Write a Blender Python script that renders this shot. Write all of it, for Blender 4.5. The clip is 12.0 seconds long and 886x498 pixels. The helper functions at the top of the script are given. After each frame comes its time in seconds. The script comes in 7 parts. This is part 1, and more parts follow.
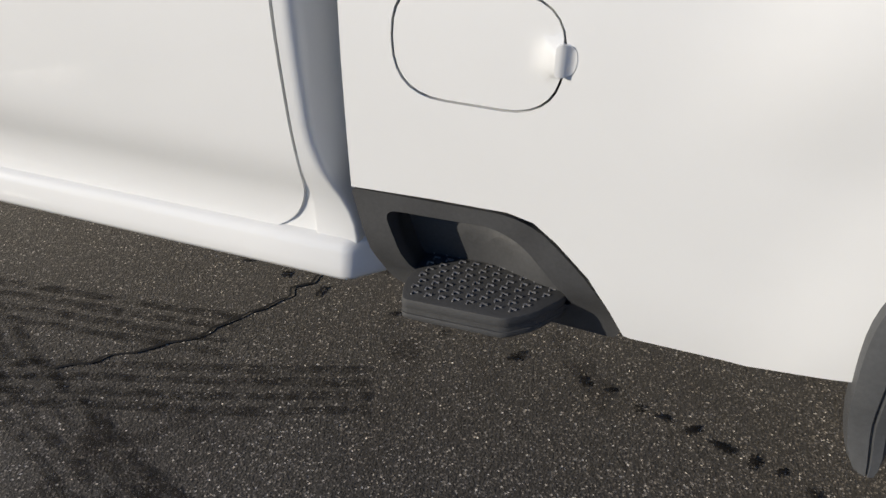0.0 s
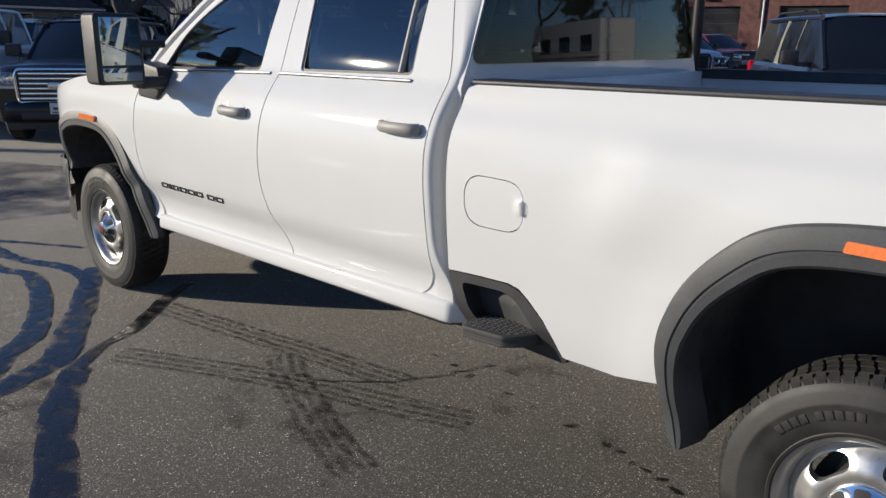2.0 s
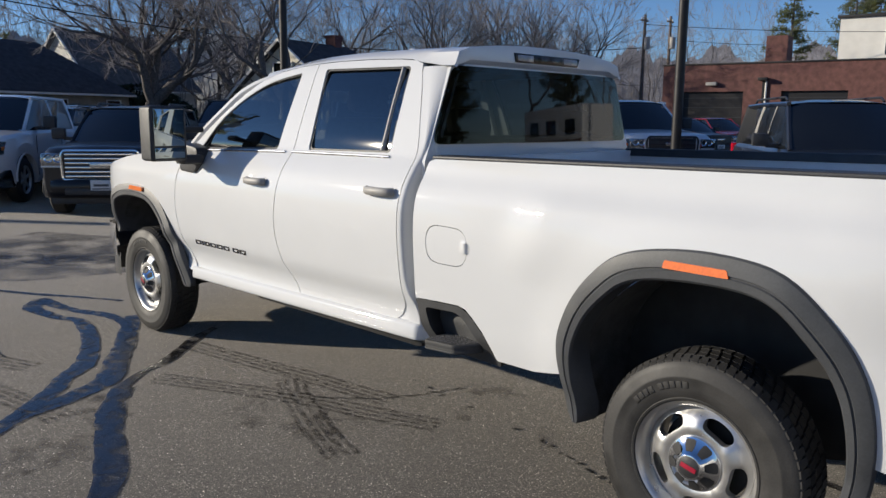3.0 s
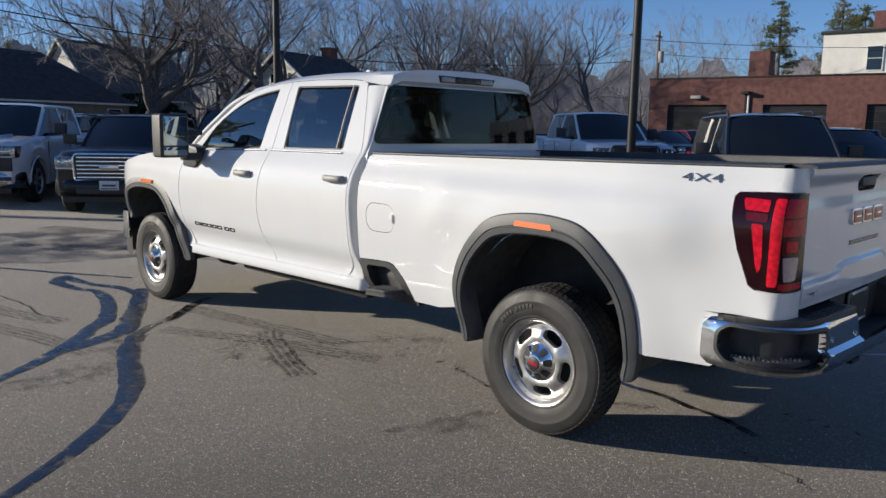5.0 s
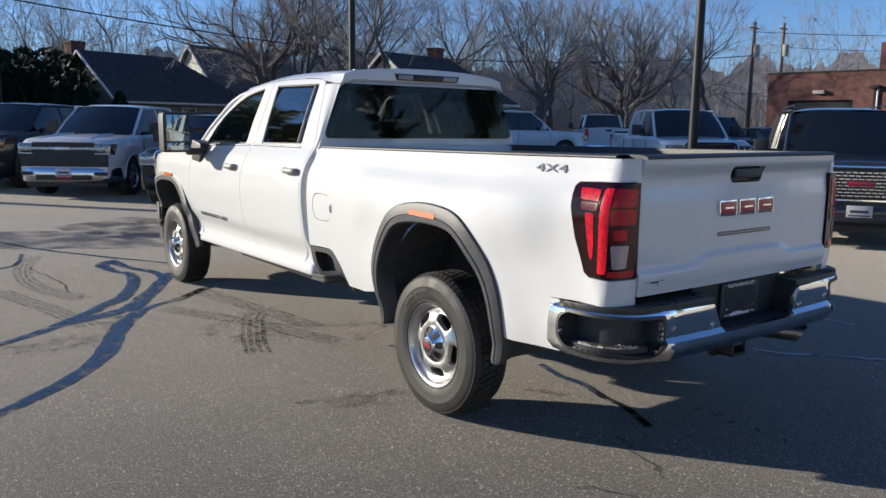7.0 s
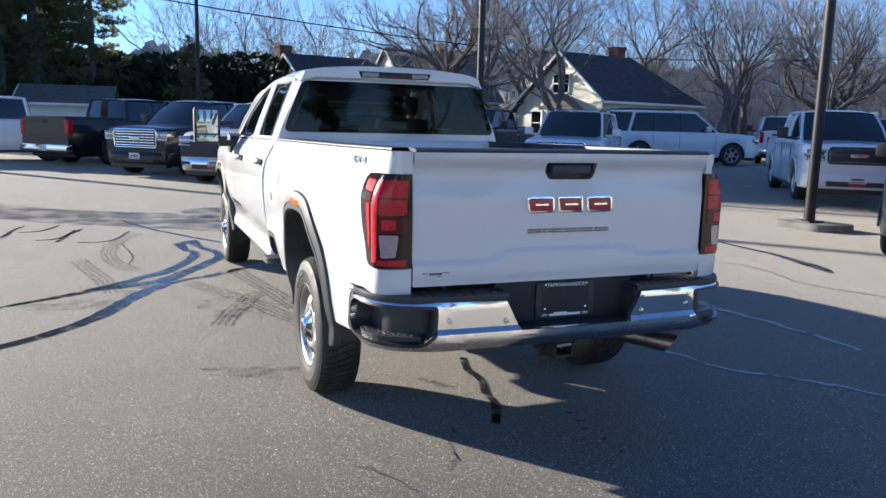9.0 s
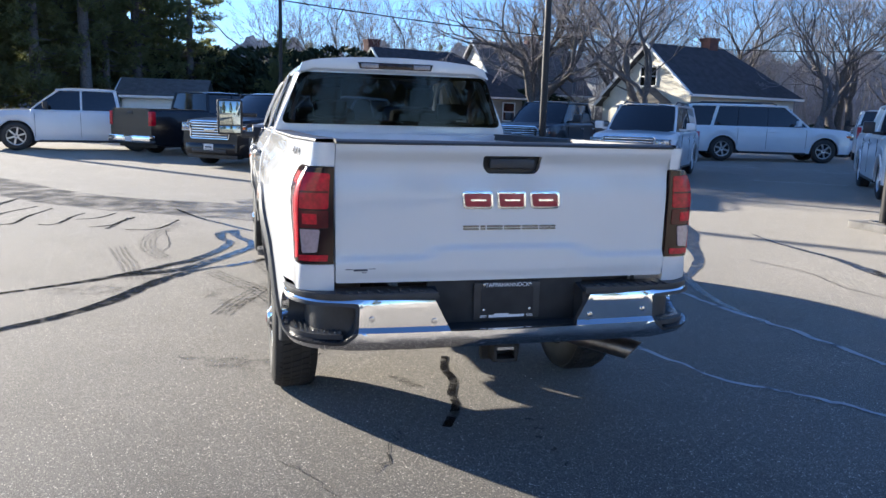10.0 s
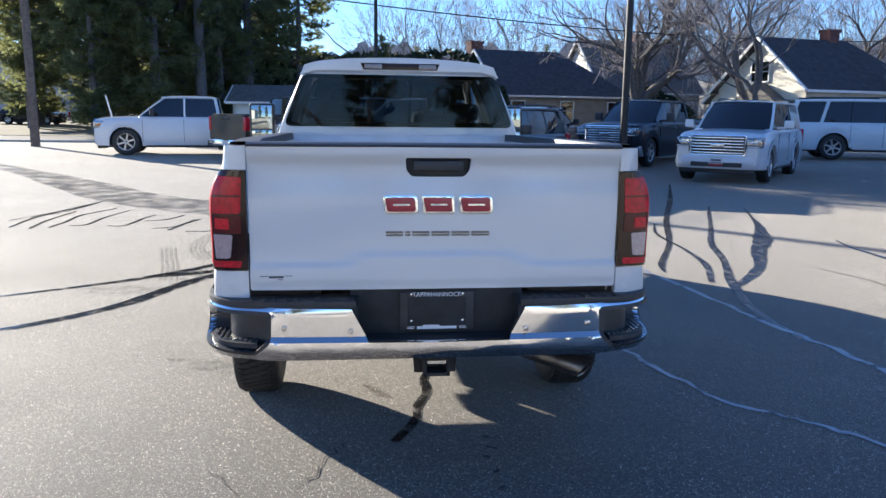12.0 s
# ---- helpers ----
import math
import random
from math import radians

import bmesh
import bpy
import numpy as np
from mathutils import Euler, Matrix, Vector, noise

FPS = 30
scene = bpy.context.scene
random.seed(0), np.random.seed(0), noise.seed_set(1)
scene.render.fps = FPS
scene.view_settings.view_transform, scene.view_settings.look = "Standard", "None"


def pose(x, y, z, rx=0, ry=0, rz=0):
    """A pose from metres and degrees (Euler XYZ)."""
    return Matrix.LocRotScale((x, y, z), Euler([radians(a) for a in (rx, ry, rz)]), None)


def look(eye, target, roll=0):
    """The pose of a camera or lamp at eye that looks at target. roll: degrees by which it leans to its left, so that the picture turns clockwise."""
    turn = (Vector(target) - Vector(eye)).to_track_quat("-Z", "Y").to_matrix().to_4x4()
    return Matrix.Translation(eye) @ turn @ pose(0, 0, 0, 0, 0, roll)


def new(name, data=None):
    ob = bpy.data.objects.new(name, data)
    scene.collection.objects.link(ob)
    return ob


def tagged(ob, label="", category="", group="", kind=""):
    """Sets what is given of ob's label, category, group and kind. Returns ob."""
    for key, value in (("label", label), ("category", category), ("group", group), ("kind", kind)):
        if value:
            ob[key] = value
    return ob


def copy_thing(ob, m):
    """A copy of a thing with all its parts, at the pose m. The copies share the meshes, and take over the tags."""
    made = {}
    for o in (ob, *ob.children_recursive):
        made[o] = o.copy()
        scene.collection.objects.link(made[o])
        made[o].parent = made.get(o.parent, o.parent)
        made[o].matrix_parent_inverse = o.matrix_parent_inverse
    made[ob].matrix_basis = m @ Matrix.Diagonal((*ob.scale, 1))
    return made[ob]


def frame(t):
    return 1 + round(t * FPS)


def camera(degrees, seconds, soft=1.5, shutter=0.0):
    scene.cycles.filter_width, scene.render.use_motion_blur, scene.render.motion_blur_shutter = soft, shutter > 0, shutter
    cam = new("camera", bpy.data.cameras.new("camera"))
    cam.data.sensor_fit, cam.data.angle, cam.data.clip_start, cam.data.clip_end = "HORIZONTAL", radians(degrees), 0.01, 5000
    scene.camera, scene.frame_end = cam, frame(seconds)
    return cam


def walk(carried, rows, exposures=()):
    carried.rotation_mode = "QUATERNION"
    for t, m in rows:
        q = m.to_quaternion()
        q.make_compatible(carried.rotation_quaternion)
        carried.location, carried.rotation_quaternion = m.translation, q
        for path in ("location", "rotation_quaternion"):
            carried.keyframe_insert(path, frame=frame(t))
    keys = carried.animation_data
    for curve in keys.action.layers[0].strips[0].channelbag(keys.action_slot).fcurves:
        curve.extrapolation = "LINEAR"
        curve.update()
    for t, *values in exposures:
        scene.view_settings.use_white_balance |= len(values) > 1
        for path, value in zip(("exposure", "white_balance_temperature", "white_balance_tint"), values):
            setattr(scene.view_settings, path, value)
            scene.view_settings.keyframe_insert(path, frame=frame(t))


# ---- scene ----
cam = camera(59.6, 12.0)
# the clip's camera opens up as it turns away from the sunlit side
EXPOSURES = [(0, -0.14, 6450, 7), (1, -0.18, 6450, 7), (2, -0.18, 6450, 7), (3, -0.2, 6450, 7), (5, -0.14, 6400, 7), (7, 0.14, 6400, 7), (9, 0.8, 6200, 7), (10.5, 1.12, 6200, 7), (12, 1.15, 6200, 7)]
PATH = [
    (0, (-0.928, -2.047, 1.409), (-1.45, -0.465, 0.304), 2.0),
    (0.5, (-0.733, -2.213, 1.432), (-1.349, -0.608, 0.409), 2.9),
    (1, (-0.412, -2.377, 1.453), (-1.225, -0.78, 0.565), 2.4),
    (1.5, (-0.043, -2.688, 1.493), (-1.104, -1.153, 0.775), 1.7),
    (2, (0.388, -2.976, 1.581), (-0.931, -1.571, 1.048), 0.7),
    (2.5, (0.828, -3.174, 1.621), (-0.569, -1.799, 1.223), 0.4),
    (3, (1.184, -3.481, 1.606), (-0.199, -2.075, 1.273), 0.6),
    (3.2, (1.335, -3.581, 1.615), (-0.048, -2.171, 1.303), 1.0),
    (4.8, (2.296, -4.094, 1.588), (0.913, -2.681, 1.286), 0.9),
    (5, (2.363, -4.123, 1.582), (0.981, -2.709, 1.276), 1.0),
    (5.5, (2.587, -4.094, 1.574), (1.188, -2.694, 1.287), 1.3),
    (6, (2.876, -3.936, 1.573), (1.441, -2.572, 1.296), 1.0),
    (6.5, (3.074, -3.698, 1.558), (1.6, -2.38, 1.259), 1.1),
    (7, (3.329, -3.398, 1.573), (1.744, -2.219, 1.26), 0.7),
    (7.2, (3.481, -3.263, 1.565), (1.849, -2.151, 1.25), 0.5),
    (8.8, (4.269, -2.026, 1.573), (2.451, -1.261, 1.241), 1.4),
    (9, (4.355, -1.895, 1.571), (2.522, -1.161, 1.25), 1.4),
    (9.5, (4.39, -1.558, 1.543), (2.529, -0.905, 1.21), 2.1),
    (10, (4.443, -1.172, 1.577), (2.539, -0.662, 1.234), 1.6),
    (10.5, (4.554, -0.747, 1.587), (2.612, -0.412, 1.248), 0.7),
    (11, (4.483, -0.527, 1.575), (2.535, -0.239, 1.226), 1.0),
    (11.5, (4.422, -0.411, 1.574), (2.47, -0.156, 1.223), 0.9),
    (12, (4.405, -0.349, 1.583), (2.448, -0.121, 1.239), 0.7),
]
walk(cam, [(t, look(eye, target, roll)) for t, eye, target, roll in PATH],
     exposures=EXPOSURES)

# ---- sky, sun and exposure ----
SUN = Vector((-2.87, -2.32, 1.0)).normalized()      # towards the low winter sun
world = bpy.data.worlds.new("sky")
scene.world = world
world.use_nodes = True
wt = world.node_tree
sky = wt.nodes.new("ShaderNodeTexSky")
sky.sky_type, sky.sun_disc = "NISHITA", False
sky.sun_elevation = math.asin(SUN.z)
sky.sun_rotation = math.atan2(SUN.x, SUN.y)
sky.altitude, sky.air_density, sky.dust_density, sky.ozone_density = 30, 0.8, 0.0, 3.0
tone = wt.nodes.new("ShaderNodeMix")
tone.data_type, tone.blend_type = "RGBA", "MULTIPLY"
tone.inputs[0].default_value, tone.inputs[7].default_value = 1.0, (0.88, 1.0, 1.27, 1)
wt.links.new(sky.outputs[0], tone.inputs[6])
wt.links.new(tone.outputs[2], wt.nodes["Background"].inputs[0])
wt.nodes["Background"].inputs[1].default_value = 0.108
sun = new("sun", bpy.data.lights.new("sun", "SUN"))
sun.data.energy, sun.data.angle, sun.data.color = 6.0, radians(0.6), (1.0, 0.885, 0.74)
sun.matrix_world = look(SUN * 50, (0, 0, 0))

# ---- materials ----
def mat(name, col, rough=0.6, metal=0.0, var=0.0, scale=8.0, fine=0.0, bump=0.0, bscale=200.0, coat=0.0, col2=None,
        rvar=0.0, spec=0.5, detail=6.0):
    """A node material: base colour mottled at two scales, with roughness and relief varied."""
    m = bpy.data.materials.new(name)
    m.use_nodes = True
    nt = m.node_tree
    b = nt.nodes["Principled BSDF"]
    b.inputs["Roughness"].default_value, b.inputs["Metallic"].default_value = rough, metal
    b.inputs["Coat Weight"].default_value, b.inputs["Coat Roughness"].default_value = coat, 0.04
    b.inputs["Specular IOR Level"].default_value = spec
    b.inputs["Base Color"].default_value = (*col, 1)
    tc = nt.nodes.new("ShaderNodeTexCoord")
    if var or rvar:
        n = nt.nodes.new("ShaderNodeTexNoise")
        n.inputs["Scale"].default_value, n.inputs["Detail"].default_value = scale, detail
        nt.links.new(tc.outputs["Object"], n.inputs["Vector"])
        if var:
            mix = nt.nodes.new("ShaderNodeMix")
            mix.data_type = "RGBA"
            r = nt.nodes.new("ShaderNodeMapRange")
            r.inputs[1].default_value, r.inputs[2].default_value = 0.3, 0.7
            nt.links.new(n.outputs[0], r.inputs[0])
            nt.links.new(r.outputs[0], mix.inputs[0])
            mix.inputs[6].default_value = (*[max(0, c * (1 - var)) for c in col], 1)
            mix.inputs[7].default_value = (*(col2 or [min(1, c * (1 + var)) for c in col]), 1)
            out = mix.outputs[2]
            if fine:
                n2 = nt.nodes.new("ShaderNodeTexNoise")
                n2.inputs["Scale"].default_value, n2.inputs["Detail"].default_value = scale * 14, 3
                nt.links.new(tc.outputs["Object"], n2.inputs["Vector"])
                m2 = nt.nodes.new("ShaderNodeMix")
                m2.data_type, m2.blend_type = "RGBA", "OVERLAY"
                m2.inputs[0].default_value = fine
                nt.links.new(out, m2.inputs[6])
                nt.links.new(n2.outputs[0], m2.inputs[7])
                out = m2.outputs[2]
            nt.links.new(out, b.inputs["Base Color"])
        if rvar:
            r2 = nt.nodes.new("ShaderNodeMapRange")
            r2.inputs[1].default_value, r2.inputs[2].default_value = 0.3, 0.7
            r2.inputs[3].default_value, r2.inputs[4].default_value = max(0.02, rough - rvar), min(1, rough + rvar)
            nt.links.new(n.outputs[0], r2.inputs[0])
            nt.links.new(r2.outputs[0], b.inputs["Roughness"])
    if bump:
        n3 = nt.nodes.new("ShaderNodeTexNoise")
        n3.inputs["Scale"].default_value, n3.inputs["Detail"].default_value = bscale, 4
        nt.links.new(tc.outputs["Object"], n3.inputs["Vector"])
        bp = nt.nodes.new("ShaderNodeBump")
        bp.inputs["Strength"].default_value, bp.inputs["Distance"].default_value = bump, 0.01
        nt.links.new(n3.outputs[0], bp.inputs["Height"])
        nt.links.new(bp.outputs[0], b.inputs["Normal"])
    return m


def glass(name, tint, gloss=0.07, sheen=(0.95, 0.97, 1.0)):
    """Tinted car glass: a dark see-through pane with a mirror coat that grows with the angle."""
    m = bpy.data.materials.new(name)
    m.use_nodes = True
    nt = m.node_tree
    nt.nodes.remove(nt.nodes["Principled BSDF"])
    tr, gl, mx, lw, pw, sc = (nt.nodes.new("ShaderNode" + k) for k in ("BsdfTransparent", "BsdfGlossy", "MixShader", "LayerWeight", "Math", "Math"))
    tr.inputs[0].default_value = (*tint, 1)
    gl.inputs["Roughness"].default_value = 0.02
    gl.inputs[0].default_value = (*sheen, 1)
    lw.inputs[0].default_value = 0.5
    pw.operation, sc.operation = "POWER", "MULTIPLY_ADD"
    pw.inputs[1].default_value, sc.inputs[1].default_value, sc.inputs[2].default_value = 4.0, 0.9, gloss
    nt.links.new(lw.outputs["Facing"], pw.inputs[0])
    nt.links.new(pw.outputs[0], sc.inputs[0])
    nt.links.new(sc.outputs[0], mx.inputs[0])
    nt.links.new(tr.outputs[0], mx.inputs[1])
    nt.links.new(gl.outputs[0], mx.inputs[2])
    nt.links.new(mx.outputs[0], nt.nodes["Material Output"].inputs[0])
    return m


WHITE = mat("white_paint", (0.655, 0.665, 0.672), 0.55, var=0.015, scale=3, coat=1.0, rvar=0.03, spec=0.15)
WHITE2 = mat("white_paint_plain", (0.72, 0.73, 0.74), 0.3, var=0.03, scale=2, coat=0.8)
BLACKP = mat("black_paint", (0.008, 0.009, 0.013), 0.3, var=0.3, scale=2, coat=0.35, spec=0.3)
NAVYP = mat("dark_blue_paint", (0.012, 0.02, 0.04), 0.22, var=0.2, scale=2, coat=1.0)
GREYP = mat("dark_grey_paint", (0.022, 0.024, 0.030), 0.3, var=0.2, scale=2, coat=0.7, spec=0.4)
REDP = mat("red_paint", (0.22, 0.015, 0.015), 0.25, var=0.2, scale=2, coat=1.0)
PLASTIC = mat("black_plastic", (0.030, 0.031, 0.034), 0.48, var=0.25, scale=12, fine=0.3, bump=0.12, bscale=500)
STEPTRIM = mat("dark_step_plastic", (0.040, 0.041, 0.043), 0.68, var=0.2, scale=12, fine=0.3, bump=0.12, bscale=500)
HANDLE = mat("satin_grey_plastic", (0.30, 0.292, 0.28), 0.5, var=0.1, scale=20)
# a lighter grey than the step trim it sits on
GRIP = mat("light_grip_plastic", (0.16, 0.16, 0.165), 0.45, var=0.2, scale=30)
FLARE = mat("grey_flare_plastic", (0.060, 0.063, 0.068), 0.5, var=0.12, scale=9, fine=0.25, bump=0.1, bscale=600)
LINER = mat("wheel_well_liner", (0.060, 0.061, 0.064), 0.8, var=0.35, scale=14, bump=0.4, bscale=90)
UNDER = mat("underbody_black", (0.02, 0.02, 0.021), 0.7, var=0.4, scale=10)
RUBBER = mat("tyre_rubber", (0.028, 0.027, 0.026), 0.62, var=0.35, scale=11, fine=0.4, bump=0.05, bscale=300, rvar=0.1)
ALLOY = mat("silver_alloy", (0.58, 0.575, 0.565), 0.33, metal=0.85, var=0.05, scale=20, rvar=0.06)
CHROME = mat("chrome", (0.82, 0.83, 0.85), 0.07, metal=1.0, var=0.04, scale=6, rvar=0.03)
DULLCHROME = mat("satin_chrome", (0.55, 0.56, 0.58), 0.22, metal=1.0, var=0.05, scale=15)
REDLENS = mat("red_lens", (0.50, 0.006, 0.022), 0.22, coat=0.2, spec=0.25, var=0.35, scale=45)
DARKLENS = mat("smoked_red_lens", (0.016, 0.0025, 0.0035), 0.12, coat=0.15, var=0.2, scale=30, spec=0.3)
DIMLENS = mat("grey_lens", (0.20, 0.18, 0.19), 0.15, coat=1.0, var=0.15, scale=60)
BRIGHTRED = mat("bright_red_element", (0.60, 0.008, 0.024), 0.3, spec=0.25, coat=0.15, var=0.3, scale=60)
CLEARLENS = mat("clear_lens", (0.40, 0.30, 0.31), 0.15, coat=1.0, var=0.15, scale=60)
DEEPRED = mat("deep_red_lens", (0.085, 0.004, 0.008), 0.2, coat=0.2, spec=0.25, var=0.25, scale=45)
AMBER = mat("amber_lens", (0.85, 0.19, 0.02), 0.2, coat=1.0, var=0.1, scale=80)
REDPAINT = mat("badge_red", (0.34, 0.012, 0.035), 0.3, coat=0.5, var=0.1, scale=40)
BADGE = mat("badge_dark_chrome", (0.15, 0.15, 0.16), 0.25, metal=0.9, var=0.1, scale=60)
TINT = glass("tinted_glass", (0.22, 0.235, 0.235), 0.16, (1.0, 0.98, 0.92))
REARGLASS = glass("rear_glass", (0.14, 0.155, 0.165), 0.018)
CLEAR = glass("clear_glass", (0.55, 0.60, 0.58))
# dark panes; the mottled base colour stands in for reflections and seats behind
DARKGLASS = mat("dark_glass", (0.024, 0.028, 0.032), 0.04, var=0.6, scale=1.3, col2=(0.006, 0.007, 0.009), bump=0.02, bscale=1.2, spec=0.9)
MIRROR = mat("mirror_glass", (0.38, 0.42, 0.41), 0.02, metal=1.0, rvar=0.01, scale=3)
SEAT = mat("seat_fabric", (0.035, 0.035, 0.038), 0.9, var=0.3, scale=30, bump=0.3, bscale=400)
BEDLINER = mat("bed_paint_grey", (0.62, 0.63, 0.64), 0.4, var=0.06, scale=6, coat=0.3)
WRITE = mat("white_print", (0.8, 0.8, 0.8), 0.5)
DARKPRINT = mat("dark_print", (0.05, 0.06, 0.08), 0.5)
LAMPGLASS = mat("headlamp_lens", (0.45, 0.47, 0.5), 0.08, coat=1.0, var=0.5, scale=25)


# ---- building helpers ----
def link(name, bm, material, parent=None, label="", smooth=None):
    me = bpy.data.meshes.new(name)
    bm.to_mesh(me)
    bm.free()
    for m in (material if isinstance(material, (list, tuple)) else [material]):
        me.materials.append(m)
    ob = new(name, me)
    if parent is not None:
        ob.parent = parent
    if label:
        ob["label"] = label
    if smooth is not None:
        me.polygons.foreach_set("use_smooth", [True] * len(me.polygons))
        if smooth:
            me.set_sharp_from_angle(angle=radians(smooth))
    return ob


def part(name, bm, material, parent, label="", smooth=35):
    """One mesh object under a thing or a part."""
    return link(name, bm, material, parent, label, smooth)


def thing(name, at=(0, 0, 0), rz=0.0, label="", category="", group="", kind=""):
    ob = new(name)
    ob.empty_display_size = 0.2
    ob.matrix_world = pose(*at, 0, 0, rz)
    return tagged(ob, label, category, group, kind)


def add_box(bm, lo, hi, bev=0.0, seg=2):
    c, s = [(a + b) / 2 for a, b in zip(lo, hi)], [abs(b - a) for a, b in zip(lo, hi)]
    r = bmesh.ops.create_cube(bm, size=1, matrix=Matrix.Translation(c) @ Matrix.Diagonal((*s, 1)))
    if bev:
        vs = set(r["verts"])
        es = [e for e in bm.edges if e.verts[0] in vs and e.verts[1] in vs]
        bmesh.ops.bevel(bm, geom=es, offset=min(bev, min(s) * 0.45), segments=seg, affect="EDGES", profile=0.6)
    return bm


def box(lo, hi, bev=0.0, seg=2):
    return add_box(bmesh.new(), lo, hi, bev, seg)


def add_tube(bm, pts, radii, n=8, cap=True):
    """A tube through points; radii one or one a point."""
    pts = [Vector(p) for p in pts]
    if not isinstance(radii, (list, tuple)):
        radii = [radii] * len(pts)
    rings, side = [], None
    for i, p in enumerate(pts):
        d = (pts[min(i + 1, len(pts) - 1)] - pts[max(i - 1, 0)]).normalized()
        if side is None:
            side = d.orthogonal().normalized()
        side = (side - d * side.dot(d)).normalized()
        up = d.cross(side)
        rings.append([bm.verts.new(p + (side * math.cos(a) + up * math.sin(a)) * radii[i])
                      for a in (2 * math.pi * k / n for k in range(n))])
    for a, b in zip(rings, rings[1:]):
        for k in range(n):
            bm.faces.new((a[k], a[(k + 1) % n], b[(k + 1) % n], b[k]))
    if cap and n > 2:
        bm.faces.new(rings[0][::-1])
        bm.faces.new(rings[-1])
    return bm


def tube(pts, radii, n=8, cap=True):
    return add_tube(bmesh.new(), pts, radii, n, cap)


def lathe(profile, n=48, axis="y", sign=1.0, closed=False):
    """Turns a profile of (radius, offset) round an axis."""
    bm = bmesh.new()
    rings = []
    for r, h in profile:
        ring = []
        for k in range(n):
            a = 2 * math.pi * k / n
            c, s = r * math.cos(a), r * math.sin(a)
            ring.append(bm.verts.new((c, sign * h, s) if axis == "y" else ((sign * h, c, s) if axis == "x" else (c, s, sign * h))))
        rings.append(ring)
    pairs = list(zip(rings, rings[1:])) + ([(rings[-1], rings[0])] if closed else [])
    for a, b in pairs:
        for k in range(n):
            bm.faces.new((a[k], a[(k + 1) % n], b[(k + 1) % n], b[k]))
    bmesh.ops.recalc_face_normals(bm, faces=bm.faces)
    return bm


def smooth_line(pts, n=6, closed=False):
    """A rounded line (Catmull-Rom) through plan points."""
    P = [np.array(p, float) for p in pts]
    out, m = [], len(P)
    for i in range(m if closed else m - 1):
        a, b, c, d = (P[(i + k) % m] if closed else P[min(max(i + k, 0), m - 1)] for k in (-1, 0, 1, 2))
        for t in np.linspace(0, 1, n, endpoint=False):
            out.append(tuple(0.5 * (2 * b + (c - a) * t + (2 * a - 5 * b + 4 * c - d) * t * t + (3 * b - a - 3 * c + d) * t ** 3)))
    if not closed:
        out.append(tuple(P[-1]))
    return out


def round_poly(pts, r, n=5):
    """A polygon with its corners rounded; r is one radius or one a corner."""
    out, m = [], len(pts)
    for i in range(m):
        p, a, b = Vector(pts[i]), Vector(pts[i - 1]), Vector(pts[(i + 1) % m])
        q = r[i] if isinstance(r, (list, tuple)) else r
        da, db = (a - p), (b - p)
        q = min(q, da.length * 0.48, db.length * 0.48)
        if q <= 1e-5:
            out.append(tuple(p))
            continue
        s, e = p + da.normalized() * q, p + db.normalized() * q
        for k in range(n + 1):
            t = k / n
            out.append(tuple(s * (1 - t) ** 2 + p * 2 * t * (1 - t) + e * t * t))
    return out


def sheet(outer, holes, fmap, du, dv, depth=0.02, lip=0.0):
    """A curved panel: a plan outline with holes, cut into a grid, laid on fmap(u, v, depth), its edges turned inwards."""
    bm = bmesh.new()
    for loop in (outer, *holes):
        vs = [bm.verts.new((u, v, 0)) for u, v in loop]
        for a, b in zip(vs, vs[1:] + vs[:1]):
            bm.edges.new((a, b))
    bmesh.ops.triangle_fill(bm, use_beauty=True, use_dissolve=False, edges=bm.edges[:])
    lo = [min(p[i] for p in outer) for i in (0, 1)]
    hi = [max(p[i] for p in outer) for i in (0, 1)]
    for i, d in ((0, du), (1, dv)):
        if not d:
            continue
        k = lo[i] + d
        while k < hi[i] - d * 0.2:
            no = (1, 0, 0) if i == 0 else (0, 1, 0)
            co = (k, 0, 0) if i == 0 else (0, k, 0)
            bmesh.ops.bisect_plane(bm, geom=bm.verts[:] + bm.edges[:] + bm.faces[:], dist=1e-5, plane_co=co, plane_no=no)
            k += d
    bmesh.ops.dissolve_degenerate(bm, dist=1e-5, edges=bm.edges[:])
    plan = {v: (v.co.x, v.co.y) for v in bm.verts}
    edge = [e for e in bm.edges if e.is_boundary]
    if depth:
        r = bmesh.ops.extrude_edge_only(bm, edges=edge)
        back = [g for g in r["geom"] if isinstance(g, bmesh.types.BMVert)]
        for v in back:
            plan[v] = (v.co.x, v.co.y)
        bset = set(back)
    else:
        bset = set()
    for v in bm.verts:
        v.co = fmap(*plan[v], depth if v in bset else 0.0)
    bmesh.ops.recalc_face_normals(bm, faces=bm.faces)
    return bm


def flip_y(bm):
    for v in bm.verts:
        v.co.y = -v.co.y
    bmesh.ops.reverse_faces(bm, faces=bm.faces)
    return bm


def grid_surface(rows):
    """A quad surface through rows of points."""
    bm = bmesh.new()
    vs = [[bm.verts.new(p) for p in row] for row in rows]
    for a, b in zip(vs, vs[1:]):
        for k in range(len(a) - 1):
            bm.faces.new((a[k], a[k + 1], b[k + 1], b[k]))
    return bm


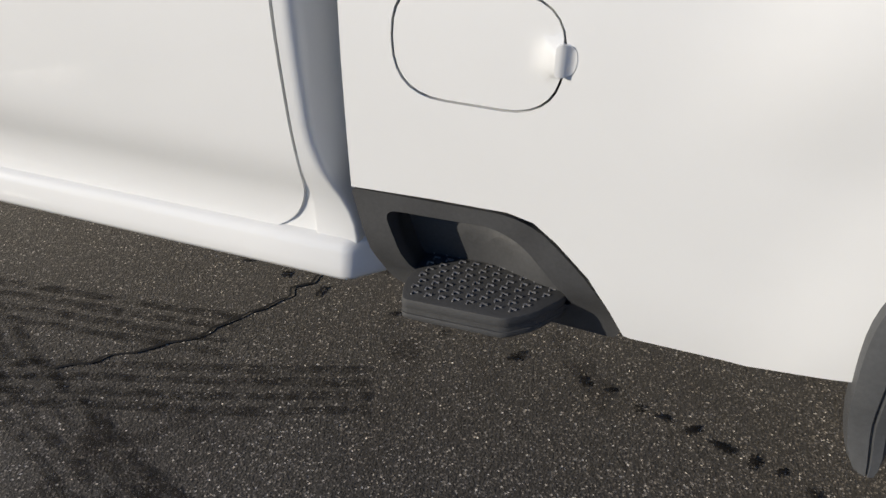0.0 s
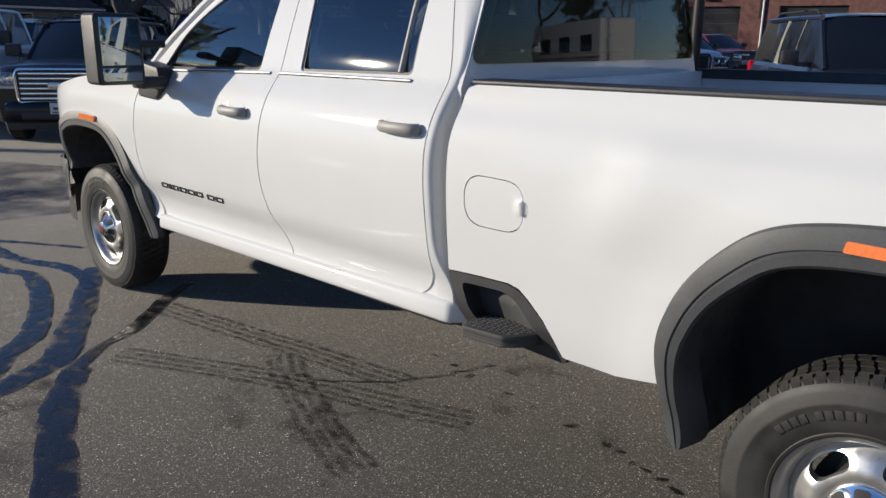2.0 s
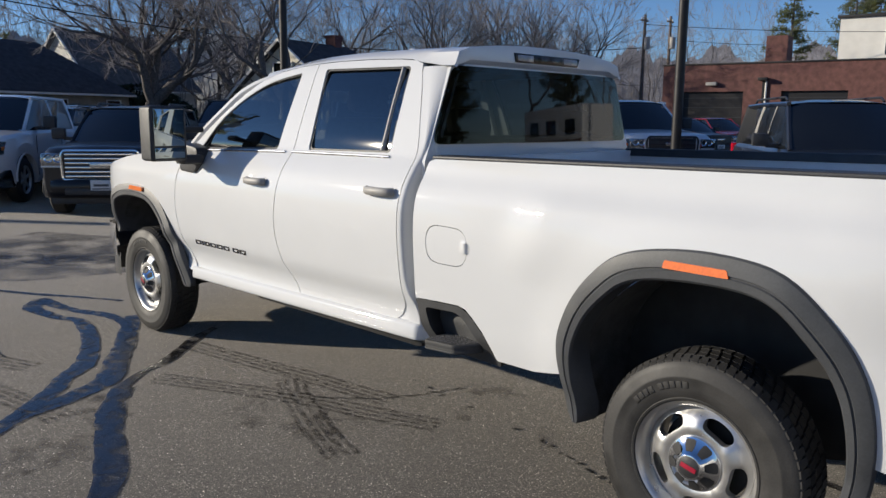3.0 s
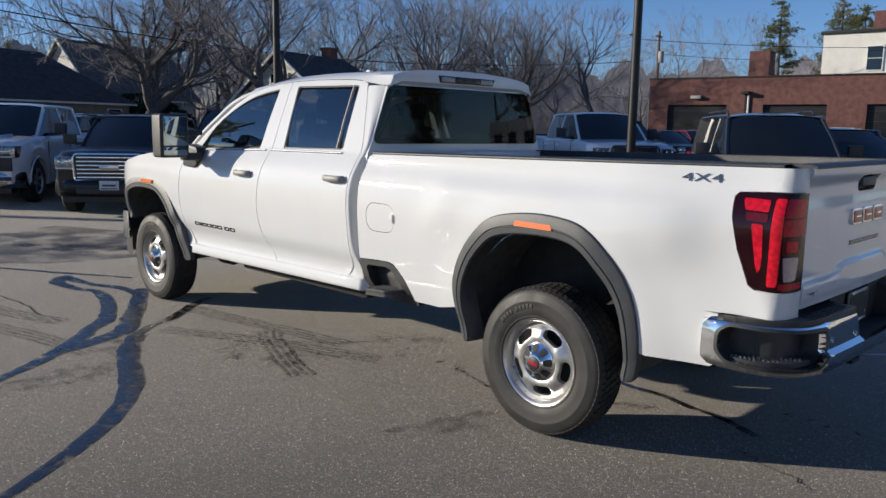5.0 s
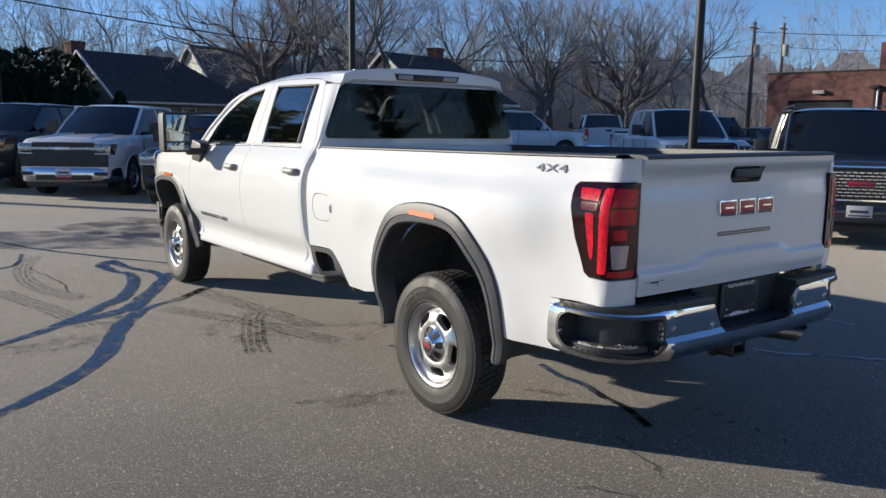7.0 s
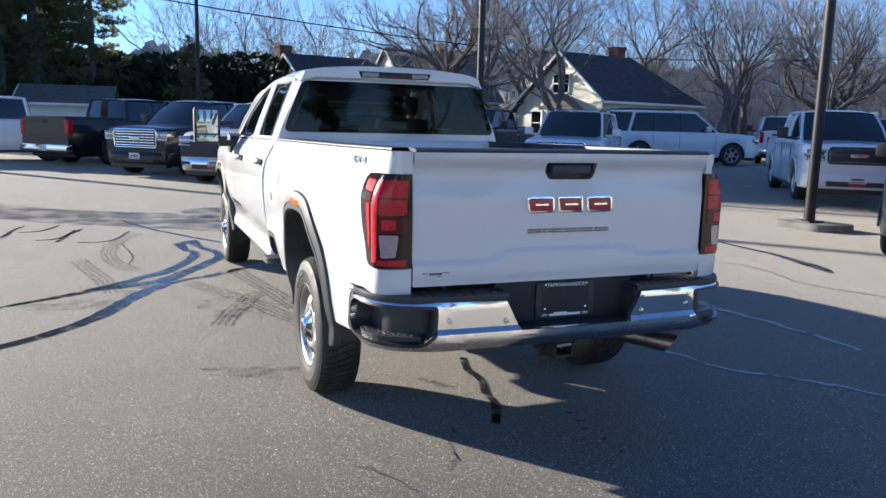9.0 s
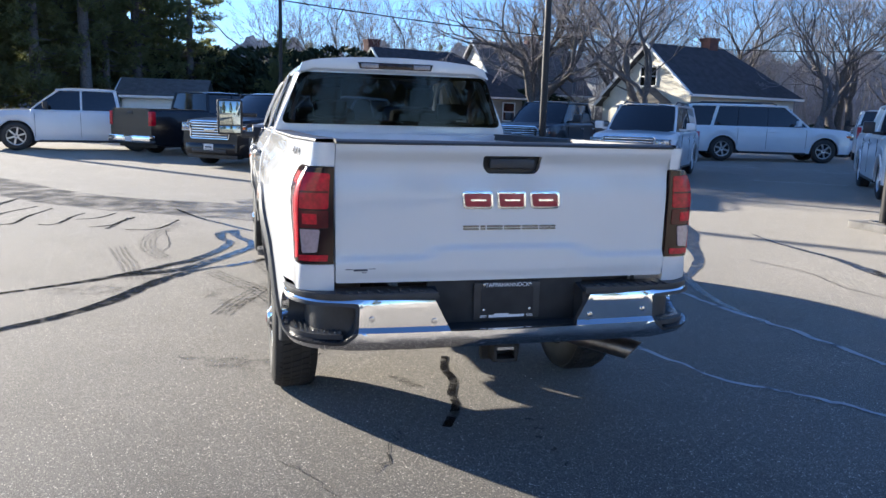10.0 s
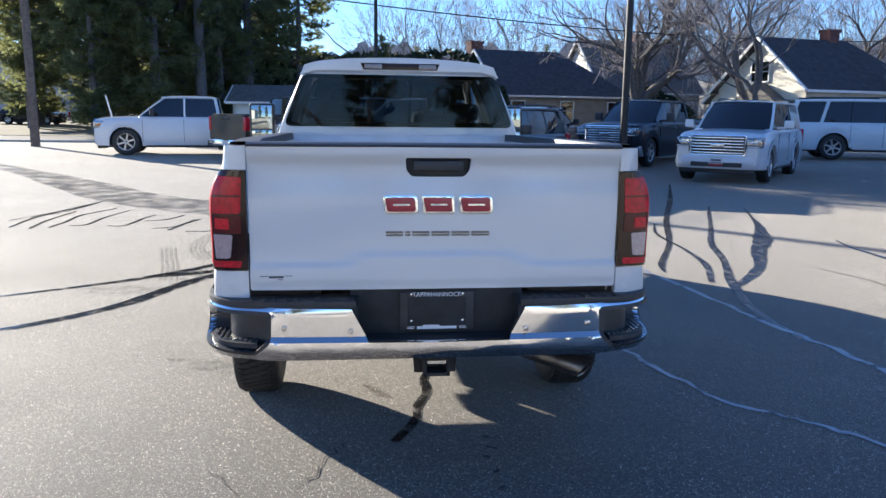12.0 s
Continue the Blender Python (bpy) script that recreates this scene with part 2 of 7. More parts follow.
def prism(poly, axis, a, b, bev=0.0):
    """A plan polygon drawn out along an axis from a to b."""
    def at(u, v, w):
        return (w, u, v) if axis == "x" else ((u, w, v) if axis == "y" else (u, v, w))
    bm = bmesh.new()
    lo = [bm.verts.new(at(u, v, a)) for u, v in poly]
    hi = [bm.verts.new(at(u, v, b)) for u, v in poly]
    f1, f2 = bm.faces.new(lo), bm.faces.new(hi[::-1])
    m = len(poly)
    for k in range(m):
        bm.faces.new((lo[k], hi[k], hi[(k + 1) % m], lo[(k + 1) % m]))
    bmesh.ops.recalc_face_normals(bm, faces=bm.faces)
    if bev:
        bmesh.ops.bevel(bm, geom=list({e for f in (f1, f2) if f.is_valid for e in f.edges}), offset=bev, segments=2, affect="EDGES", profile=0.6)
    return bm


def merge(*bms):
    out = bmesh.new()
    for b in bms:
        me = bpy.data.meshes.new("tmp")
        b.to_mesh(me)
        b.free()
        out.from_mesh(me)
        bpy.data.meshes.remove(me)
    return out


def moved(bm, m):
    bmesh.ops.transform(bm, matrix=m, verts=bm.verts)
    return bm


def lettering(name, text, size, depth, material, parent, m, label="", squeeze=1.0):
    """Raised letters in the built-in font."""
    cu = bpy.data.curves.new(name, "FONT")
    cu.body, cu.size, cu.extrude, cu.align_x, cu.align_y = text, size, depth, "CENTER", "CENTER"
    tmp = bpy.data.objects.new("tmp", cu)
    scene.collection.objects.link(tmp)
    me = bpy.data.meshes.new_from_object(tmp.evaluated_get(bpy.context.evaluated_depsgraph_get()))
    bpy.data.objects.remove(tmp)
    bpy.data.curves.remove(cu)
    me.name = name
    me.transform(m @ Matrix.Diagonal((squeeze, 1, 1, 1)))
    me.materials.clear()
    me.materials.append(material)
    ob = new(name, me)
    ob.parent = parent
    if label:
        ob["label"] = label
    return ob


def lift(x, y):
    """The ground's height: level under the truck, rising gently beyond it."""
    d = math.hypot(x + 1.5, y)
    base = 0.0085 * max(0.0, d - 6.0) ** 2 / (d - 6.0 + 4.0) if d > 6 else 0.0
    side = 0.0014 * max(0.0, min(y, 9.0) - 3.0) ** 2 + 0.016 * max(0.0, min(y, 16.0) - 9.0)     # a low swell on the far side of the lot
    return base + side * min(1.0, max(0.0, (-4 - x) / 4)) * min(1.0, max(0.0, (x + 30) / 8)) * min(1.0, max(0.0, (30 - y) / 10))

# ---- the white pickup truck: rear axle at x 0, nose towards -x, driver's side at -y ----
truck = thing("pickup_truck", label="white crew-cab long-bed pickup truck with black flares, parked on asphalt", category="truck")


def table(pts):
    p = smooth_line(pts, 8)
    return np.array([a for a, _ in p]), np.array([b for _, b in p])


CAB = table([(0.50, 0.925), (0.53, 0.950), (0.56, 0.964), (0.585, 0.954), (0.63, 0.944), (0.69, 0.952), (0.745, 0.975), (0.79, 0.990), (0.86, 1.000),
             (1.0, 1.012), (1.1, 1.015), (1.2, 1.009), (1.29, 0.985), (1.36, 0.948), (1.41, 0.915), (1.44, 0.900), (1.6, 0.842),
             (1.75, 0.782), (1.87, 0.732), (1.93, 0.695), (2.0, 0.65)])
BED = table([(0.50, 0.945), (0.55, 0.960), (0.62, 0.974), (0.7, 0.984), (0.9, 1.002), (1.05, 1.010), (1.15, 1.008), (1.23, 0.998),
             (1.29, 0.978), (1.34, 0.950), (1.38, 0.936), (1.43, 0.930), (1.47, 0.922)])


def ease(a, b, x):
    t = min(1.0, max(0.0, (x - a) / (b - a)))
    return t * t * (3 - 2 * t)


def cab_y(x, z):
    y = float(np.interp(z, *CAB))
    if x < -4.6:
        y -= 0.16 * ((-4.6 - x) / 0.6) ** 2.2
    if x < -3.4 and z < 1.4:
        y += 0.012 * ease(-3.4, -4.0, x) * ease(0.7, 0.9, z) * (1 - ease(1.2, 1.3, z))
    return y


def bed_y(x, z):
    y = float(np.interp(z, *BED))
    slant = x + 0.35 * (1.3 - z)
    y += 0.022 * ease(-0.86, -0.62, slant) * (1 - ease(0.66, 0.92, x)) * (1 - ease(1.245, 1.335, z)) * ease(0.9, 1.15, z)
    y += 0.012 * ease(0.80, 0.60, abs(math.hypot(x, (z - 0.52) * 0.95)))
    return y - ease(0.42, 1.12, x) * (0.050 + 0.026 * math.exp(-((z - 1.05) / 0.22) ** 2))


def rail_z(x):
    return 1.418 + 0.0115 * (x + 1.43)


def corner(u, z, d):
    """The bed side, and beyond u 1.12 its rounded rear corner."""
    if u <= 1.12:
        return u, bed_y(u, z) - d
    a = (u - 1.12) / 0.20 * math.pi / 2
    y = bed_y(1.12, z)
    k = max(0.09, y - 0.782)
    return 1.12 + (0.086 - d) * math.sin(a) ** 0.85, y - d - (k - d) * (1 - math.cos(a)) ** 1.15


FLARE_RI = [(-0.452, 0.395), (-0.482, 0.54), (-0.488, 0.68), (-0.470, 0.78), (-0.43, 0.87), (-0.36, 0.95), (-0.28, 1.01), (-0.17, 1.04),
            (0.0, 1.052), (0.17, 1.044), (0.27, 1.01), (0.35, 0.94), (0.42, 0.85), (0.462, 0.75), (0.482, 0.62), (0.480, 0.50), (0.465, 0.41)]
FLARE_RI = [(x - (0.040 if x < 0 else -0.012) * ease(1.05, 0.62, z), z + 0.012 * ease(0.9, 1.1, z)) for x, z in FLARE_RI]
FLARE_R = []
for x, z in FLARE_RI:      # the outer edge stands off the inner one, widest over the wheel
    n = Vector((x, max(0.0, z - 0.50) * 1.1)).normalized()
    turn = math.atan2(n.y, n.x)
    off = float(np.interp(turn, [0.0, 0.4, 0.9, 1.57, 2.2, 2.8, 3.1416], [0.075, 0.090, 0.106, 0.113, 0.107, 0.088, 0.062]))
    FLARE_R.append((x + n.x * off, z + n.y * off))
FLARE_F = [(-4.93, 0.70), (-4.955, 0.78), (-4.945, 0.87), (-4.90, 0.95), (-4.81, 1.02), (-4.69, 1.07), (-4.52, 1.095), (-4.33, 1.092),
           (-4.18, 1.065), (-4.06, 1.00), (-3.95, 0.90), (-3.875, 0.78), (-3.82, 0.66), (-3.775, 0.55), (-3.73, 0.44)]
FLARE_F = [(x - 0.012 * ease(-4.4, -4.8, x) + 0.02 * ease(-4.3, -4.0, x), z + 0.022 * ease(0.8, 1.05, z)) for x, z in FLARE_F]
FLARE_FI = [(-4.86, 0.70), (-4.875, 0.78), (-4.865, 0.85), (-4.83, 0.91), (-4.76, 0.965), (-4.66, 1.00), (-4.52, 1.015), (-4.34, 1.012),
            (-4.22, 0.99), (-4.12, 0.935), (-4.03, 0.85), (-3.955, 0.74), (-3.90, 0.63), (-3.86, 0.53), (-3.83, 0.43)]


def inward(line, c, k):
    return [(c[0] + (x - c[0]) * k, c[1] + (z - c[1]) * k) for x, z in line]


ARCH_R = [p for p in smooth_line(inward(FLARE_R, (0, 0.5), 0.965), 4) if p[1] > 0.56]
ARCH_F = [p for p in smooth_line(inward(FLARE_F, (-4.36, 0.5), 0.965), 4)]
DOOR_TOP = [(-3.715, 1.40), (-3.60, 1.50), (-3.44, 1.625), (-3.27, 1.735), (-3.10, 1.82), (-2.92, 1.872), (-2.72, 1.898), (-2.56, 1.908)]
DOOR_TOP2 = [(-2.554, 1.908), (-2.35, 1.914), (-2.05, 1.912), (-1.85, 1.904), (-1.73, 1.893), (-1.675, 1.875)]
MID = [(-2.557, 1.41), (-2.585, 1.25), (-2.612, 1.08), (-2.612, 0.98), (-2.59, 0.88), (-2.535, 0.76), (-2.47, 0.66), (-2.425, 0.59)]
MID = [(x - 0.028 * ease(1.15, 0.75, z), z) for x, z in MID]
BACK = [(x - 0.014 - 0.022 * ease(1.45, 1.15, z), z) for x, z in [(-1.652, 1.84), (-1.615, 1.75), (-1.572, 1.62), (-1.537, 1.50), (-1.524, 1.40), (-1.524, 1.15), (-1.520, 0.90), (-1.515, 0.77),
        (-1.525, 0.70), (-1.555, 0.64), (-1.61, 0.605), (-1.68, 0.594)]]
FRONT = [(-3.64, 0.592), (-3.715, 0.67), (-3.775, 0.79), (-3.80, 0.93), (-3.795, 1.06), (-3.77, 1.20), (-3.735, 1.34)]
front_door = DOOR_TOP + smooth_line(MID, 4) + [(-3.0, 0.588)] + smooth_line(FRONT, 4)
shift = lambda line, dx: [(x + dx, z) for x, z in line]
rear_door = DOOR_TOP2 + smooth_line(BACK, 4) + [(-2.0, 0.592)] + shift(smooth_line(MID, 4)[::-1], 0.007)
WIN_F = round_poly([(-3.605, 1.392), (-2.715, 1.417), (-2.705, 1.62), (-2.69, 1.862), (-2.95, 1.825), (-3.14, 1.765), (-3.32, 1.672), (-3.48, 1.555)],
                   [0.02, 0.02, 0, 0.02, 0.1, 0.1, 0.1, 0.1])
WIN_R = round_poly([(-2.415, 1.424), (-1.728, 1.434), (-1.738, 1.60), (-1.752, 1.866), (-2.465, 1.875), (-2.43, 1.60)], [0.02, 0.025, 0, 0.025, 0.02, 0.3])
fender = ([(-3.742, 1.375), (-3.78, 1.20), (-3.803, 1.06), (-3.808, 0.93), (-3.783, 0.785), (-3.724, 0.665), (-3.66, 0.58), (-3.72, 0.56)]
          + [p for p in ARCH_F[::-1] if p[1] > 0.57] + [(-5.17, 0.78), (-5.21, 0.95), (-5.20, 1.10), (-5.10, 1.185), (-4.90, 1.245), (-4.62, 1.30),
                                                        (-4.30, 1.345), (-4.0, 1.372)])
bedside = ([(-1.447, 1.20), (-1.447, 0.90), (-1.447, 0.758), (-1.30, 0.765), (-1.17, 0.768), (-1.125, 0.758), (-1.085, 0.727), (-1.026, 0.668), (-0.982, 0.603),
            (-0.953, 0.552), (-0.94, 0.549), (-0.75, 0.550)] + ARCH_R + [(0.60, 0.556), (0.90, 0.566), (0.94, 0.60), (0.96, 0.79), (1.14, 0.80), (1.32, 0.80), (1.32, 0.935), (1.2, 0.932), (1.075, 0.936),
            (1.045, 0.955), (0.990, 1.10), (0.958, 1.24), (0.952, 1.325), (0.968, 1.343), (1.1, 1.35), (1.32, 1.352), (1.32, rail_z(1.2))]
           + [(x, rail_z(x)) for x in (1.18, 0.8, 0.4, 0.0, -0.4, -0.8, -1.2, -1.38)] + [(-1.418, rail_z(-1.43) - 0.012), (-1.432, rail_z(-1.43) - 0.04)])
FUEL = round_poly([(-1.363, 0.947), (-1.103, 0.947), (-1.098, 1.123), (-1.363, 1.128)], 0.085, 7)
FUEL_IN = round_poly([(-1.3595, 0.9505), (-1.1065, 0.9505), (-1.1015, 1.1195), (-1.3595, 1.1245)], 0.082, 7)


def build_wheel(name):
    """A steel-belted tyre on a silver five-slot wheel; the outer face looks towards -y."""
    n = 5
    bm = bmesh.new()
    face_h = lambda r: 0.070 + 0.030 * math.exp(-((r - 0.125) / 0.05) ** 2) - 0.015 * ease(0.17, 0.2, r)
    N = 40
    for s in range(n):
        mid = 2 * math.pi * s / n + 0.06
        half = math.pi / n
        outer, hole = [], []
        for k in range(N):
            a = 2 * math.pi * k / N
            c, q = math.cos(a), math.sin(a)
            m = max(abs(c), abs(q))
            outer.append((mid + half * c / m, 0.1405 + 0.0605 * q / m))
            e = (abs(c) ** 3 + abs(q) ** 3) ** (-1 / 3)
            hole.append((mid + 0.37 * c * e, 0.157 + 0.027 * q * e))
        rings = []
        for f in (0, 0.4, 0.75, 1.0, 1.06):
            ring = []
            for o, h in zip(outer, hole):
                g = min(f, 1.0)
                a, r = o[0] + (h[0] - o[0]) * g, o[1] + (h[1] - o[1]) * g
                z = face_h(r) - (0.004 if f == 1.0 else (0.034 if f > 1 else 0))
                ring.append(bm.verts.new((r * math.cos(a), -z, r * math.sin(a))))
            rings.append(ring)
        for a, b in zip(rings, rings[1:]):
            for k in range(N):
                bm.faces.new((a[k], a[(k + 1) % N], b[(k + 1) % N], b[k]))
    bmesh.ops.remove_doubles(bm, verts=bm.verts, dist=0.0005)
    rim = lathe([(0.201, 0.055), (0.207, 0.072), (0.214, 0.093), (0.222, 0.104), (0.232, 0.109), (0.236, 0.104), (0.236, 0.095), (0.222, 0.085),
                 (0.205, 0.03), (0.20, -0.08), (0.225, -0.1)], 72, "y", -1)
    wheel = link(name, merge(bm, rim), ALLOY, None, "", 40)
    part("brake_disc", merge(lathe([(0.03, 0.0), (0.165, 0.0), (0.165, -0.03), (0.03, -0.03)], 40, "y", -1),
                             box((-0.12, -0.03, 0.02), (-0.03, 0.05, 0.16), 0.02)), UNDER, wheel)
    tyre = lathe([(0.226, 0.100), (0.236, 0.114), (0.243, 0.116), (0.246, 0.1135), (0.262, 0.120), (0.285, 0.1235), (0.315, 0.1238), (0.318, 0.1246), (0.324, 0.1246),
                  (0.327, 0.1235), (0.352, 0.119), (0.368, 0.112), (0.380, 0.103), (0.386, 0.094), (0.387, 0.06), (0.387, -0.06), (0.386, -0.094), (0.368, -0.112),
                  (0.315, -0.124), (0.262, -0.12), (0.236, -0.114), (0.226, -0.10)], 96, "y", -1)
    part("tyre", tyre, RUBBER, wheel, "black rubber all-terrain tyre")
    bm = bmesh.new()
    ribs = [(-0.108, -0.074, 72, 0.0), (-0.068, -0.030, 60, 0.3), (-0.024, 0.024, 60, 0.6), (0.030, 0.068, 60, 0.1), (0.074, 0.108, 72, 0.45)]
    for h0, h1, cnt, ph in ribs:
        for k in range(cnt):
            a0 = 2 * math.pi * (k + ph) / cnt
            w = 2 * math.pi / cnt * 0.80
            sk = 0.035 if h0 > -0.05 and h1 < 0.05 else 0.02
            vs = []
            for r, g in ((0.380, 1.0), (0.3955, 0.92)):
                for a, h in ((a0, h0), (a0 + w, h0), (a0 + w + sk, h1), (a0 + sk, h1)):
                    rr = r - (0.016 if abs(h) > 0.1 else 0.0)
                    am = a0 + w / 2 + sk / 2
                    a = am + (a - am) * g
                    vs.append(bm.verts.new((rr * math.cos(a), h, rr * math.sin(a))))
            for q in ((4, 5, 6, 7), (0, 1, 5, 4), (1, 2, 6, 5), (2, 3, 7, 6), (3, 0, 4, 7)):
                bm.faces.new([vs[i] for i in q])
    bmesh.ops.recalc_face_normals(bm, faces=bm.faces)
    part("tread", bm, RUBBER, wheel, "", None)
    cap = lathe([(0.106, 0.074), (0.105, 0.090), (0.099, 0.100), (0.094, 0.102), (0.074, 0.114), (0.052, 0.130), (0.047, 0.138), (0.043, 0.140), (0.0005, 0.140)], 48, "y", -1)
    part("hub_cap", cap, CHROME, wheel, "silver hub cap with eight ribs")
    for k in range(8):
        a0 = 2 * math.pi * (k + 0.5) / 8
        rows = []
        for r, h, half in ((0.056, 0.1285, 0.20), (0.066, 0.1215, 0.24), (0.078, 0.1130, 0.25), (0.090, 0.1058, 0.22), (0.094, 0.1035, 0.14)):
            rows.append([(r * math.cos(a0 + q * half), -h, r * math.sin(a0 + q * half)) for q in (-1, -0.5, 0, 0.5, 1)])
        part("lug_pocket", grid_surface(rows), UNDER, wheel)
    part("cap_emblem", moved(lathe([(0.0005, 0.003), (0.037, 0.002), (0.040, 0.0)], 28, "y", -1), Matrix.Translation((0, -0.140, 0))), PLASTIC, wheel, "round black emblem")
    part("emblem_mark", box((-0.030, -0.1455, -0.009), (0.030, -0.1425, 0.009), 0.002), REDPAINT, wheel, "red mark")
    for k in range(9):      # raised sidewall print, too worn to read
        a = 1.95 + k * 0.085 + (0.06 if k > 4 else 0)
        b = box((-0.010, -0.1265, -0.012), (0.010, -0.122, 0.012), 0.002)
        part("sidewall_print", moved(b, Matrix.Rotation(-a + math.pi / 2, 4, "Y") @ Matrix.Translation((0, 0, 0.295))), RUBBER, wheel)
    return wheel


wheel = build_wheel("wheel")
wheel.parent = truck
wheel["label"] = "silver five-slot wheel with black tyre"
wheel.matrix_basis = pose(0, -0.882, 0.392, 0, 14, 0)
for x, y, spin, turn in ((-4.369, -0.882, 31, 0), (0, 0.882, 5, 180), (-4.369, 0.882, 50, 180)):
    w = copy_thing(wheel, pose(x, y, 0.392, 0, 0, turn) @ pose(0, 0, 0, 0, spin, 0))


def build_flare(line, inner, ybase, y_in):
    o, i = smooth_line(line, 5), smooth_line(inner, 5)
    rows = []
    last = len(o) - 1
    for k, (a, b) in enumerate(zip(o, i)):
        base = ybase(*a)
        q = 0.22 * max(0.0, 1 - min(k, last - k) / 2.5) ** 1.8       # the ends are rounded off
        a, b = (tuple(u + (v - u) * q for u, v in zip(m, n)) for m, n in ((a, b), (b, a)))
        low = ease(0.80, 0.52, a[1]) * (a[0] < b[0])       # towards its front foot the inner face slants in
        prof = ((0.0, -0.02), (0.0, 0.006), (0.06, 0.018), (0.30, 0.026), (0.56, 0.029), (0.60, 0.024), (0.63, 0.024), (0.67, 0.030), (0.92, 0.028), (1.0, 0.018), (1.0 + 0.22 * low, -0.03 + 0.02 * low), (1.0 + 0.6 * low, -0.10 + 0.03 * low))
        rows.append([(a[0] + (b[0] - a[0]) * f, base + h, a[1] + (b[1] - a[1]) * f) for f, h in prof])
    shut = lambda row: [(x, min(y, row[0][1]), z) for x, y, z in row]
    return grid_surface([shut(rows[0])] + rows + [shut(rows[-1])])


def build_side(s):
    """All panels of one side; s is -1 for the driver's side and 1 for the other."""
    sg = float(s)
    near = s < 0
    du, dv = (0.055, 0.022) if near else (0.16, 0.05)
    cmap = lambda x, z, d: (x, sg * (cab_y(x, z) - d), z)

    def bmap(u, z, d):
        x, y = corner(u, z, d)
        return (x, sg * y, z)

    def add(name, bm, material, parent=truck, label="", smooth=35):
        return part(name, bm, material, parent, label, smooth)

    add("front_fender", sheet(fender, [], cmap, du, dv, 0.03), WHITE)
    fd = add("front_door", sheet(front_door, [WIN_F], cmap, du, dv, 0.035), WHITE)
    rd = add("rear_door", sheet(rear_door, [WIN_R], cmap, du, dv, 0.035), WHITE)
    for door, win, hx, hz in ((fd, WIN_F, -2.80, 1.232), (rd, WIN_R, -1.690, 1.252)):
        gm = lambda x, z, d: (x, sg * (float(np.interp(z, (1.42, 1.87), (0.907, 0.732))) - 0.024 + 0.0220 * (1 - ((z - 1.645) / 0.225) ** 2) - d), z)
        add("side_window", sheet(win, [], gm, 0.1, 0.03, 0.0), TINT, door, "tinted side window", 60)
        c = np.mean(np.array(win), axis=0)
        big = [(c[0] + (x - c[0]) * 1.0, c[1] + (z - c[1]) * 1.0) for x, z in win]
        small = [(c[0] + (x - c[0]) * 0.965, c[1] + (z - c[1]) * 0.955) for x, z in win]
        add("window_seal", sheet(big, [small], lambda x, z, d: (x, sg * (cab_y(x, z) - 0.008 - d), z), 0.2, 0.1, 0.01), PLASTIC, door)
        if door is rd:
            add("window_divider", tube([(-1.80, sg * (cab_y(-1.8, 1.44) - 0.010), 1.44), (-1.808, sg * (cab_y(-1.8, 1.65) - 0.010), 1.65), (-1.815, sg * (cab_y(-1.8, 1.86) - 0.010), 1.86)], 0.013, 6), HANDLE, door, "grey window divider")
        x0, x1 = (-3.66, -2.62) if door is fd else (-2.55, -1.72)
        zz = lambda x: 1.384 + 0.026 * (x + 3.6) / 1.1 if door is fd else 1.410 + 0.006 * (x + 2.4)
        add("belt_moulding", tube([(x, sg * (cab_y(x, zz(x)) + 0.002), zz(x)) for x in np.linspace(x0, x1, 8)], 0.008, 8), DULLCHROME if near else PLASTIC, door)
        # pull handle on its two feet, over a shallow cup
        y = cab_y(hx, hz)
        add("handle_cup", sheet(round_poly([(hx - 0.085, hz - 0.05), (hx + 0.085, hz - 0.05), (hx + 0.075, hz + 0.055), (hx - 0.075, hz + 0.055)], 0.045), [],
                                lambda x, z, d: (x, sg * (cab_y(x, z) + 0.0015 - 0.004 * (1 - ((x - hx) / 0.085) ** 2)), z), 0.02, 0.02, 0), WHITE, door)
        bar = smooth_line([(hx - 0.098, sg * (y + 0.004), hz), (hx - 0.075, sg * (y + 0.030), hz), (hx, sg * (y + 0.040), hz), (hx + 0.075, sg * (y + 0.030), hz), (hx + 0.098, sg * (y + 0.004), hz)], 5)
        hb = tube(bar, 0.016, 10)
        for v in hb.verts:
            v.co.z = hz + (v.co.z - hz) * 1.35
        add("door_handle", hb, HANDLE, door, "grey door handle")
    # rounded cab corner behind the rear door
    seam = smooth_line(BACK, 4)
    zs = np.linspace(0.555, 1.86, 44)
    bx = np.interp(zs, [z for _, z in seam[::-1]], [x for x, _ in seam[::-1]])
    bx[zs < 0.78] = -1.551
    rows = []
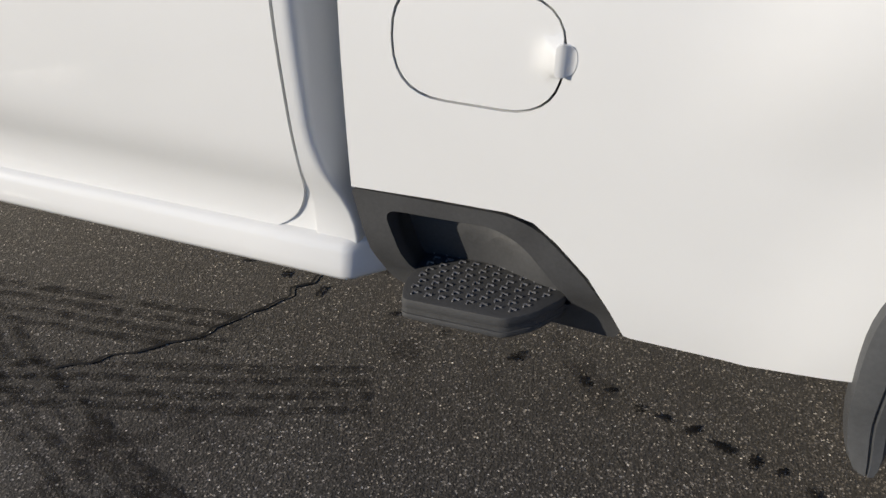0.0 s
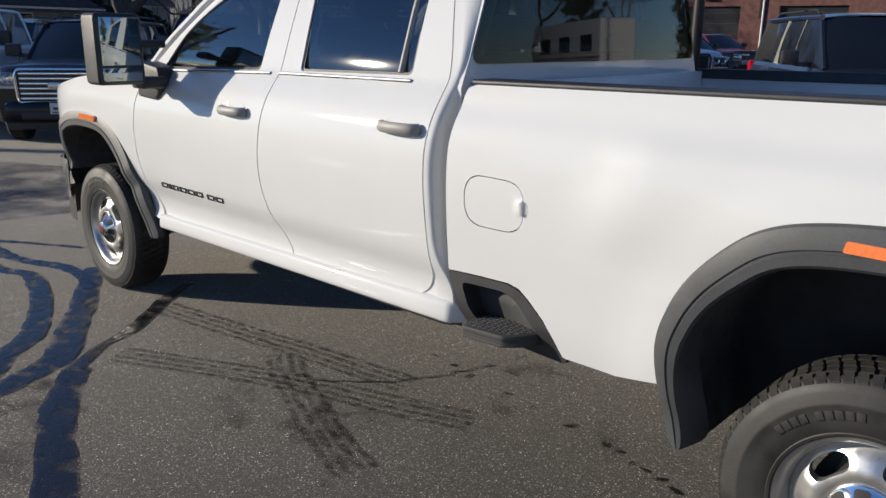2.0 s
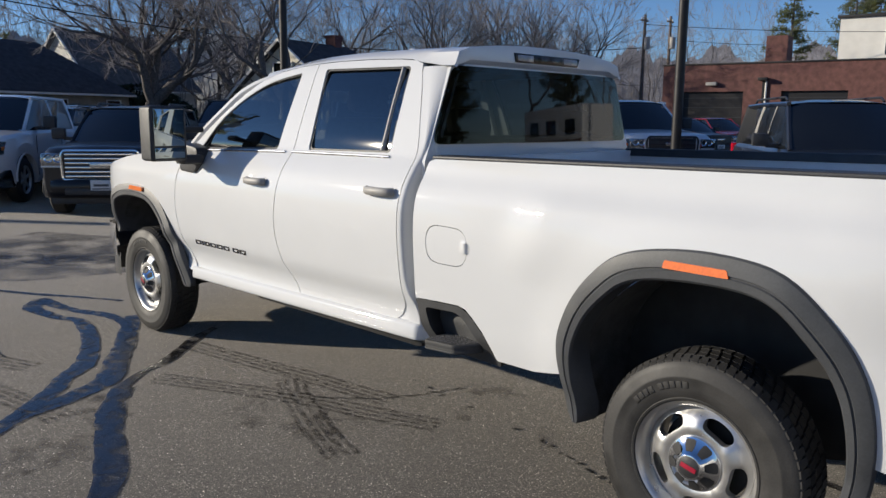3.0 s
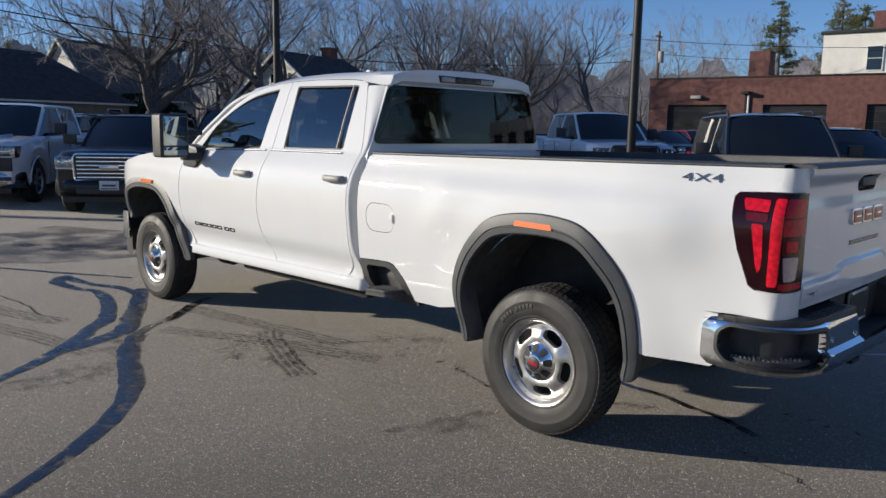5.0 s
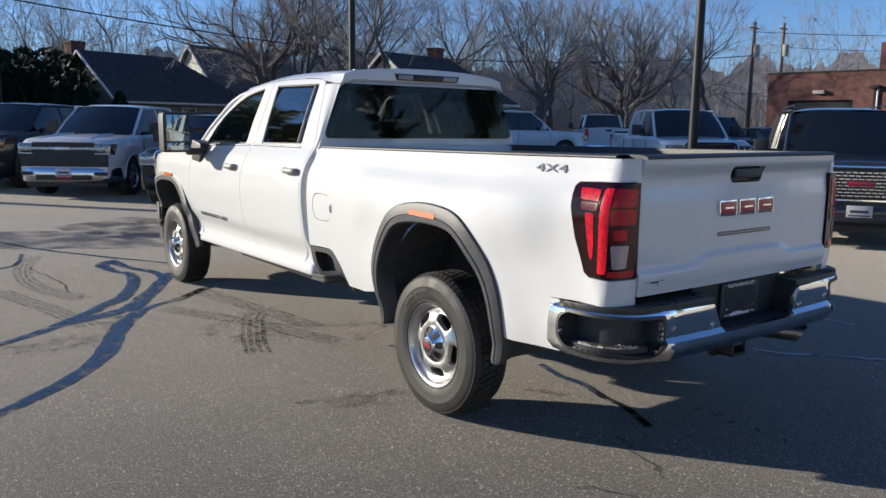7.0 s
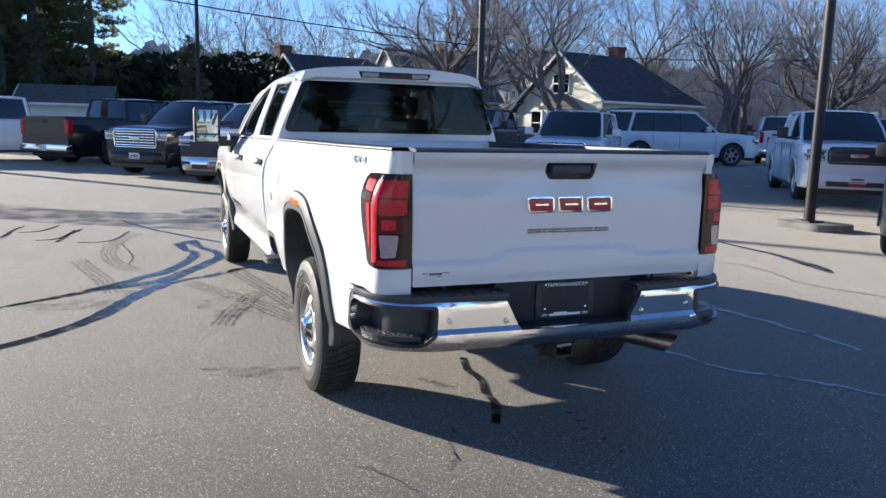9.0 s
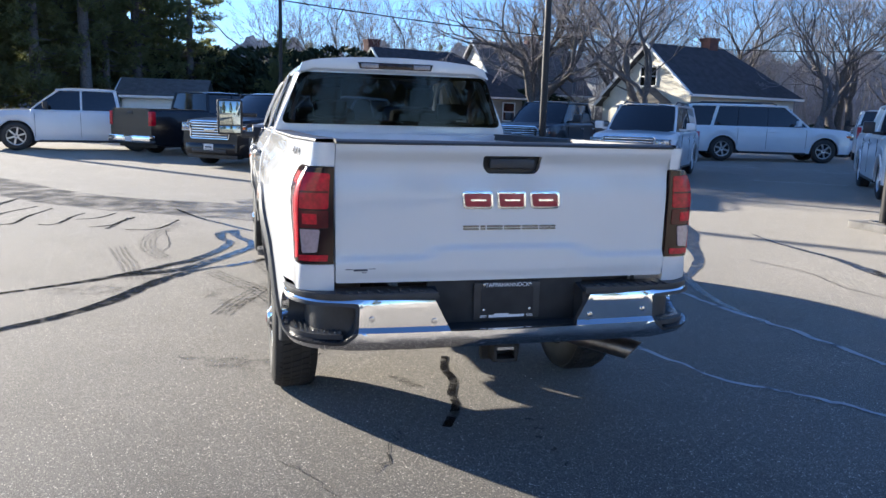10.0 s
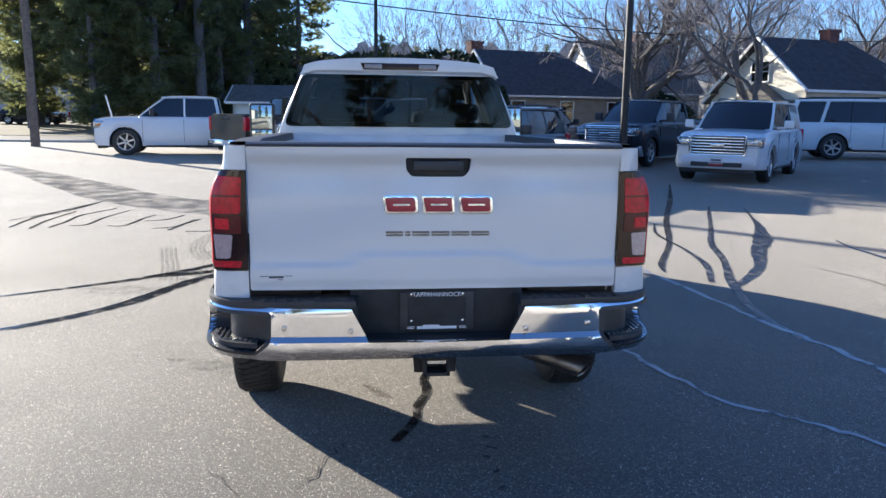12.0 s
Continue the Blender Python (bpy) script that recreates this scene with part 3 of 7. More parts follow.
    for z, x0 in zip(zs, bx):
        xe = x0 + 0.040 + 0.055 * ease(0.86, 0.60, z) + 0.012 * ease(1.4, 1.6, z)
        xb = -1.476 - 0.03 * max(0, z - 1.44) + 0.03 * ease(0.80, 0.60, z)
        high = ease(1.38, 1.48, z)
        inset = 0.10 - 0.068 * high
        y = cab_y(x0, max(z, 0.60))
        r = min(0.022, xb - xe)
        rows.append([(x0 + 0.006, sg * (y - 0.03), z), (x0 + 0.006, sg * y, z), (xe - r, sg * (y - 0.001), z)]
                    + [(xe - r + r * math.sin(a), sg * (y - 0.001 - 0.02 * (1 - math.cos(a)) * (1 - high)), z) for a in np.linspace(0.3, 1.35, 5)]
                    + [(xe + (xb - xe) * f, sg * (y - 0.001 - 0.0156 * (1 - high) - (inset - 0.001 - 0.0156 * (1 - high)) * f ** (1 + 1.2 * high)), z) for f in (0.25, 0.5, 0.75)]
                    + [(xb, sg * (y - inset), z), (xb - 0.004, sg * (y - inset - 0.06), z)])
    add("cab_corner", grid_surface(rows), WHITE, smooth=60)
    sec = [(0.938, 0.606), (0.953, 0.601), (0.962, 0.594), (0.966, 0.580), (0.969, 0.552), (0.970, 0.532), (0.965, 0.522), (0.950, 0.517), (0.80, 0.517)]
    ends = [(x, 0.0) for x in np.linspace(-3.70, -1.49, 13)] + [(-1.478, 0.003), (-1.466, 0.010), (-1.456, 0.021), (-1.42, 0.058), (-1.375, 0.105)]
    add("rocker_panel", grid_surface([[(x, sg * max(0.70, y - k), z + 0.012 * (x + 2.5) / 1.1) for y, z in sec] for x, k in ends]), WHITE, smooth=50)
    add("pinch_weld", box((-3.62, min(sg * 0.850, sg * 0.858), 0.485), (-1.50, max(sg * 0.850, sg * 0.858), 0.515)), UNDER)
    add("door_jamb", sheet([(-1.80, 0.575), (-1.540, 0.575), (-1.540, 0.80), (-1.80, 0.80)], [], lambda x, z, d: (x, sg * (cab_y(x, z) - 0.006), z), 0.05, 0.03, 0), WHITE)
    add("front_jamb", sheet([(-3.80, 0.575), (-3.58, 0.575), (-3.58, 0.80), (-3.80, 0.80)], [], lambda x, z, d: (x, sg * (cab_y(x, z) - 0.010), z), 0.05, 0.03, 0), WHITE)
    holes = [FUEL] if near else []
    bs = add("bedside", sheet(bedside, holes, bmap, du, dv, 0.03), WHITE)
    if near:
        fm = lambda x, z, d: (x, sg * (bed_y(x, z) - 0.0015 + 0.012 * ease(-1.150, -1.108, x) * math.exp(-((z - 1.04) / 0.024) ** 4) - d), z)
        add("fuel_door", sheet(FUEL_IN, [], fm, 0.012, 0.012, 0.02), WHITE, bs)
        add("finger_notch", sheet(round_poly([(-1.114, 1.014), (-1.088, 1.020), (-1.084, 1.040), (-1.088, 1.060), (-1.114, 1.066)], 0.012), [],
                                  lambda x, z, d: (x, sg * (bed_y(x, z) + 0.0008 + 0.011 * ease(-1.088, -1.108, x) - d), z), 0.005, 0.01, 0.01), WHITE, bs)
        add("fuel_door_gap", sheet(FUEL, [], lambda x, z, d: (x, sg * (bed_y(x, z) - 0.022), z), 0.1, 0.1, 0), UNDER, bs)
    add("rear_wheel_flare",
        (lambda b: b if s > 0 else flip_y(b))(build_flare(FLARE_R, FLARE_RI, lambda x, z: max(0.998 - 0.045 * ease(1.0, 0.55, z), bed_y(x, z) - 0.004), 1)), FLARE, bs, "dark grey plastic wheel flare", 30)
    add("front_wheel_flare", (lambda b: b if s > 0 else flip_y(b))(build_flare(FLARE_F, FLARE_FI, lambda x, z: min(1.008, cab_y(x, max(z, 0.75)) + 0.004) - 0.03 * ease(0.70, 0.44, z), 1)),
        FLARE, truck, "dark grey plastic wheel flare", 30)
    for nm, (x0, x1), z0, z1, yy in (("rear_marker_lamp", (-0.125, 0.115), 1.098, 1.130, 1.052), ("front_marker_lamp", (-4.475, -4.255), 1.066, 1.099, 1.032)):
        zc = (z0 + z1) / 2
        add(nm, sheet(round_poly([(x0, z0 + 0.004), (x1, z0), (x1 - 0.01, z1 - 0.004), (x0 + 0.006, z1)], 0.006), [], lambda x, z, d: (x, sg * (yy + 0.014 - 0.15 * (z - zc) - d), z), 0.05, 0.01, 0.02),
            AMBER, truck, "amber side marker lamp")
    # wheel wells
    for line, c in ((FLARE_RI, 0.0), (FLARE_FI, -4.369)):
        l = smooth_line(line, 3)
        rows = [[(x, sg * y, z) for x, z in l] for y in np.linspace(0.915, 0.56, 6)]
        add("wheel_well_liner", grid_surface(rows), LINER, smooth=60)
        poly = [(x, z) for x, z in l]
        add("inner_wheel_panel", sheet(poly, [], lambda x, z, d: (x, sg * 0.56, z), 0, 0, 0), UNDER)
    # rear lamp, wrapping the corner
    lamp = [(1.318, 0.940), (1.2, 0.937), (1.078, 0.941), (1.050, 0.958), (0.996, 1.10), (0.963, 1.24), (0.957, 1.322), (0.972, 1.338), (1.1, 1.345), (1.318, 1.347)]

    def lmap(k):
        def f(u, z, d):
            x, y = corner(u, z, d - k)
            return (x, sg * y, z)
        return f
    tl = add("tail_light", sheet(lamp, [], lmap(0.004), 0.02, 0.05, 0.03), DARKLENS, truck, "smoked red wrap-around tail light")
    def lens(name, pts, r, up, material, label=""):
        add(name, sheet(round_poly(pts, r), [], lmap(up), 0.012, 0.03, 0.004), material, tl, label)
    lens("upper_lens", [(1.012, 1.272), (1.108, 1.268), (1.108, 1.318), (0.996, 1.322)], 0.010, 0.0065, REDLENS)
    lens("cross_lens", [(1.020, 1.228), (1.108, 1.226), (1.108, 1.262), (1.014, 1.264)], 0.010, 0.0060, DEEPRED)
    lens("side_lens", [(1.044, 1.218), (1.092, 1.216), (1.097, 1.08), (1.093, 1.03), (1.082, 1.01), (1.070, 1.05)], 0.010, 0.0065, REDLENS)
    lens("edge_lens", [(1.122, 0.960), (1.172, 0.962), (1.178, 1.10), (1.182, 1.22), (1.182, 1.326), (1.128, 1.326), (1.124, 1.18)], 0.012, 0.0070, BRIGHTRED)
    lens("lower_lens", [(1.178, 0.950), (1.300, 0.950), (1.302, 0.978), (1.180, 0.974)], 0.006, 0.0068, REDLENS)
    lens("rear_lens", [(1.188, 1.172), (1.302, 1.172), (1.304, 1.322), (1.188, 1.326)], 0.012, 0.0065, REDLENS)
    lens("lens_bar", [(1.188, 1.240), (1.302, 1.240), (1.302, 1.248), (1.188, 1.248)], 0.002, 0.0085, DEEPRED)
    lens("element_frame", [(1.186, 1.092), (1.302, 1.092), (1.302, 1.166), (1.186, 1.166)], 0.006, 0.0070, DEEPRED)
    lens("brake_element", [(1.208, 1.108), (1.266, 1.108), (1.266, 1.152), (1.208, 1.152)], 0.004, 0.0090, BRIGHTRED)
    lens("reverse_lens", [(1.204, 0.984), (1.266, 0.988), (1.276, 1.086), (1.192, 1.086)], 0.010, 0.0085, CLEARLENS, "clear reversing lens")
    # rail cap and bed wall
    cap = round_poly([(0.916, 0.0), (0.914, 0.014), (0.80, 0.016), (0.79, -0.03), (0.80, -0.03), (0.81, 0.0)], 0.006)
    add("bed_rail_cap", grid_surface([[(x, sg * (y - (0.936 - bed_y(x, 1.43)) - 0.004), rail_z(x) + z) for y, z in cap + cap[:1]] for x in np.linspace(-1.425, 1.125, 12)]), PLASTIC, bs, "black plastic bed rail cap", 40)
    add("bed_inner_wall", box((-1.40, min(sg * 0.79, sg * 0.81), 1.076), (1.15, max(sg * 0.79, sg * 0.81), 1.41), 0.004), BEDLINER, bs)
    add("wheelhouse", box((-0.50, min(sg * 0.54, sg * 0.80), 1.075), (0.50, max(sg * 0.54, sg * 0.80), 1.15), 0.03), BEDLINER, bs)
    # stepped pocket ahead of the rear wheel
    trim = round_poly([(-1.449, 0.754), (-1.17, 0.762), (-1.115, 0.744), (-1.030, 0.664), (-0.984, 0.598), (-0.956, 0.545), (-0.968, 0.506), (-1.10, 0.512), (-1.385, 0.526), (-1.408, 0.55)], [0.01, 0.03, 0.03, 0.05, 0.04, 0.012, 0.012, 0.02, 0.02, 0.02])
    hole = round_poly([(-1.392, 0.722), (-1.19, 0.730), (-1.140, 0.706), (-1.062, 0.615), (-1.045, 0.580), (-1.345, 0.572)], 0.03)
    sm = lambda k: (lambda x, z, d: (x, sg * (bed_y(x, z) + k - d - 0.03 * ease(0.64, 0.54, z)), z))
    st = add("corner_step", sheet(trim, [hole], sm(-0.002), 0.04, 0.03, 0.05), STEPTRIM, bs, "dark grey plastic corner step")
    add("step_recess", sheet(hole, [], lambda x, z, d: (x, sg * (bed_y(x, z) - 0.030 - 0.050 * ease(-1.06, -1.24, x) - 0.5 * max(0.0, z - 0.66) + d * (0.2 + 0.8 * ease(-1.06, -1.24, x))), z), 0.03, 0.03, 0.05), STEPTRIM, st)
    tread = round_poly([(-1.340, 0.80), (-1.350, 0.985), (-1.335, 1.040), (-1.145, 1.046), (-1.10, 1.012), (-1.062, 0.955), (-1.045, 0.80)], 0.012, 3)
    pad = merge(prism(tread, "z", 0.562, 0.584, 0.006), prism([(x, 0.80 + (y - 0.80) * 0.985) for x, y in tread], "z", 0.551, 0.563), prism([(x, 0.80 + (y - 0.80) * 1.0) for x, y in tread], "z", 0.540, 0.552, 0.004))
    for v in pad.verts:
        v.co.y *= sg
        v.co.z += 0.02 * (v.co.x + 1.33) / 0.3
    if s < 0:
        bmesh.ops.reverse_faces(pad, faces=pad.faces)
    add("step_pad", pad, STEPTRIM, st, smooth=40)
    nubs = bmesh.new()
    for i in range(11):
        for j in range(8):
            x, y = -1.322 + i * 0.0255 + 0.006 * (j % 2), 0.880 + j * 0.0195
            if y > 1.025 or x > -1.082 - max(0, (y - 0.95)) * 0.7:
                continue
            z = 0.5835 + 0.02 * (x + 1.33) / 0.3
            add_box(nubs, (x - 0.007, min(sg * (y - 0.0016), sg * (y + 0.0016)), z), (x + 0.005, max(sg * (y - 0.0016), sg * (y + 0.0016)), z + 0.003))
            add_box(nubs, (x - 0.007, min(sg * (y + 0.0016), sg * (y + 0.0085)), z), (x - 0.0045, max(sg * (y + 0.0016), sg * (y + 0.0085)), z + 0.003))
    tagged(add("step_tread", nubs, GRIP, st, "raised grip pattern"), kind="stuff")
    # towing mirror
    arm = add("mirror_arm", merge(prism(round_poly([(-3.72, 1.245), (-3.53, 1.235), (-3.47, 1.30), (-3.48, 1.40), (-3.70, 1.43)], 0.03), "y", sg * 0.90, sg * 1.02, 0.01),
                                  prism(round_poly([(-3.55, 1.30), (-3.42, 1.30), (-3.42, 1.36), (-3.55, 1.36)], 0.02), "y", sg * 1.0, sg * 1.13, 0.01),
                                  prism(round_poly([(-3.55, 1.50), (-3.44, 1.50), (-3.44, 1.54), (-3.55, 1.54)], 0.015), "y", sg * 0.98, sg * 1.13, 0.01)), PLASTIC, truck, "black towing mirror")
    y0, y1 = sorted((sg * 1.115, sg * 1.355))
    add("mirror_housing", box((-3.56, y0, 1.325), (-3.405, y1, 1.665), 0.03, 3), PLASTIC, arm)
    add("mirror_glass", box((-3.406, y0 + 0.022, 1.42), (-3.401, y1 - 0.022, 1.645), 0.004), MIRROR, arm, "mirror glass")
    add("spotter_mirror", box((-3.406, y0 + 0.022, 1.345), (-3.401, y1 - 0.022, 1.408), 0.004), MIRROR, arm)
    # badges and decals, as plain shapes
    if near:
        x = -3.60
        for k, w in enumerate((0.075, 0.03, 0.065, 0.075, 0.075, 0.075, 0, 0.075, 0.075)):
            if w:
                z0 = 0.760
                bar = round_poly([(x, z0), (x + w * 0.9, z0), (x + w, z0 + 0.030), (x + 0.006, z0 + 0.030)], 0.004, 2)
                slot = [[(x + 0.014, z0 + 0.009), (x + w - 0.016, z0 + 0.009), (x + w - 0.013, z0 + 0.021), (x + 0.016, z0 + 0.021)]] if w > 0.05 else []
                add("door_badge_bar", sheet(bar, slot, lambda a, b, d: (a, sg * (cab_y(a, b) + 0.004 - d), b), 0, 0, 0.004), BADGE, fd, "dark chrome badge bar")
            x += (w or 0.02) + 0.008
    lettering("four_wheel_drive_decal", "4X4", 0.052, 0.0008, BADGE, bs,
              Matrix.Translation((0.80, sg * (bed_y(0.80, 1.392) + 0.005), 1.392)) @ Matrix.Rotation((math.pi if s > 0 else 0) + sg * math.atan((bed_y(0.90, 1.392) - bed_y(0.70, 1.392)) / 0.2), 4, "Z") @ Matrix.Rotation(radians(84), 4, "X"), "dark grey letters", 2.1)


build_side(-1)
build_side(1)


# roof, windscreen, hood and the front end
def roof_edge(x):
    pts = DOOR_TOP + DOOR_TOP2
    return float(np.interp(x, [p[0] for p in pts], [p[1] for p in pts]))


rows = []
for x in np.linspace(-3.08, -1.455, 22):
    ze = roof_edge(min(x, -1.675)) + 0.004 - 0.02 * ease(-1.675, -1.5, x)
    zc = 1.998 - 0.085 * ((x + 2.25) / 0.95) ** 2 if x < -2.25 else 1.998 - 0.012 * ((x + 2.25) / 0.8) ** 2
    zc = max(zc, ze + 0.015)
    ye = cab_y(x, ze) - 0.002
    prof = [(0, zc), (0.2, zc - 0.003), (0.4, zc - 0.012), (0.55, zc - 0.026), (0.63, zc - 0.038), (ye - 0.035, max(ze + 0.012, zc - 0.06)), (ye - 0.012, ze + 0.012), (ye, ze)]
    rows.append([(x, -y, z) for y, z in prof[::-1]] + [(x, y, z) for y, z in prof[1:]])
last = [(-1.452, y * 0.985, z - 0.012) for _, y, z in rows[-1]]
lip = [(-1.458, y * 0.98, 1.892 if abs(y) < 0.66 else 1.868) for _, y, z in rows[-1]]
back = [(-1.50, y * 0.975, 1.866 if abs(y) < 0.66 else 1.85) for _, y, z in rows[-1]]
roof = part("roof", grid_surface(rows + [last, lip, back]), WHITE, truck, smooth=40)
chm = part("high_brake_light", prism([(-0.292, 1.946), (0.292, 1.946), (0.272, 1.898), (-0.272, 1.898)], "x", -1.47, -1.447, 0.005), DARKLENS, roof, "smoked high brake light")
part("brake_lens", box((-1.449, -0.125, 1.905), (-1.4445, 0.125, 1.938), 0.002), DARKLENS, chm)
for y in (-0.2, 0.2):
    part("cargo_lens", box((-1.449, y - 0.065, 1.905), (-1.4445, y + 0.065, 1.938), 0.002), DIMLENS, chm)
part("roof_antenna", prism([(-2.62, 1.995), (-2.50, 1.995), (-2.505, 2.04), (-2.53, 2.045)], "y", -0.02, 0.02, 0.008), WHITE, roof, "shark-fin antenna")
bx = lambda y, z, d: (-1.478 - 0.03 * max(0, z - 1.44) - d, y, z)
RG = round_poly([(-0.860, 1.482), (0.860, 1.482), (0.718, 1.862), (-0.718, 1.862)], 0.06, 6)
cabin_back = part("cab_back_panel", sheet([(-0.90, 0.62), (0.90, 0.62), (0.905, 1.40), (0.862, 1.50), (0.71, 1.875), (-0.71, 1.875), (-0.862, 1.50), (-0.905, 1.40)],
                                          [round_poly([(-0.81, 1.505), (0.81, 1.505), (0.68, 1.84), (-0.68, 1.84)], 0.05)], bx, 0.2, 0.1, 0.03), WHITE, truck)
part("rear_window", sheet(RG, [], lambda y, z, d: (-1.470 - 0.03 * max(0, z - 1.44) + 0.012 * (1 - (y / 0.8) ** 2), y, z), 0.1, 0.2, 0), REARGLASS, cabin_back, "tinted rear window", 60)
part("rear_window_band", sheet(RG, [round_poly([(-0.815, 1.508), (0.815, 1.508), (0.682, 1.836), (-0.682, 1.836)], 0.045)],
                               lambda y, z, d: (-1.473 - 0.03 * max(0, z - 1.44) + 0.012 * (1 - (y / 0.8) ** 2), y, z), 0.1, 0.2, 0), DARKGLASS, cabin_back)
ws = []
for t in np.linspace(0, 1, 7):
    z, x0, h = 1.37 + 0.53 * t, -3.98 + 0.90 * t, 0.80 - 0.13 * t
    ws.append([(x0 + 0.16 * (y / h) ** 2 * (1 - 0.5 * t), y, z - 0.01 * (y / h) ** 2) for y in np.linspace(-h, h, 11)])
part("windscreen", grid_surface(ws), CLEAR, truck, "clear windscreen", 60)
for s in (-1, 1):
    pts = [(-3.80, s * 0.895, 1.37), (-3.62, s * 0.86, 1.515), (-3.45, s * 0.815, 1.64), (-3.28, s * 0.77, 1.755), (-3.08, s * 0.715, 1.835), (-2.95, s * 0.68, 1.86)]
    line = smooth_line(pts, 4)
    part("windscreen_pillar", tube(line, [0.030 * min(1.0, 0.15 + 3.0 * (1 - i / (len(line) - 1))) for i in range(len(line))], 8), WHITE, truck)
hood = []
for x in np.linspace(-5.16, -3.86, 14):
    ze = float(np.interp(x, [-5.20, -5.10, -4.90, -4.62, -4.30, -4.0, -3.74], [1.10, 1.185, 1.245, 1.30, 1.345, 1.372, 1.375])) + 0.004
    w = cab_y(x, ze) - 0.004
    hood.append([(x, y, ze + 0.055 * (1 - abs(y / w) ** 3.0)) for y in np.linspace(-w, w, 17)])
part("hood", grid_surface(hood), WHITE, truck, smooth=50)
part("cowl", prism([(-4.02, 1.36), (-3.76, 1.36), (-3.76, 1.33), (-4.02, 1.33)], "y", -0.86, 0.86), PLASTIC, truck)
part("grille", box((-5.22, -0.62, 0.80), (-5.12, 0.62, 1.20), 0.03), PLASTIC, truck, "black grille")
for k in range(5):
    part("grille_bar", box((-5.235, -0.58, 0.84 + k * 0.07), (-5.215, 0.58, 0.87 + k * 0.07), 0.006), CHROME, truck)
for s in (-1, 1):
    a, b = sorted((s * 0.63, s * 0.86))
    part("headlight", box((-5.19, a, 0.93), (-4.97, b, 1.15), 0.04, 3), LAMPGLASS, truck, "clear headlight")
fb = smooth_line([(-4.945, -0.965), (-5.02, -0.962), (-5.16, -0.92), (-5.28, -0.78), (-5.34, -0.4), (-5.35, 0), (-5.34, 0.4), (-5.28, 0.78), (-5.16, 0.92), (-5.02, 0.962), (-4.945, 0.965)], 4)
part("front_bumper", grid_surface([[(x, y, z) for x, y in fb] for z in (0.50, 0.52)] + [[(x * 1.002 + 0.01, y * 1.002, z) for x, y in fb] for z in (0.58, 0.70)] + [[(x, y, 0.755) for x, y in fb]]), CHROME, truck, "chrome front bumper")
part("front_valance", grid_surface([[(x + 0.03, y * 0.985, z) for x, y in fb] for z in (0.34, 0.52)]), PLASTIC, truck)

# load bed
part("bed_floor", merge(box((-1.40, -0.54, 0.85), (1.16, 0.54, 0.89)), box((-1.40, -0.80, 0.85), (-0.58, -0.54, 0.89)), box((-1.40, 0.54, 0.85), (-0.58, 0.80, 0.89)), box((0.58, -0.80, 0.85), (1.16, -0.54, 0.89)), box((0.58, 0.54, 0.85), (1.16, 0.80, 0.89))), BEDLINER, truck)
part("bed_front_wall", box((-1.425, -0.80, 0.86), (-1.385, 0.80, 1.415), 0.006), BEDLINER, truck)
for k in range(5):
    part("floor_rib", box((-1.38, -0.44 + k * 0.20, 0.888), (1.14, -0.36 + k * 0.20, 0.899), 0.004), BEDLINER, truck)
part("front_wall_cap", box((-1.42, -0.80, 1.413), (-1.385, 0.80, 1.423), 0.004), BEDLINER, truck)

# tailgate
CREASE = lambda y: 0.955 + 0.045 * (1 - ease(0.30, 0.405, abs(y)))


def gate_x(y, z):
    x = 1.198 + 0.012 * (1 - (y / 0.8) ** 2)
    x += 0.015 * ease(CREASE(y) + 0.016, CREASE(y) - 0.010, z)
    x += 0.022 * ease(1.365, 1.425, z) - 0.010 * math.exp(-((z - 1.335) / 0.06) ** 2)
    return x + 0.006 * ease(0.90, 0.86, z) * -1


gm = lambda y, z, d: (gate_x(y, z) - d, y, z)
GATE_GRIP = round_poly([(-0.137, 1.404), (0.137, 1.404), (0.132, 1.352), (0.110, 1.326), (-0.110, 1.326), (-0.132, 1.352)], 0.012)
gate = part("tailgate", sheet(round_poly([(-0.775, 0.853), (0.775, 0.853), (0.778, 1.447), (-0.778, 1.447)], 0.008), [GATE_GRIP], gm, 0.045, 0.010, 0.035), WHITE, truck, "white tailgate")
part("handle_bezel", sheet(GATE_GRIP, [], lambda y, z, d: (gate_x(y, 1.37) - 0.035 + d, y, z), 0, 0, 0.034), PLASTIC, gate, "black tailgate handle")
part("tailgate_handle", box((1.185, -0.105, 1.348), (1.215, 0.105, 1.394), 0.012), PLASTIC, gate)
part("tailgate_inner", box((1.13, -0.775, 0.86), (1.165, 0.775, 1.44), 0.004), BEDLINER, gate)
part("tailgate_cap", prism(round_poly([(1.13, 1.446), (1.232, 1.446), (1.232, 1.456), (1.20, 1.464), (1.13, 1.464)], 0.004), "y", -0.778, 0.778), PLASTIC, gate, "black tailgate top cap")
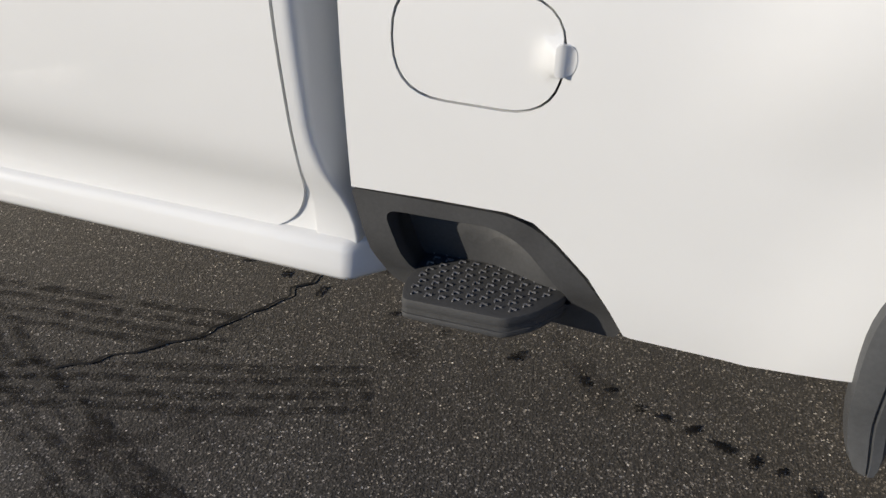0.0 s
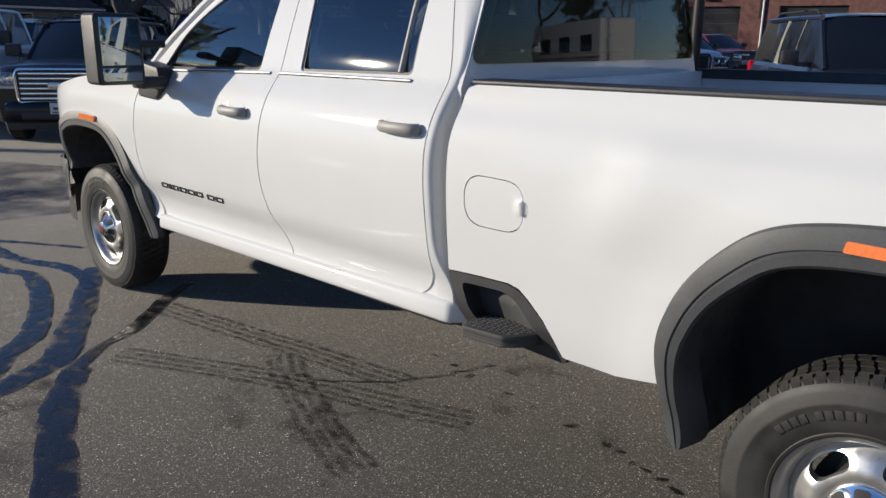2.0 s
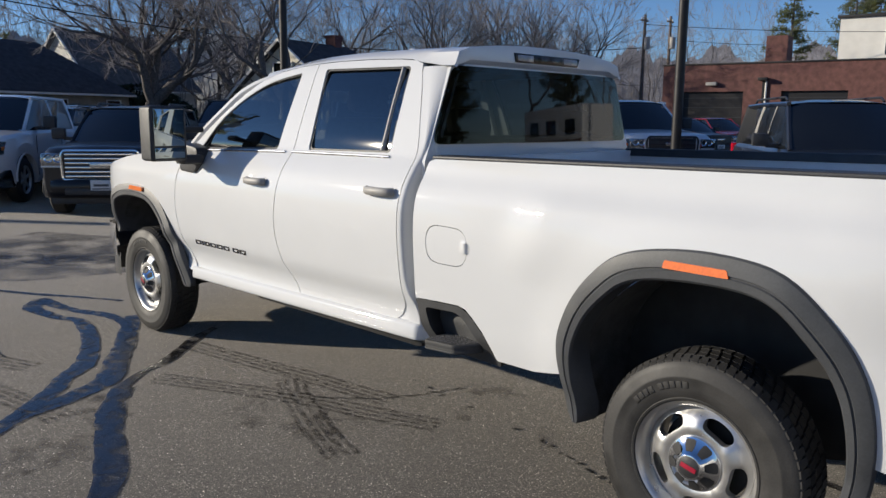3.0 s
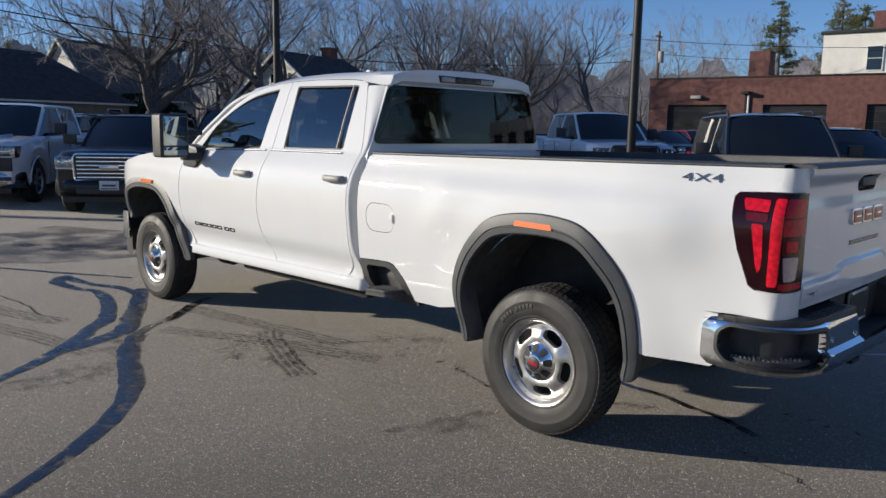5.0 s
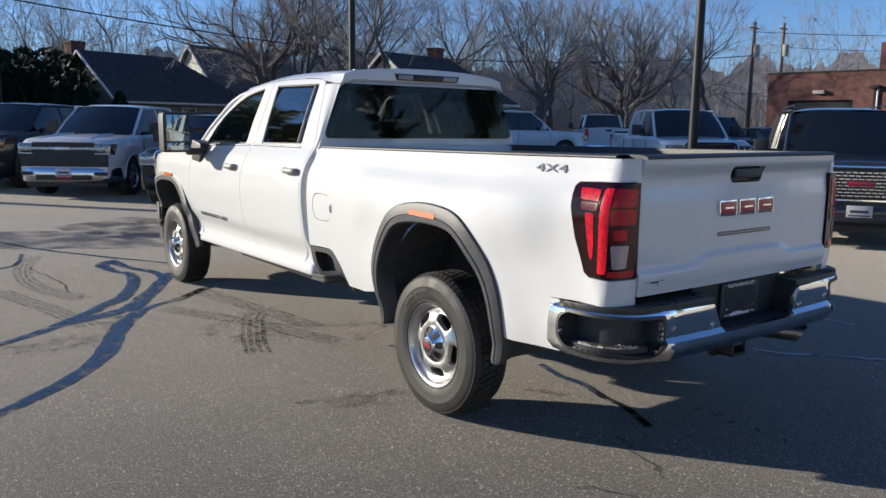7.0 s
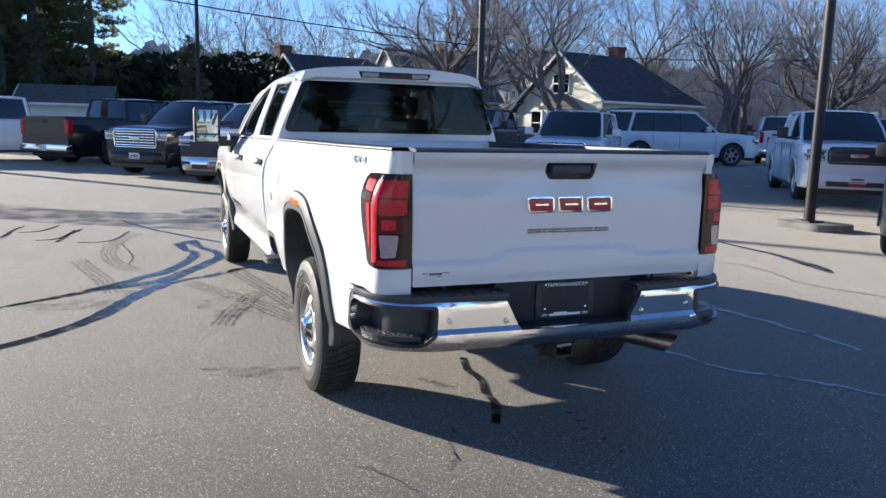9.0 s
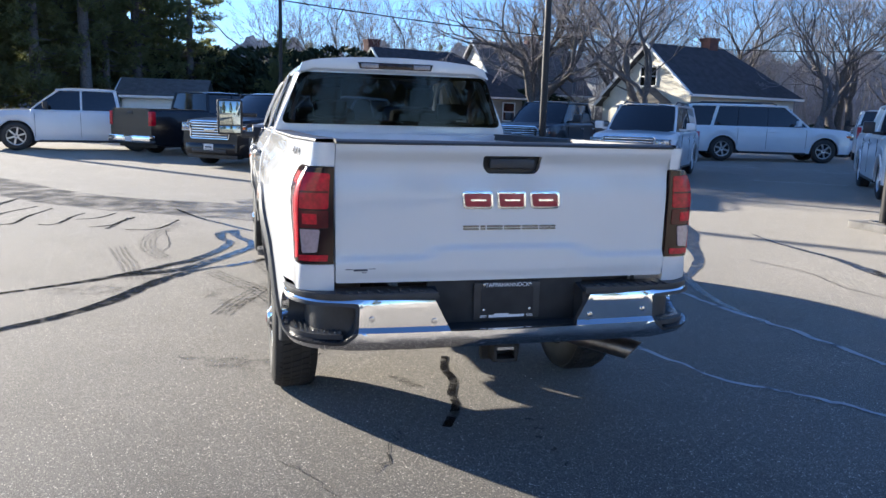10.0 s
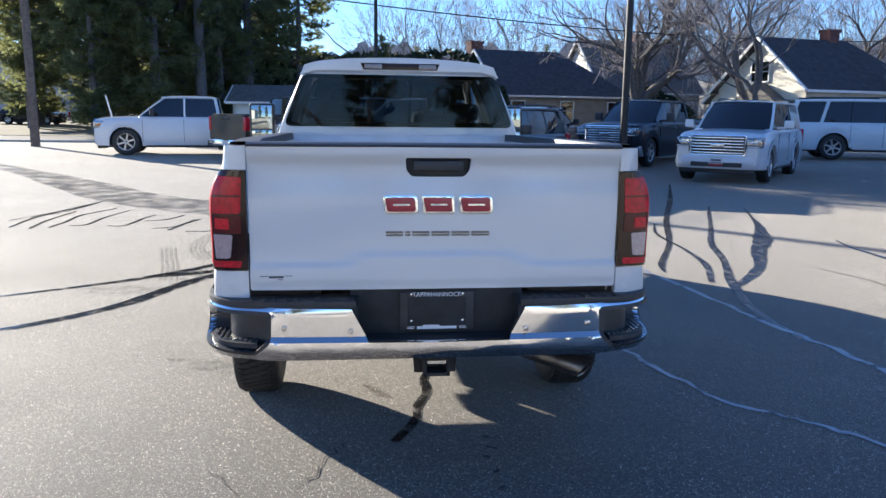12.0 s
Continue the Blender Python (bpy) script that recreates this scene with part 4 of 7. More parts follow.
for y0, y1, cut in ((-0.232, -0.083, 0.02), (-0.072, 0.070, 0.012), (0.083, 0.232, 0.02)):     # maker's badge as plain shapes
    shape = [(y0 + 0.01, 1.172), (y1, 1.172), (y1 - 0.004, 1.250), (y0, 1.250)]
    b = part("badge_block", prism(round_poly(shape, cut), "x", gate_x(0, 1.21) - 0.006, gate_x(0, 1.21) + 0.010, 0.003), CHROME, gate, "chrome-edged red badge block")
    inner = [(y0 + 0.020, 1.182), (y1 - 0.010, 1.182), (y1 - 0.014, 1.240), (y0 + 0.010, 1.240)]
    part("badge_face", prism(round_poly(inner, cut * 0.6), "x", gate_x(0, 1.21), gate_x(0, 1.21) + 0.013, 0.002), REDPAINT, b, "red badge face")
    yc = (y0 + y1) / 2
    part("badge_slot", prism(round_poly([(yc - 0.03, 1.207), (yc + 0.04, 1.207), (yc + 0.038, 1.215), (yc - 0.032, 1.215)], 0.002), "x", gate_x(0, 1.21), gate_x(0, 1.21) + 0.0145), CHROME, b)
y = -0.218
for w in (0.072, 0.022, 0.072, 0.076, 0.076, 0.076):
    part("model_badge_bar", merge(prism(round_poly([(y, 1.079), (y + w, 1.079), (y + w, 1.086), (y, 1.086)], 0.002, 2), "x", gate_x(0, 1.09) - 0.004, gate_x(0, 1.09) + 0.006),
                                  prism(round_poly([(y, 1.090), (y + w, 1.090), (y + w, 1.098), (y, 1.098)], 0.002, 2), "x", gate_x(0, 1.09) - 0.004, gate_x(0, 1.09) + 0.006)), BADGE, gate, "dark chrome model badge bar")
    y += w + 0.0084
part("dealer_sticker", merge(box((gate_x(-0.68, 0.91) + 0.001, -0.735, 0.912), (gate_x(-0.68, 0.91) + 0.002, -0.705, 0.915)), box((gate_x(-0.68, 0.91) + 0.001, -0.70, 0.905), (gate_x(-0.68, 0.91) + 0.002, -0.640, 0.914)),
                             box((gate_x(-0.68, 0.91) + 0.001, -0.635, 0.913), (gate_x(-0.68, 0.91) + 0.002, -0.605, 0.916)), box((gate_x(-0.68, 0.91) + 0.001, -0.665, 0.897), (gate_x(-0.68, 0.91) + 0.002, -0.645, 0.900))), DARKPRINT, gate)

# rear bumper: chrome face on a plan curve, black step pockets in its corners
BP = [(0.875, 0.978), (0.98, 0.990), (1.09, 0.982), (1.17, 0.955), (1.235, 0.905), (1.275, 0.84), (1.297, 0.75), (1.309, 0.60), (1.318, 0.35), (1.322, 0.0)]
BL = smooth_line(BP, 8)
BS = np.concatenate([[0], np.cumsum([math.dist(a, b) for a, b in zip(BL, BL[1:])])])
BX, BY = np.array([p[0] for p in BL]), np.array([p[1] for p in BL])
s_at_y = lambda y: float(np.interp(-y, -BY[20:], BS[20:]))
s_at_x = lambda x: float(np.interp(x, BX, BS))


def bumper_map(sg, k=0.0):
    def f(s, z, d):
        x, y = float(np.interp(s, BS, BX)), float(np.interp(s, BS, BY))
        e = 0.02
        tx, ty = float(np.interp(s + e, BS, BX)) - float(np.interp(s - e, BS, BX)), float(np.interp(s + e, BS, BY)) - float(np.interp(s - e, BS, BY))
        n = math.hypot(tx, ty) or 1
        nx, ny = -ty / n, tx / n
        h = k - d + 0.022 * ease(0.676, 0.656, z) * ease(s_at_y(0.80), s_at_y(0.66), s) - 0.02 * ease(0.62, 0.575, z) - 0.020 * (max(0.0, z - 0.70) / 0.115) ** 2 * ease(s_at_y(0.60), s_at_y(0.80), s) - 0.016 * ease(0.775, 0.815, z) ** 2
        return (x + nx * h, sg * (y + ny * h), z)
    return f


S_END = float(BS[-1])
POCKET = round_poly([(s_at_x(0.955), 0.668), (s_at_x(1.0), 0.628), (s_at_y(0.76), 0.612), (s_at_y(0.705), 0.660), (s_at_y(0.70), 0.768), (s_at_x(1.0), 0.778), (s_at_x(0.955), 0.745)], 0.022)
bumper = None
for sg in (-1.0, 1.0):
    out = [(0.0, 0.625), (0.03, 0.592), (s_at_x(1.1), 0.585), (s_at_y(0.74), 0.578), (s_at_y(0.5), 0.580), (S_END, 0.582), (S_END, 0.655), (s_at_y(0.292), 0.657), (s_at_y(0.362), 0.792),
           (s_at_y(0.66), 0.797), (s_at_x(1.15), 0.812), (s_at_x(0.98), 0.815), (0.03, 0.80), (0.0, 0.765)]
    b = part("rear_bumper" if bumper is None else "bumper_half", sheet(out, [POCKET], bumper_map(sg), 0.03, 0.02, 0.03), CHROME, truck if bumper is None else bumper, "chrome rear bumper with black step pockets" if bumper is None else "")
    bumper = bumper or b
    bmf = bumper_map(sg, -0.001)
    part("step_pocket", sheet(POCKET, [], lambda s, z, d: bmf(s, z, 0.10 - d), 0.03, 0.03, 0.10), PLASTIC, bumper, "black step pocket")
    ring = round_poly([(s_at_x(0.94), 0.66), (s_at_x(0.995), 0.614), (s_at_y(0.755), 0.598), (s_at_y(0.69), 0.652), (s_at_y(0.685), 0.782), (s_at_x(1.0), 0.792), (s_at_x(0.94), 0.752)], 0.024)
    part("pocket_bezel", sheet(ring, [POCKET], bumper_map(sg, 0.003), 0.03, 0.03, 0.006), PLASTIC, bumper)
    tread = [(1.0, 0.88), (1.0, 0.955), (1.09, 0.962), (1.16, 0.935), (1.21, 0.895), (1.245, 0.83), (1.262, 0.75), (1.18, 0.75), (1.15, 0.83)]
    t = prism(tread, "z", 0.618, 0.640)
    nub = bmesh.new()
    for i in range(14):
        for j in range(9):
            x, y = 1.0 + i * 0.02 + 0.01 * (j % 2), 0.76 + j * 0.022
            if (y < 0.88 and not 1.16 < x < 1.235) or math.hypot(x - 1.02, y - 0.72) > 0.235:
                continue
            add_box(nub, (x - 0.005, y - 0.005, 0.6395), (x + 0.005, y + 0.005, 0.6455))
    for v in [*t.verts, *nub.verts]:
        v.co.y *= sg
    bmesh.ops.recalc_face_normals(t, faces=t.faces)
    bmesh.ops.recalc_face_normals(nub, faces=nub.faces)
    part("bumper_step", t, PLASTIC, bumper)
    tagged(part("bumper_step_grip", nub, DULLCHROME, bumper, "raised grip studs"), kind="stuff")
    for y, z in ((0.635, 0.715), (0.365, 0.70)):
        x = bumper_map(sg)(s_at_y(y), z, 0)
        part("parking_sensor", moved(lathe([(0.0005, 0.008), (0.011, 0.007), (0.0125, 0.0)], 20, "x"), Matrix.Translation(x)), DULLCHROME, bumper, "round parking sensor")
pad = [(BX[k], -BY[k]) for k in range(6, len(BX), 2)] + [(1.322, 0.0)] + [(BX[k], BY[k]) for k in range(len(BX) - 1, 6, -2)]
pad = [(x - 0.012, y * 0.985) for x, y in pad if abs(y) > 0.345] 
for sg in (-1, 1):
    half = [p for p in pad if p[1] * sg > 0]
    half = sorted(half, key=lambda p: abs(p[1]))
    poly = half + [(0.98, sg * 0.90), (1.15, sg * 0.80), (1.15, sg * 0.36)]
    part("bumper_top_pad", prism([(a, b) for a, b in poly], "z", 0.793, 0.822, 0.004), PLASTIC, bumper, "black bumper top pad")
    for k in range(9):
        part("pad_rib", box((1.225, min(sg * (0.40 + k * 0.045), sg * (0.42 + k * 0.045)), 0.82), (1.285, max(sg * (0.40 + k * 0.045), sg * (0.42 + k * 0.045)), 0.828), 0.003), PLASTIC, bumper)
part("plate_recess", merge(box((1.17, -0.37, 0.63), (1.20, 0.37, 0.85), 0.004), box((1.17, -0.37, 0.635), (1.315, 0.37, 0.656), 0.004)), UNDER, bumper, "black licence plate recess")
for sg in (-1, 1):
    part("recess_cheek", prism([(1.19, 0.655), (1.305, 0.655), (1.29, 0.80), (1.19, 0.83)], "y", *sorted((sg * 0.335, sg * 0.365))), UNDER, bumper)
plate = part("plate_frame", prism(round_poly([(-0.158, 0.668), (0.158, 0.668), (0.158, 0.838), (-0.158, 0.838)], 0.012), "x", 1.205, 1.214, 0.003), PLASTIC, bumper, "black dealer plate with white print")
part("plate_face", prism(round_poly([(-0.125, 0.690), (0.125, 0.690), (0.125, 0.815), (-0.125, 0.815)], 0.006), "x", 1.212, 1.216), UNDER, plate)
lettering("plate_text", "TAPPAHANNOCK", 0.026, 0.0006, WRITE, plate, Matrix.Translation((1.2152, 0, 0.826)) @ Matrix.Rotation(math.pi / 2, 4, "Z") @ Matrix.Rotation(math.pi / 2, 4, "X"), "white letters", 1.0)
for y0, y1, z0, z1 in ((-0.085, 0.085, 0.676, 0.688), (-0.06, 0.01, 0.688, 0.694), (-0.128, -0.098, 0.678, 0.681), (-0.125, -0.095, 0.684, 0.687), (0.098, 0.128, 0.678, 0.681), (0.095, 0.125, 0.684, 0.687)):
    part("plate_print", box((1.2155, y0, z0), (1.2165, y1, z1)), WRITE, plate)
for y, z in ((-0.11, 0.712), (0.11, 0.712), (-0.11, 0.828), (0.11, 0.828)):
    part("plate_screw", moved(lathe([(0.0005, 0.004), (0.006, 0.003), (0.007, 0)], 12, "x"), Matrix.Translation((1.214, y, z))), DULLCHROME, plate)

# under the truck
for y in (-0.43, 0.43):
    part("frame_rail", box((-5.0, y - 0.04, 0.50), (1.05, y + 0.04, 0.66), 0.01), UNDER, truck)
    part("leaf_spring", tube(smooth_line([(-0.78, y * 1.22, 0.56), (-0.4, y * 1.22, 0.42), (0, y * 1.22, 0.36), (0.4, y * 1.22, 0.42), (0.80, y * 1.22, 0.56)], 4), 0.035, 6), UNDER, truck)
for x in (0.0, -4.369):
    part("axle", tube([(x, -0.74, 0.392), (x, 0.74, 0.392)], 0.05, 10), UNDER, truck)
    part("differential", moved(lathe([(0.02, -0.16), (0.12, -0.12), (0.16, 0), (0.12, 0.12), (0.02, 0.16)], 16, "y"), Matrix.Translation((x, 0.0 if x == 0 else -0.2, 0.385))), UNDER, truck)
part("driveshaft", tube([(-2.6, 0, 0.52), (-0.1, 0, 0.41)], 0.05, 10), UNDER, truck)
part("fuel_tank", box((-3.2, -0.80, 0.42), (-1.6, -0.48, 0.62), 0.05), UNDER, truck)
part("floor_pan", box((-3.9, -0.88, 0.58), (-1.47, 0.88, 0.64)), UNDER, truck)
part("engine_bay_floor", box((-5.1, -0.50, 0.44), (-3.9, 0.50, 0.62), 0.03), UNDER, truck)
part("spare_tyre", moved(lathe([(0.2, -0.1), (0.37, -0.11), (0.395, -0.06), (0.395, 0.06), (0.37, 0.11), (0.2, 0.1)], 36, "z"), Matrix.Translation((0.72, 0.0, 0.66))), RUBBER, truck)
hitch = part("hitch_receiver", merge(box((1.02, -0.058, 0.540), (1.23, 0.058, 0.555), 0.003), box((1.02, -0.058, 0.467), (1.23, 0.058, 0.482), 0.003), box((1.02, -0.058, 0.467), (1.23, -0.043, 0.555), 0.003), box((1.02, 0.043, 0.467), (1.23, 0.058, 0.555), 0.003),
                                     tube([(1.05, -0.44, 0.545), (1.05, 0.44, 0.545)], 0.05, 10), prism([(-0.09, 0.460), (0.09, 0.460), (0.10, 0.60), (-0.10, 0.60)], "x", 1.12, 1.15)), UNDER, truck, "black tow hitch receiver")
part("hitch_insert", box((1.19, -0.040, 0.522), (1.225, 0.040, 0.536)), DULLCHROME, hitch)
tip = bmesh.new()
add_tube(tip, [(-0.6, 0.42, 0.54), (0.45, 0.40, 0.54), (0.86, 0.40, 0.505)], 0.045, 16)
ex = part("exhaust_pipe", tip, UNDER, truck, "dark exhaust pipe")
tl = bmesh.new()
n = 24
d = Vector((0.30, 0.30, -0.04)).normalized()
sd = d.cross(Vector((0, 0, 1))).normalized()
up = sd.cross(d)
rings = []
for base, r, skew in ((Vector((0.86, 0.385, 0.507)), 0.046, 0), (Vector((0.90, 0.42, 0.502)), 0.050, 0), (Vector((1.165, 0.685, 0.466)), 0.051, 0.03), (Vector((1.163, 0.683, 0.466)), 0.046, 0.03), (Vector((0.95, 0.47, 0.495)), 0.044, 0)):
    rings.append([tl.verts.new(base + (sd * math.cos(a) + up * math.sin(a)) * r + d * (math.sin(a) * skew)) for a in (2 * math.pi * k / n for k in range(n))])
for a, b in zip(rings, rings[1:]):
    for k in range(n):
        tl.faces.new((a[k], a[(k + 1) % n], b[(k + 1) % n], b[k]))
part("exhaust_tip", tl, mat("sooty_steel", (0.20, 0.19, 0.185), 0.35, metal=0.9, var=0.3, scale=20), ex, "dull steel exhaust tip")

# cabin, seen faintly through the glass
part("cabin_trim", merge(box((-3.85, -0.90, 0.62), (-1.50, -0.87, 1.37)), box((-3.85, 0.87, 0.62), (-1.50, 0.90, 1.37)), box((-1.515, -0.86, 0.64), (-1.49, 0.86, 1.46))), SEAT, truck)
part("headliner", grid_surface([[(x, y, 1.925 - 0.05 * (y / 0.66) ** 2 - 0.03 * ((x + 2.3) / 0.8) ** 2) for y in np.linspace(-0.66, 0.66, 7)] for x in np.linspace(-3.05, -1.52, 8)]), FLARE, truck)
part("dashboard", prism(round_poly([(-3.95, 1.0), (-3.35, 1.0), (-3.30, 1.20), (-3.40, 1.33), (-3.95, 1.36)], 0.06), "y", -0.84, 0.84), SEAT, truck)
part("steering_wheel", moved(lathe([(0.185 + 0.014 * math.cos(a), 0.014 * math.sin(a)) for a in np.linspace(0, 2 * math.pi, 9)], 32, "x"), pose(-3.12, -0.42, 1.25, 0, 22, 0)), SEAT, truck)
for y in (-0.42, 0.42):
    seat = part("front_seat", merge(box((-3.15, y - 0.26, 0.88), (-2.58, y + 0.26, 1.06), 0.06), moved(box((-0.07, -0.26, 0), (0.09, 0.26, 0.60), 0.06), pose(-2.62, y, 1.02, 0, 12, 0))), SEAT, truck, "dark fabric seat")
    part("headrest", moved(box((-0.05, -0.13, 0.63), (0.05, 0.13, 0.80), 0.04), pose(-2.62, y, 1.02, 0, 12, 0)), SEAT, seat)
bench = part("rear_bench", merge(box((-2.2, -0.72, 0.88), (-1.68, 0.72, 1.06), 0.06), moved(box((-0.06, -0.72, 0), (0.07, 0.72, 0.50), 0.05), pose(-1.66, 0, 1.02, 0, 7, 0))), SEAT, truck, "dark fabric rear bench")
for y in (-0.48, 0.48):
    part("headrest", box((-1.64, y - 0.13, 1.53), (-1.54, y + 0.13, 1.66), 0.04), SEAT, bench)

# ---- ground: one sheet of worn asphalt to the horizon ----
def asphalt_material():
    m = bpy.data.materials.new("worn_asphalt")
    m.use_nodes = True
    nt = m.node_tree
    N, L = nt.nodes.new, nt.links.new
    b = nt.nodes["Principled BSDF"]
    tc = N("ShaderNodeTexCoord")

    def noise_at(scale, detail=4.0):
        n = N("ShaderNodeTexNoise")
        n.inputs["Scale"].default_value, n.inputs["Detail"].default_value = scale, detail
        L(tc.outputs["Object"], n.inputs["Vector"])
        return n.outputs[0]

    def ramp(src, stops):
        r = N("ShaderNodeValToRGB")
        r.color_ramp.elements[0].position, r.color_ramp.elements[0].color = stops[0][0], (*stops[0][1], 1)
        r.color_ramp.elements[1].position, r.color_ramp.elements[1].color = stops[-1][0], (*stops[-1][1], 1)
        for p, c in stops[1:-1]:
            r.color_ramp.elements.new(p).color = (*c, 1)
        L(src, r.inputs[0])
        return r.outputs[0]

    def mix(kind, f, a, c):
        x = N("ShaderNodeMix")
        x.data_type, x.blend_type = "RGBA", kind
        if isinstance(f, float):
            x.inputs[0].default_value = f
        else:
            L(f, x.inputs[0])
        L(a, x.inputs[6])
        L(c, x.inputs[7])
        return x.outputs[2]

    v = N("ShaderNodeTexVoronoi")
    v.inputs["Scale"].default_value = 215
    L(tc.outputs["Object"], v.inputs["Vector"])
    stones = ramp(v.outputs["Color"], [(0.0, (0.017, 0.0155, 0.0145)), (0.45, (0.043, 0.0395, 0.036)), (0.70, (0.078, 0.072, 0.066)), (0.86, (0.26, 0.24, 0.218)), (0.93, (0.72, 0.68, 0.62)), (1.0, (1.0, 0.96, 0.90))])
    gaps = ramp(v.outputs["Distance"], [(0.0, (1.0, 1.0, 1.0)), (0.55, (0.85, 0.85, 0.85)), (1.0, (0.25, 0.25, 0.25))])
    col = mix("MULTIPLY", 0.8, stones, gaps)
    big = ramp(noise_at(0.55, 5), [(0.30, (0.72, 0.70, 0.69)), (0.5, (1.0, 0.98, 0.95)), (0.68, (1.35, 1.29, 1.20))])
    col = mix("MULTIPLY", 1.0, col, big)
    mid = ramp(noise_at(3.2, 6), [(0.34, (0.84, 0.81, 0.78)), (0.52, (1.0, 1.0, 1.0)), (0.72, (1.10, 1.08, 1.06))])
    col = mix("MULTIPLY", 0.8, col, mid)
    v2 = N("ShaderNodeTexVoronoi")
    v2.inputs["Scale"].default_value = 125
    L(tc.outputs["Object"], v2.inputs["Vector"])
    chips = ramp(v2.outputs["Color"], [(0.0, (0.42, 0.42, 0.42)), (0.60, (0.90, 0.90, 0.90)), (0.76, (1.9, 1.87, 1.82)), (1.0, (3.8, 3.7, 3.55))])
    core = ramp(v2.outputs["Distance"], [(0.0, (1.0, 1.0, 1.0)), (0.30, (1.0, 1.0, 1.0)), (0.42, (0.0, 0.0, 0.0))])
    col = mix("MULTIPLY", core, col, chips)
    L(col, b.inputs["Base Color"])
    rr = N("ShaderNodeMapRange")
    rr.inputs[1].default_value, rr.inputs[2].default_value, rr.inputs[3].default_value, rr.inputs[4].default_value = 0.3, 0.7, 0.78, 0.90
    L(noise_at(0.8, 5), rr.inputs[0])
    L(rr.outputs[0], b.inputs["Roughness"])
    b.inputs["Specular IOR Level"].default_value = 0.5
    b.inputs["Sheen Weight"].default_value, b.inputs["Sheen Roughness"].default_value = 0.36, 0.42
    b.inputs["Sheen Tint"].default_value = (1.0, 0.94, 0.85, 1)
    bp = N("ShaderNodeBump")
    bp.inputs["Strength"].default_value, bp.inputs["Distance"].default_value = 0.40, 0.003
    both = N("ShaderNodeMath")
    L(v.outputs["Distance"], both.inputs[0])
    L(v2.outputs["Distance"], both.inputs[1])
    L(both.outputs[0], bp.inputs["Height"])
    L(bp.outputs[0], b.inputs["Normal"])
    return m


xs = [-600, -300, -150, -100, -70, -50] + list(np.arange(-40, 20, 2.0)) + [25, 40, 80, 200, 600]
ys = [-600, -300, -150, -100, -70, -50] + list(np.arange(-40, 42, 2.0)) + [50, 70, 100, 150, 300, 600]
ground = link("ground", grid_surface([[(x, y, min(0.6, lift(x, y))) for y in ys] for x in xs]), asphalt_material(), smooth=0)
tagged(ground, "worn speckled dark asphalt parking lot", "asphalt", kind="structure")


def stain_material(name, col, rough, lo, hi, scale, spec=0.5, top=1.0):
    """A patchy film on the asphalt, broken up by noise."""
    m = mat(name, col, rough, var=0.3, scale=6, spec=spec)
    nt = m.node_tree
    b = nt.nodes["Principled BSDF"]
    tc = nt.nodes.new("ShaderNodeTexCoord")
    n = nt.nodes.new("ShaderNodeTexNoise")
    n.inputs["Scale"].default_value, n.inputs["Detail"].default_value = scale, 8
    nt.links.new(tc.outputs["Object"], n.inputs["Vector"])
    r = nt.nodes.new("ShaderNodeMapRange")
    r.inputs[1].default_value, r.inputs[2].default_value, r.inputs[4].default_value = lo, hi, top
    nt.links.new(n.outputs[0], r.inputs[0])
    nt.links.new(r.outputs[0], b.inputs["Alpha"])
    return m


WET = stain_material("wet_asphalt", (0.020, 0.020, 0.023), 0.14, 0.26, 0.52, 11, 0.5, 0.92)
nt = WET.node_tree
grit, dent = nt.nodes.new("ShaderNodeTexVoronoi"), nt.nodes.new("ShaderNodeBump")
grit.inputs["Scale"].default_value = 75
dent.inputs["Strength"].default_value, dent.inputs["Distance"].default_value = 0.22, 0.004
nt.links.new(nt.nodes["Texture Coordinate"].outputs["Object"], grit.inputs["Vector"])
nt.links.new(grit.outputs["Distance"], dent.inputs["Height"])
nt.links.new(dent.outputs[0], nt.nodes["Principled BSDF"].inputs["Normal"])
TRACK = stain_material("tyre_track", (0.014, 0.012, 0.011), 0.7, 0.36, 0.68, 26, 0.5, 0.58)
DRIP = stain_material("dark_drip", (0.010, 0.009, 0.009), 0.6, 0.28, 0.5, 30, 0.5, 0.9)
OIL = stain_material("oil_stain", (0.018, 0.013, 0.011), 0.6, 0.42, 0.75, 8, 0.5, 0.5)
# wet seams; the pale base colour stands in for reflected sky
SEAM = stain_material("sky_pale_wet_seam", (0.30, 0.31, 0.33), 0.35, 0.25, 0.45, 6)
CRACK = mat("crack_filler", (0.018, 0.017, 0.017), 0.75, var=0.3, scale=20)
PAINTLINE = stain_material("faded_line_paint", (0.55, 0.53, 0.48), 0.8, 0.40, 0.55, 12)


def ribbon(line, width, z=0.003, ragged=0.15, seed=0, n=7):
    """A flat strip along a plan line with ragged edges; width is one number or one a point."""
    rng = random.Random(seed)
    pts = smooth_line(line, n)
    ws = list(np.interp(np.linspace(0, 1, len(pts)), np.linspace(0, 1, len(width)), width)) if isinstance(width, (list, tuple)) else [width] * len(pts)
    rows = []
    for i, p in enumerate(pts):
        a, c = pts[max(0, i - 1)], pts[min(len(pts) - 1, i + 1)]
        d = Vector((c[0] - a[0], c[1] - a[1])).normalized()
        l, r = (ws[i] / 2 * (1 + ragged * (0.6 * math.sin(i * 0.31 + q) + 0.4 * math.sin(i * 0.9 + 2 * q) + rng.uniform(-0.25, 0.25))) for q in (seed * 1.3, seed * 2.1 + 1))
        rows.append([(x, y, lift(x, y) + z) for x, y in ((p[0] - d.y * l, p[1] + d.x * l), (p[0], p[1]), (p[0] + d.y * r, p[1] - d.x * r))])
    return grid_surface(rows)


